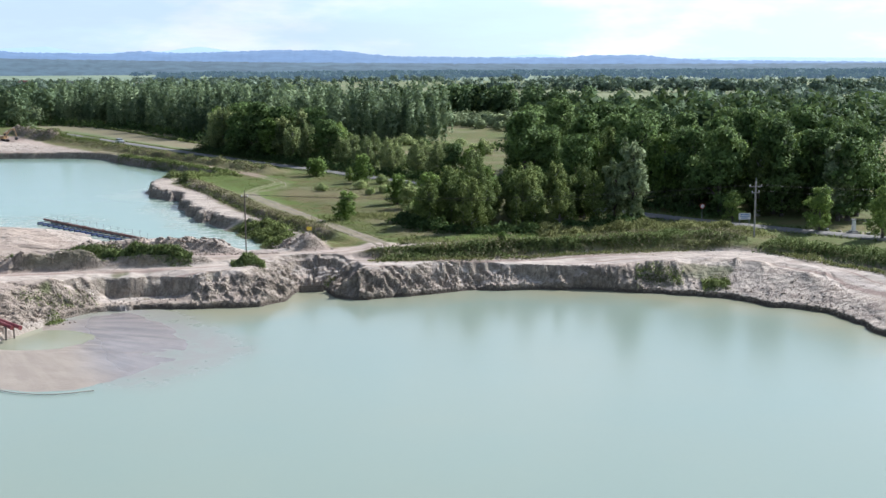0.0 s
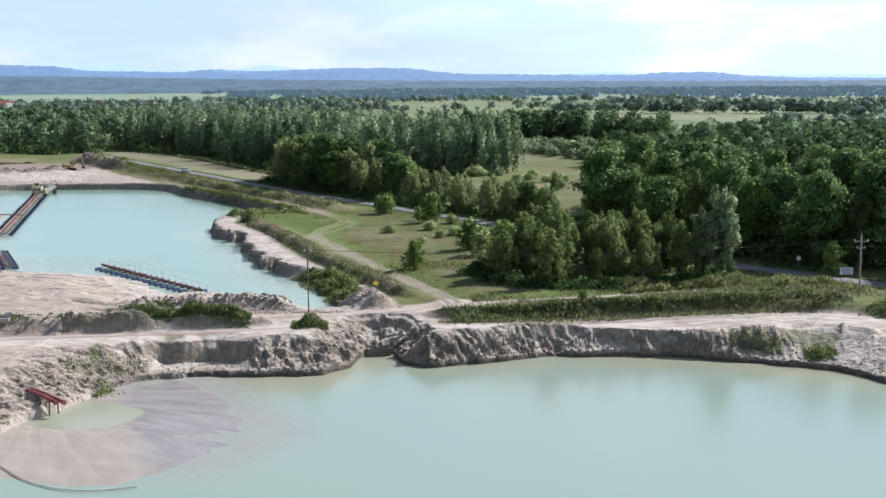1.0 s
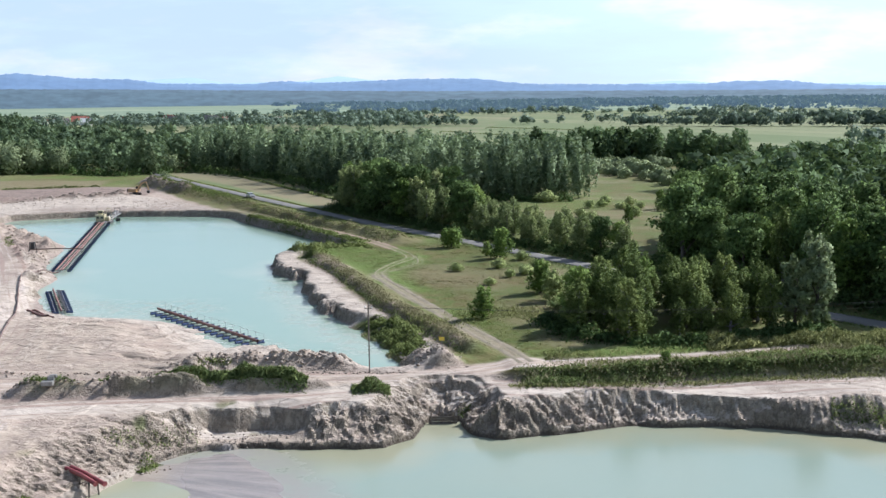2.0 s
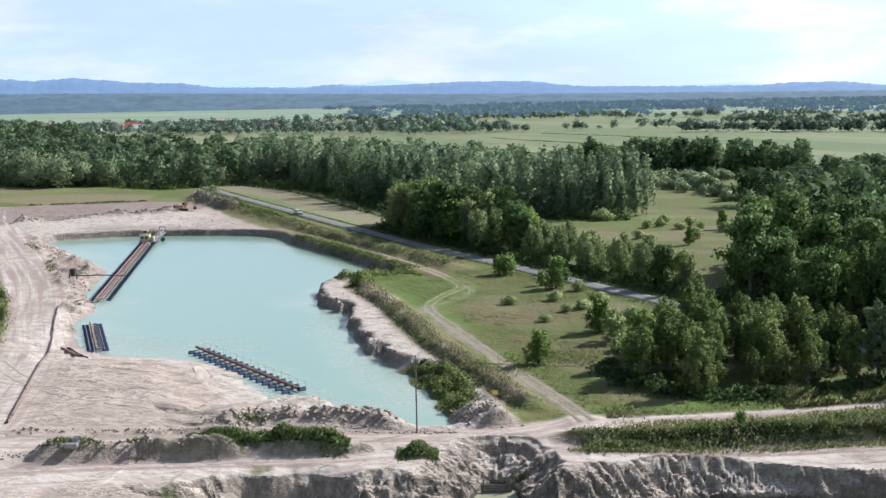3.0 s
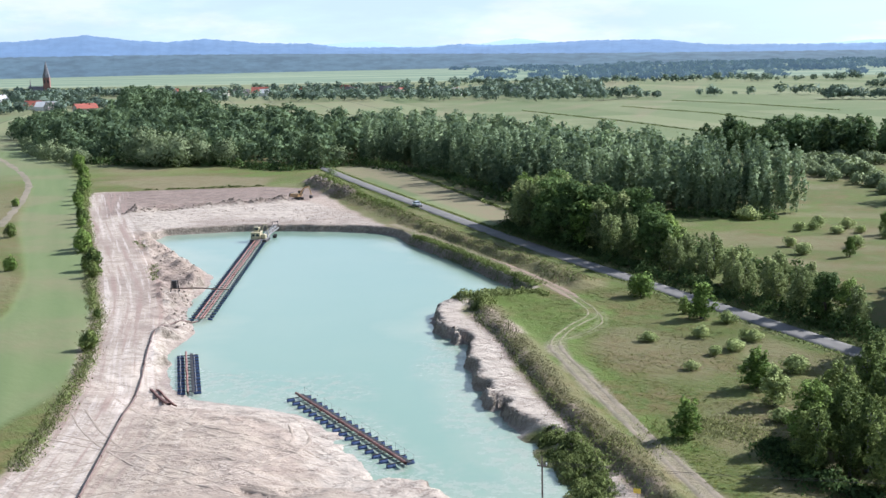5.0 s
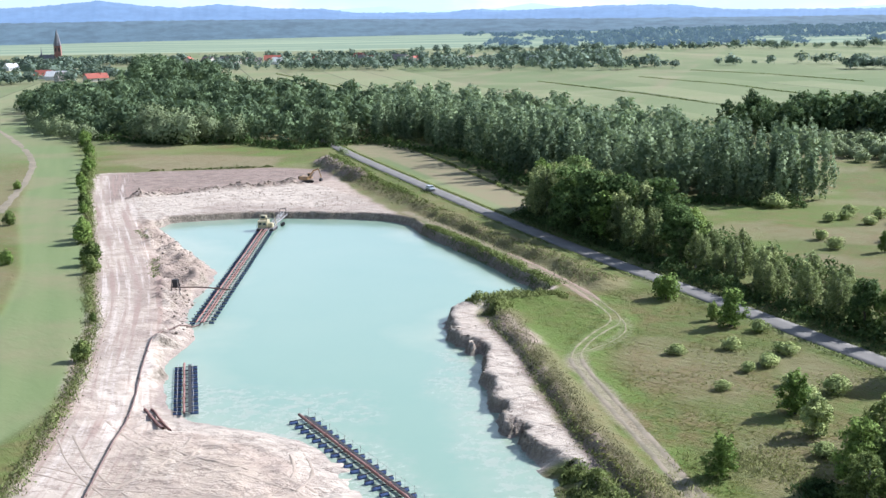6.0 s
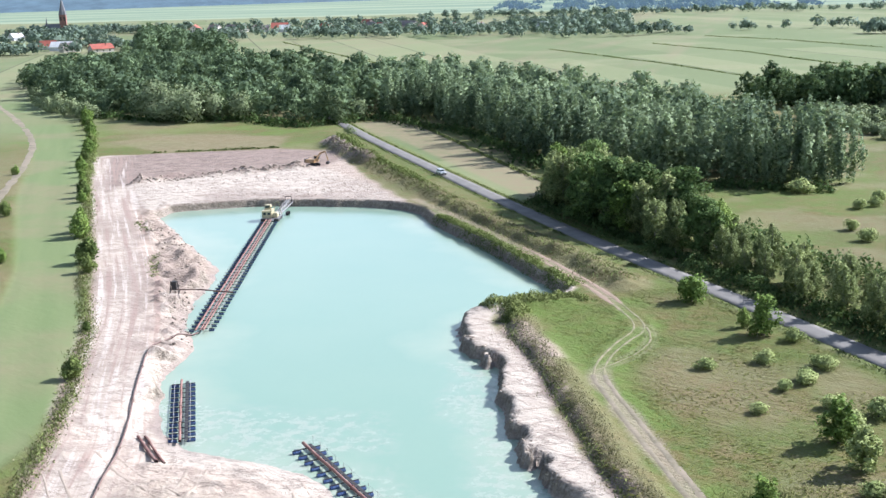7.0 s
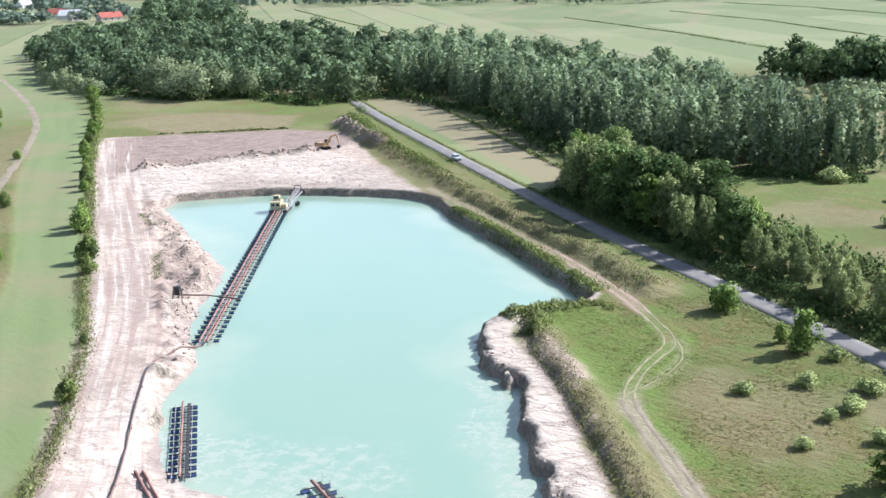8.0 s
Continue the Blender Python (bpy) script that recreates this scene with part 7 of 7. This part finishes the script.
# ---- the village ----
def gable(bm, w, d, low, high, over=0.5, thick=0.3):
    """A pitched roof, ridge along y."""
    for s in (-1, 1):
        a = [(s * (w / 2 + over), -d / 2 - over, low - over * (high - low) / (w / 2)), (s * (w / 2 + over), d / 2 + over, low - over * (high - low) / (w / 2)), (0, d / 2 + over, high), (0, -d / 2 - over, high)]
        lo = [bm.verts.new(p) for p in a]
        hi = [bm.verts.new((p[0], p[1], p[2] + thick)) for p in a]
        bm.faces.new(lo)
        bm.faces.new(hi[::-1])
        for k in range(4):
            bm.faces.new((lo[k], lo[(k + 1) % 4], hi[(k + 1) % 4], hi[k]))
    bmesh.ops.recalc_face_normals(bm, faces=bm.faces)
    return bm


def house(x, y, turn, w, d, wall, roof, walls, roofing, label, group="village houses"):
    root = thing("house", (x, y, stand(x, y) - 0.3), turn, label, "house", group)
    bm = box((0, 0, wall / 2), (w, d, wall), 0.0)
    for s in (-1, 1):
        tri = [bm.verts.new(p) for p in ((-w / 2, s * d / 2, wall), (w / 2, s * d / 2, wall), (0, s * d / 2, roof))]
        bm.faces.new(tri)
    part("wall", bm, walls, root)
    part("roof", gable(bmesh.new(), w, d, wall, roof), roofing, root)
    part("chimney", box((w * 0.15, d * 0.2, roof - 0.1), (0.8, 0.8, 2.2), 0.03), BRICK, root)
    for k in range(3):
        part("window", box((w / 2 + 0.02, -d * 0.3 + k * d * 0.3, wall * 0.55), (0.08, 1.3, 1.4), 0.0), GLASS, root)
        part("window", box((-w * 0.25 + k * w * 0.25, -d / 2 - 0.02, wall * 0.55), (1.2, 0.08, 1.4), 0.0), GLASS, root)
    return root


rv = np.random.default_rng(61)
RED, GREY_R = "plastered village house with a red tiled roof", "plastered village house with a grey tiled roof"
for x, y, w, d, tall, kind in ((-742, 1440, 11, 16, 9, 0), (-722, 1455, 10, 14, 8, 1), (-690, 1440, 11, 20, 8, 1), (-668, 1420, 10, 13, 9, 0), (-648, 1415, 10, 12, 8, 1), (-632, 1405, 10, 12, 8, 1), (-612, 1410, 12, 18, 10, 0), (-600, 1400, 9, 12, 8, 2),
                               (-585, 1440, 10, 12, 8, 1), (-560, 1430, 10, 14, 8, 0), (-532, 1500, 11, 14, 9, 0), (-505, 1440, 10, 16, 8, 1), (-480, 1400, 10, 12, 8, 0), (-452, 1420, 12, 26, 9, 1), (-420, 1380, 10, 14, 8, 0), (-375, 1350, 10, 13, 8, 0), (-345, 1340, 10, 12, 8, 1),
                               (-262, 1300, 10, 16, 9, 2), (-618, 1028, 11, 18, 7, 0), (-656, 1036, 11, 14, 8, 1), (-680, 1062, 11, 20, 8, 2), (-712, 1085, 10, 14, 8, 0), (-940, 1390, 12, 18, 9, 0), (-965, 1370, 10, 14, 8, 1), (-905, 1300, 10, 14, 8, 2), (-845, 1330, 10, 16, 8, 1), (-310, 1480, 10, 14, 8, 0)):
    house(x, y, float(rv.uniform(-40, 110)), w * 1.15, d * 1.1, tall * 0.5, tall * 1.08, WHITE if kind == 2 else PLASTER, (ROOF_RED, ROOF_GREY, WHITE)[kind], (RED, GREY_R, "white walled village house with a pale metal roof")[kind])


def church():
    x, y = -880, 1362
    root = thing("church", (x, y, stand(x, y) - 0.3), 25, "dark red brick church with a tall pointed spire", "church")
    tower = part("tower", box((0, 0, 14), (8, 8, 28), 0.1), BRICK, root)
    for s in (-2, 2):
        part("belfry_window", box((s, -4.03, 23), (1.5, 0.1, 4.5), 0.0), GLASS, tower)
    bm = bmesh.new()
    add_rod(bm, (0, 0, 28), (0, 0, 48), 5.0, 0.15, 8)
    part("spire", bm, SLATE, root, "slate covered spire")
    for sx in (-3.2, 3.2):
        for sy in (-3.2, 3.2):
            bm = bmesh.new()
            add_rod(bm, (sx, sy, 28), (sx, sy, 33), 1.0, 0.05, 6)
            part("pinnacle", bm, SLATE, tower)
    part("nave", box((-13, 0, 5), (18, 11, 10), 0.1), BRICK, root)
    bm = gable(bmesh.new(), 11, 18, 10, 17)
    bmesh.ops.rotate(bm, cent=(0, 0, 0), matrix=Euler((0, 0, math.pi / 2)).to_matrix(), verts=bm.verts)
    bmesh.ops.translate(bm, vec=(-13, 0, 0), verts=bm.verts)
    part("nave_roof", bm, SLATE, root)
    bm = bmesh.new()
    add_rod(bm, (-20, 0, 16), (-20, 0, 26), 1.2, 0.05, 6)
    part("ridge_turret", bm, SLATE, root)


church()
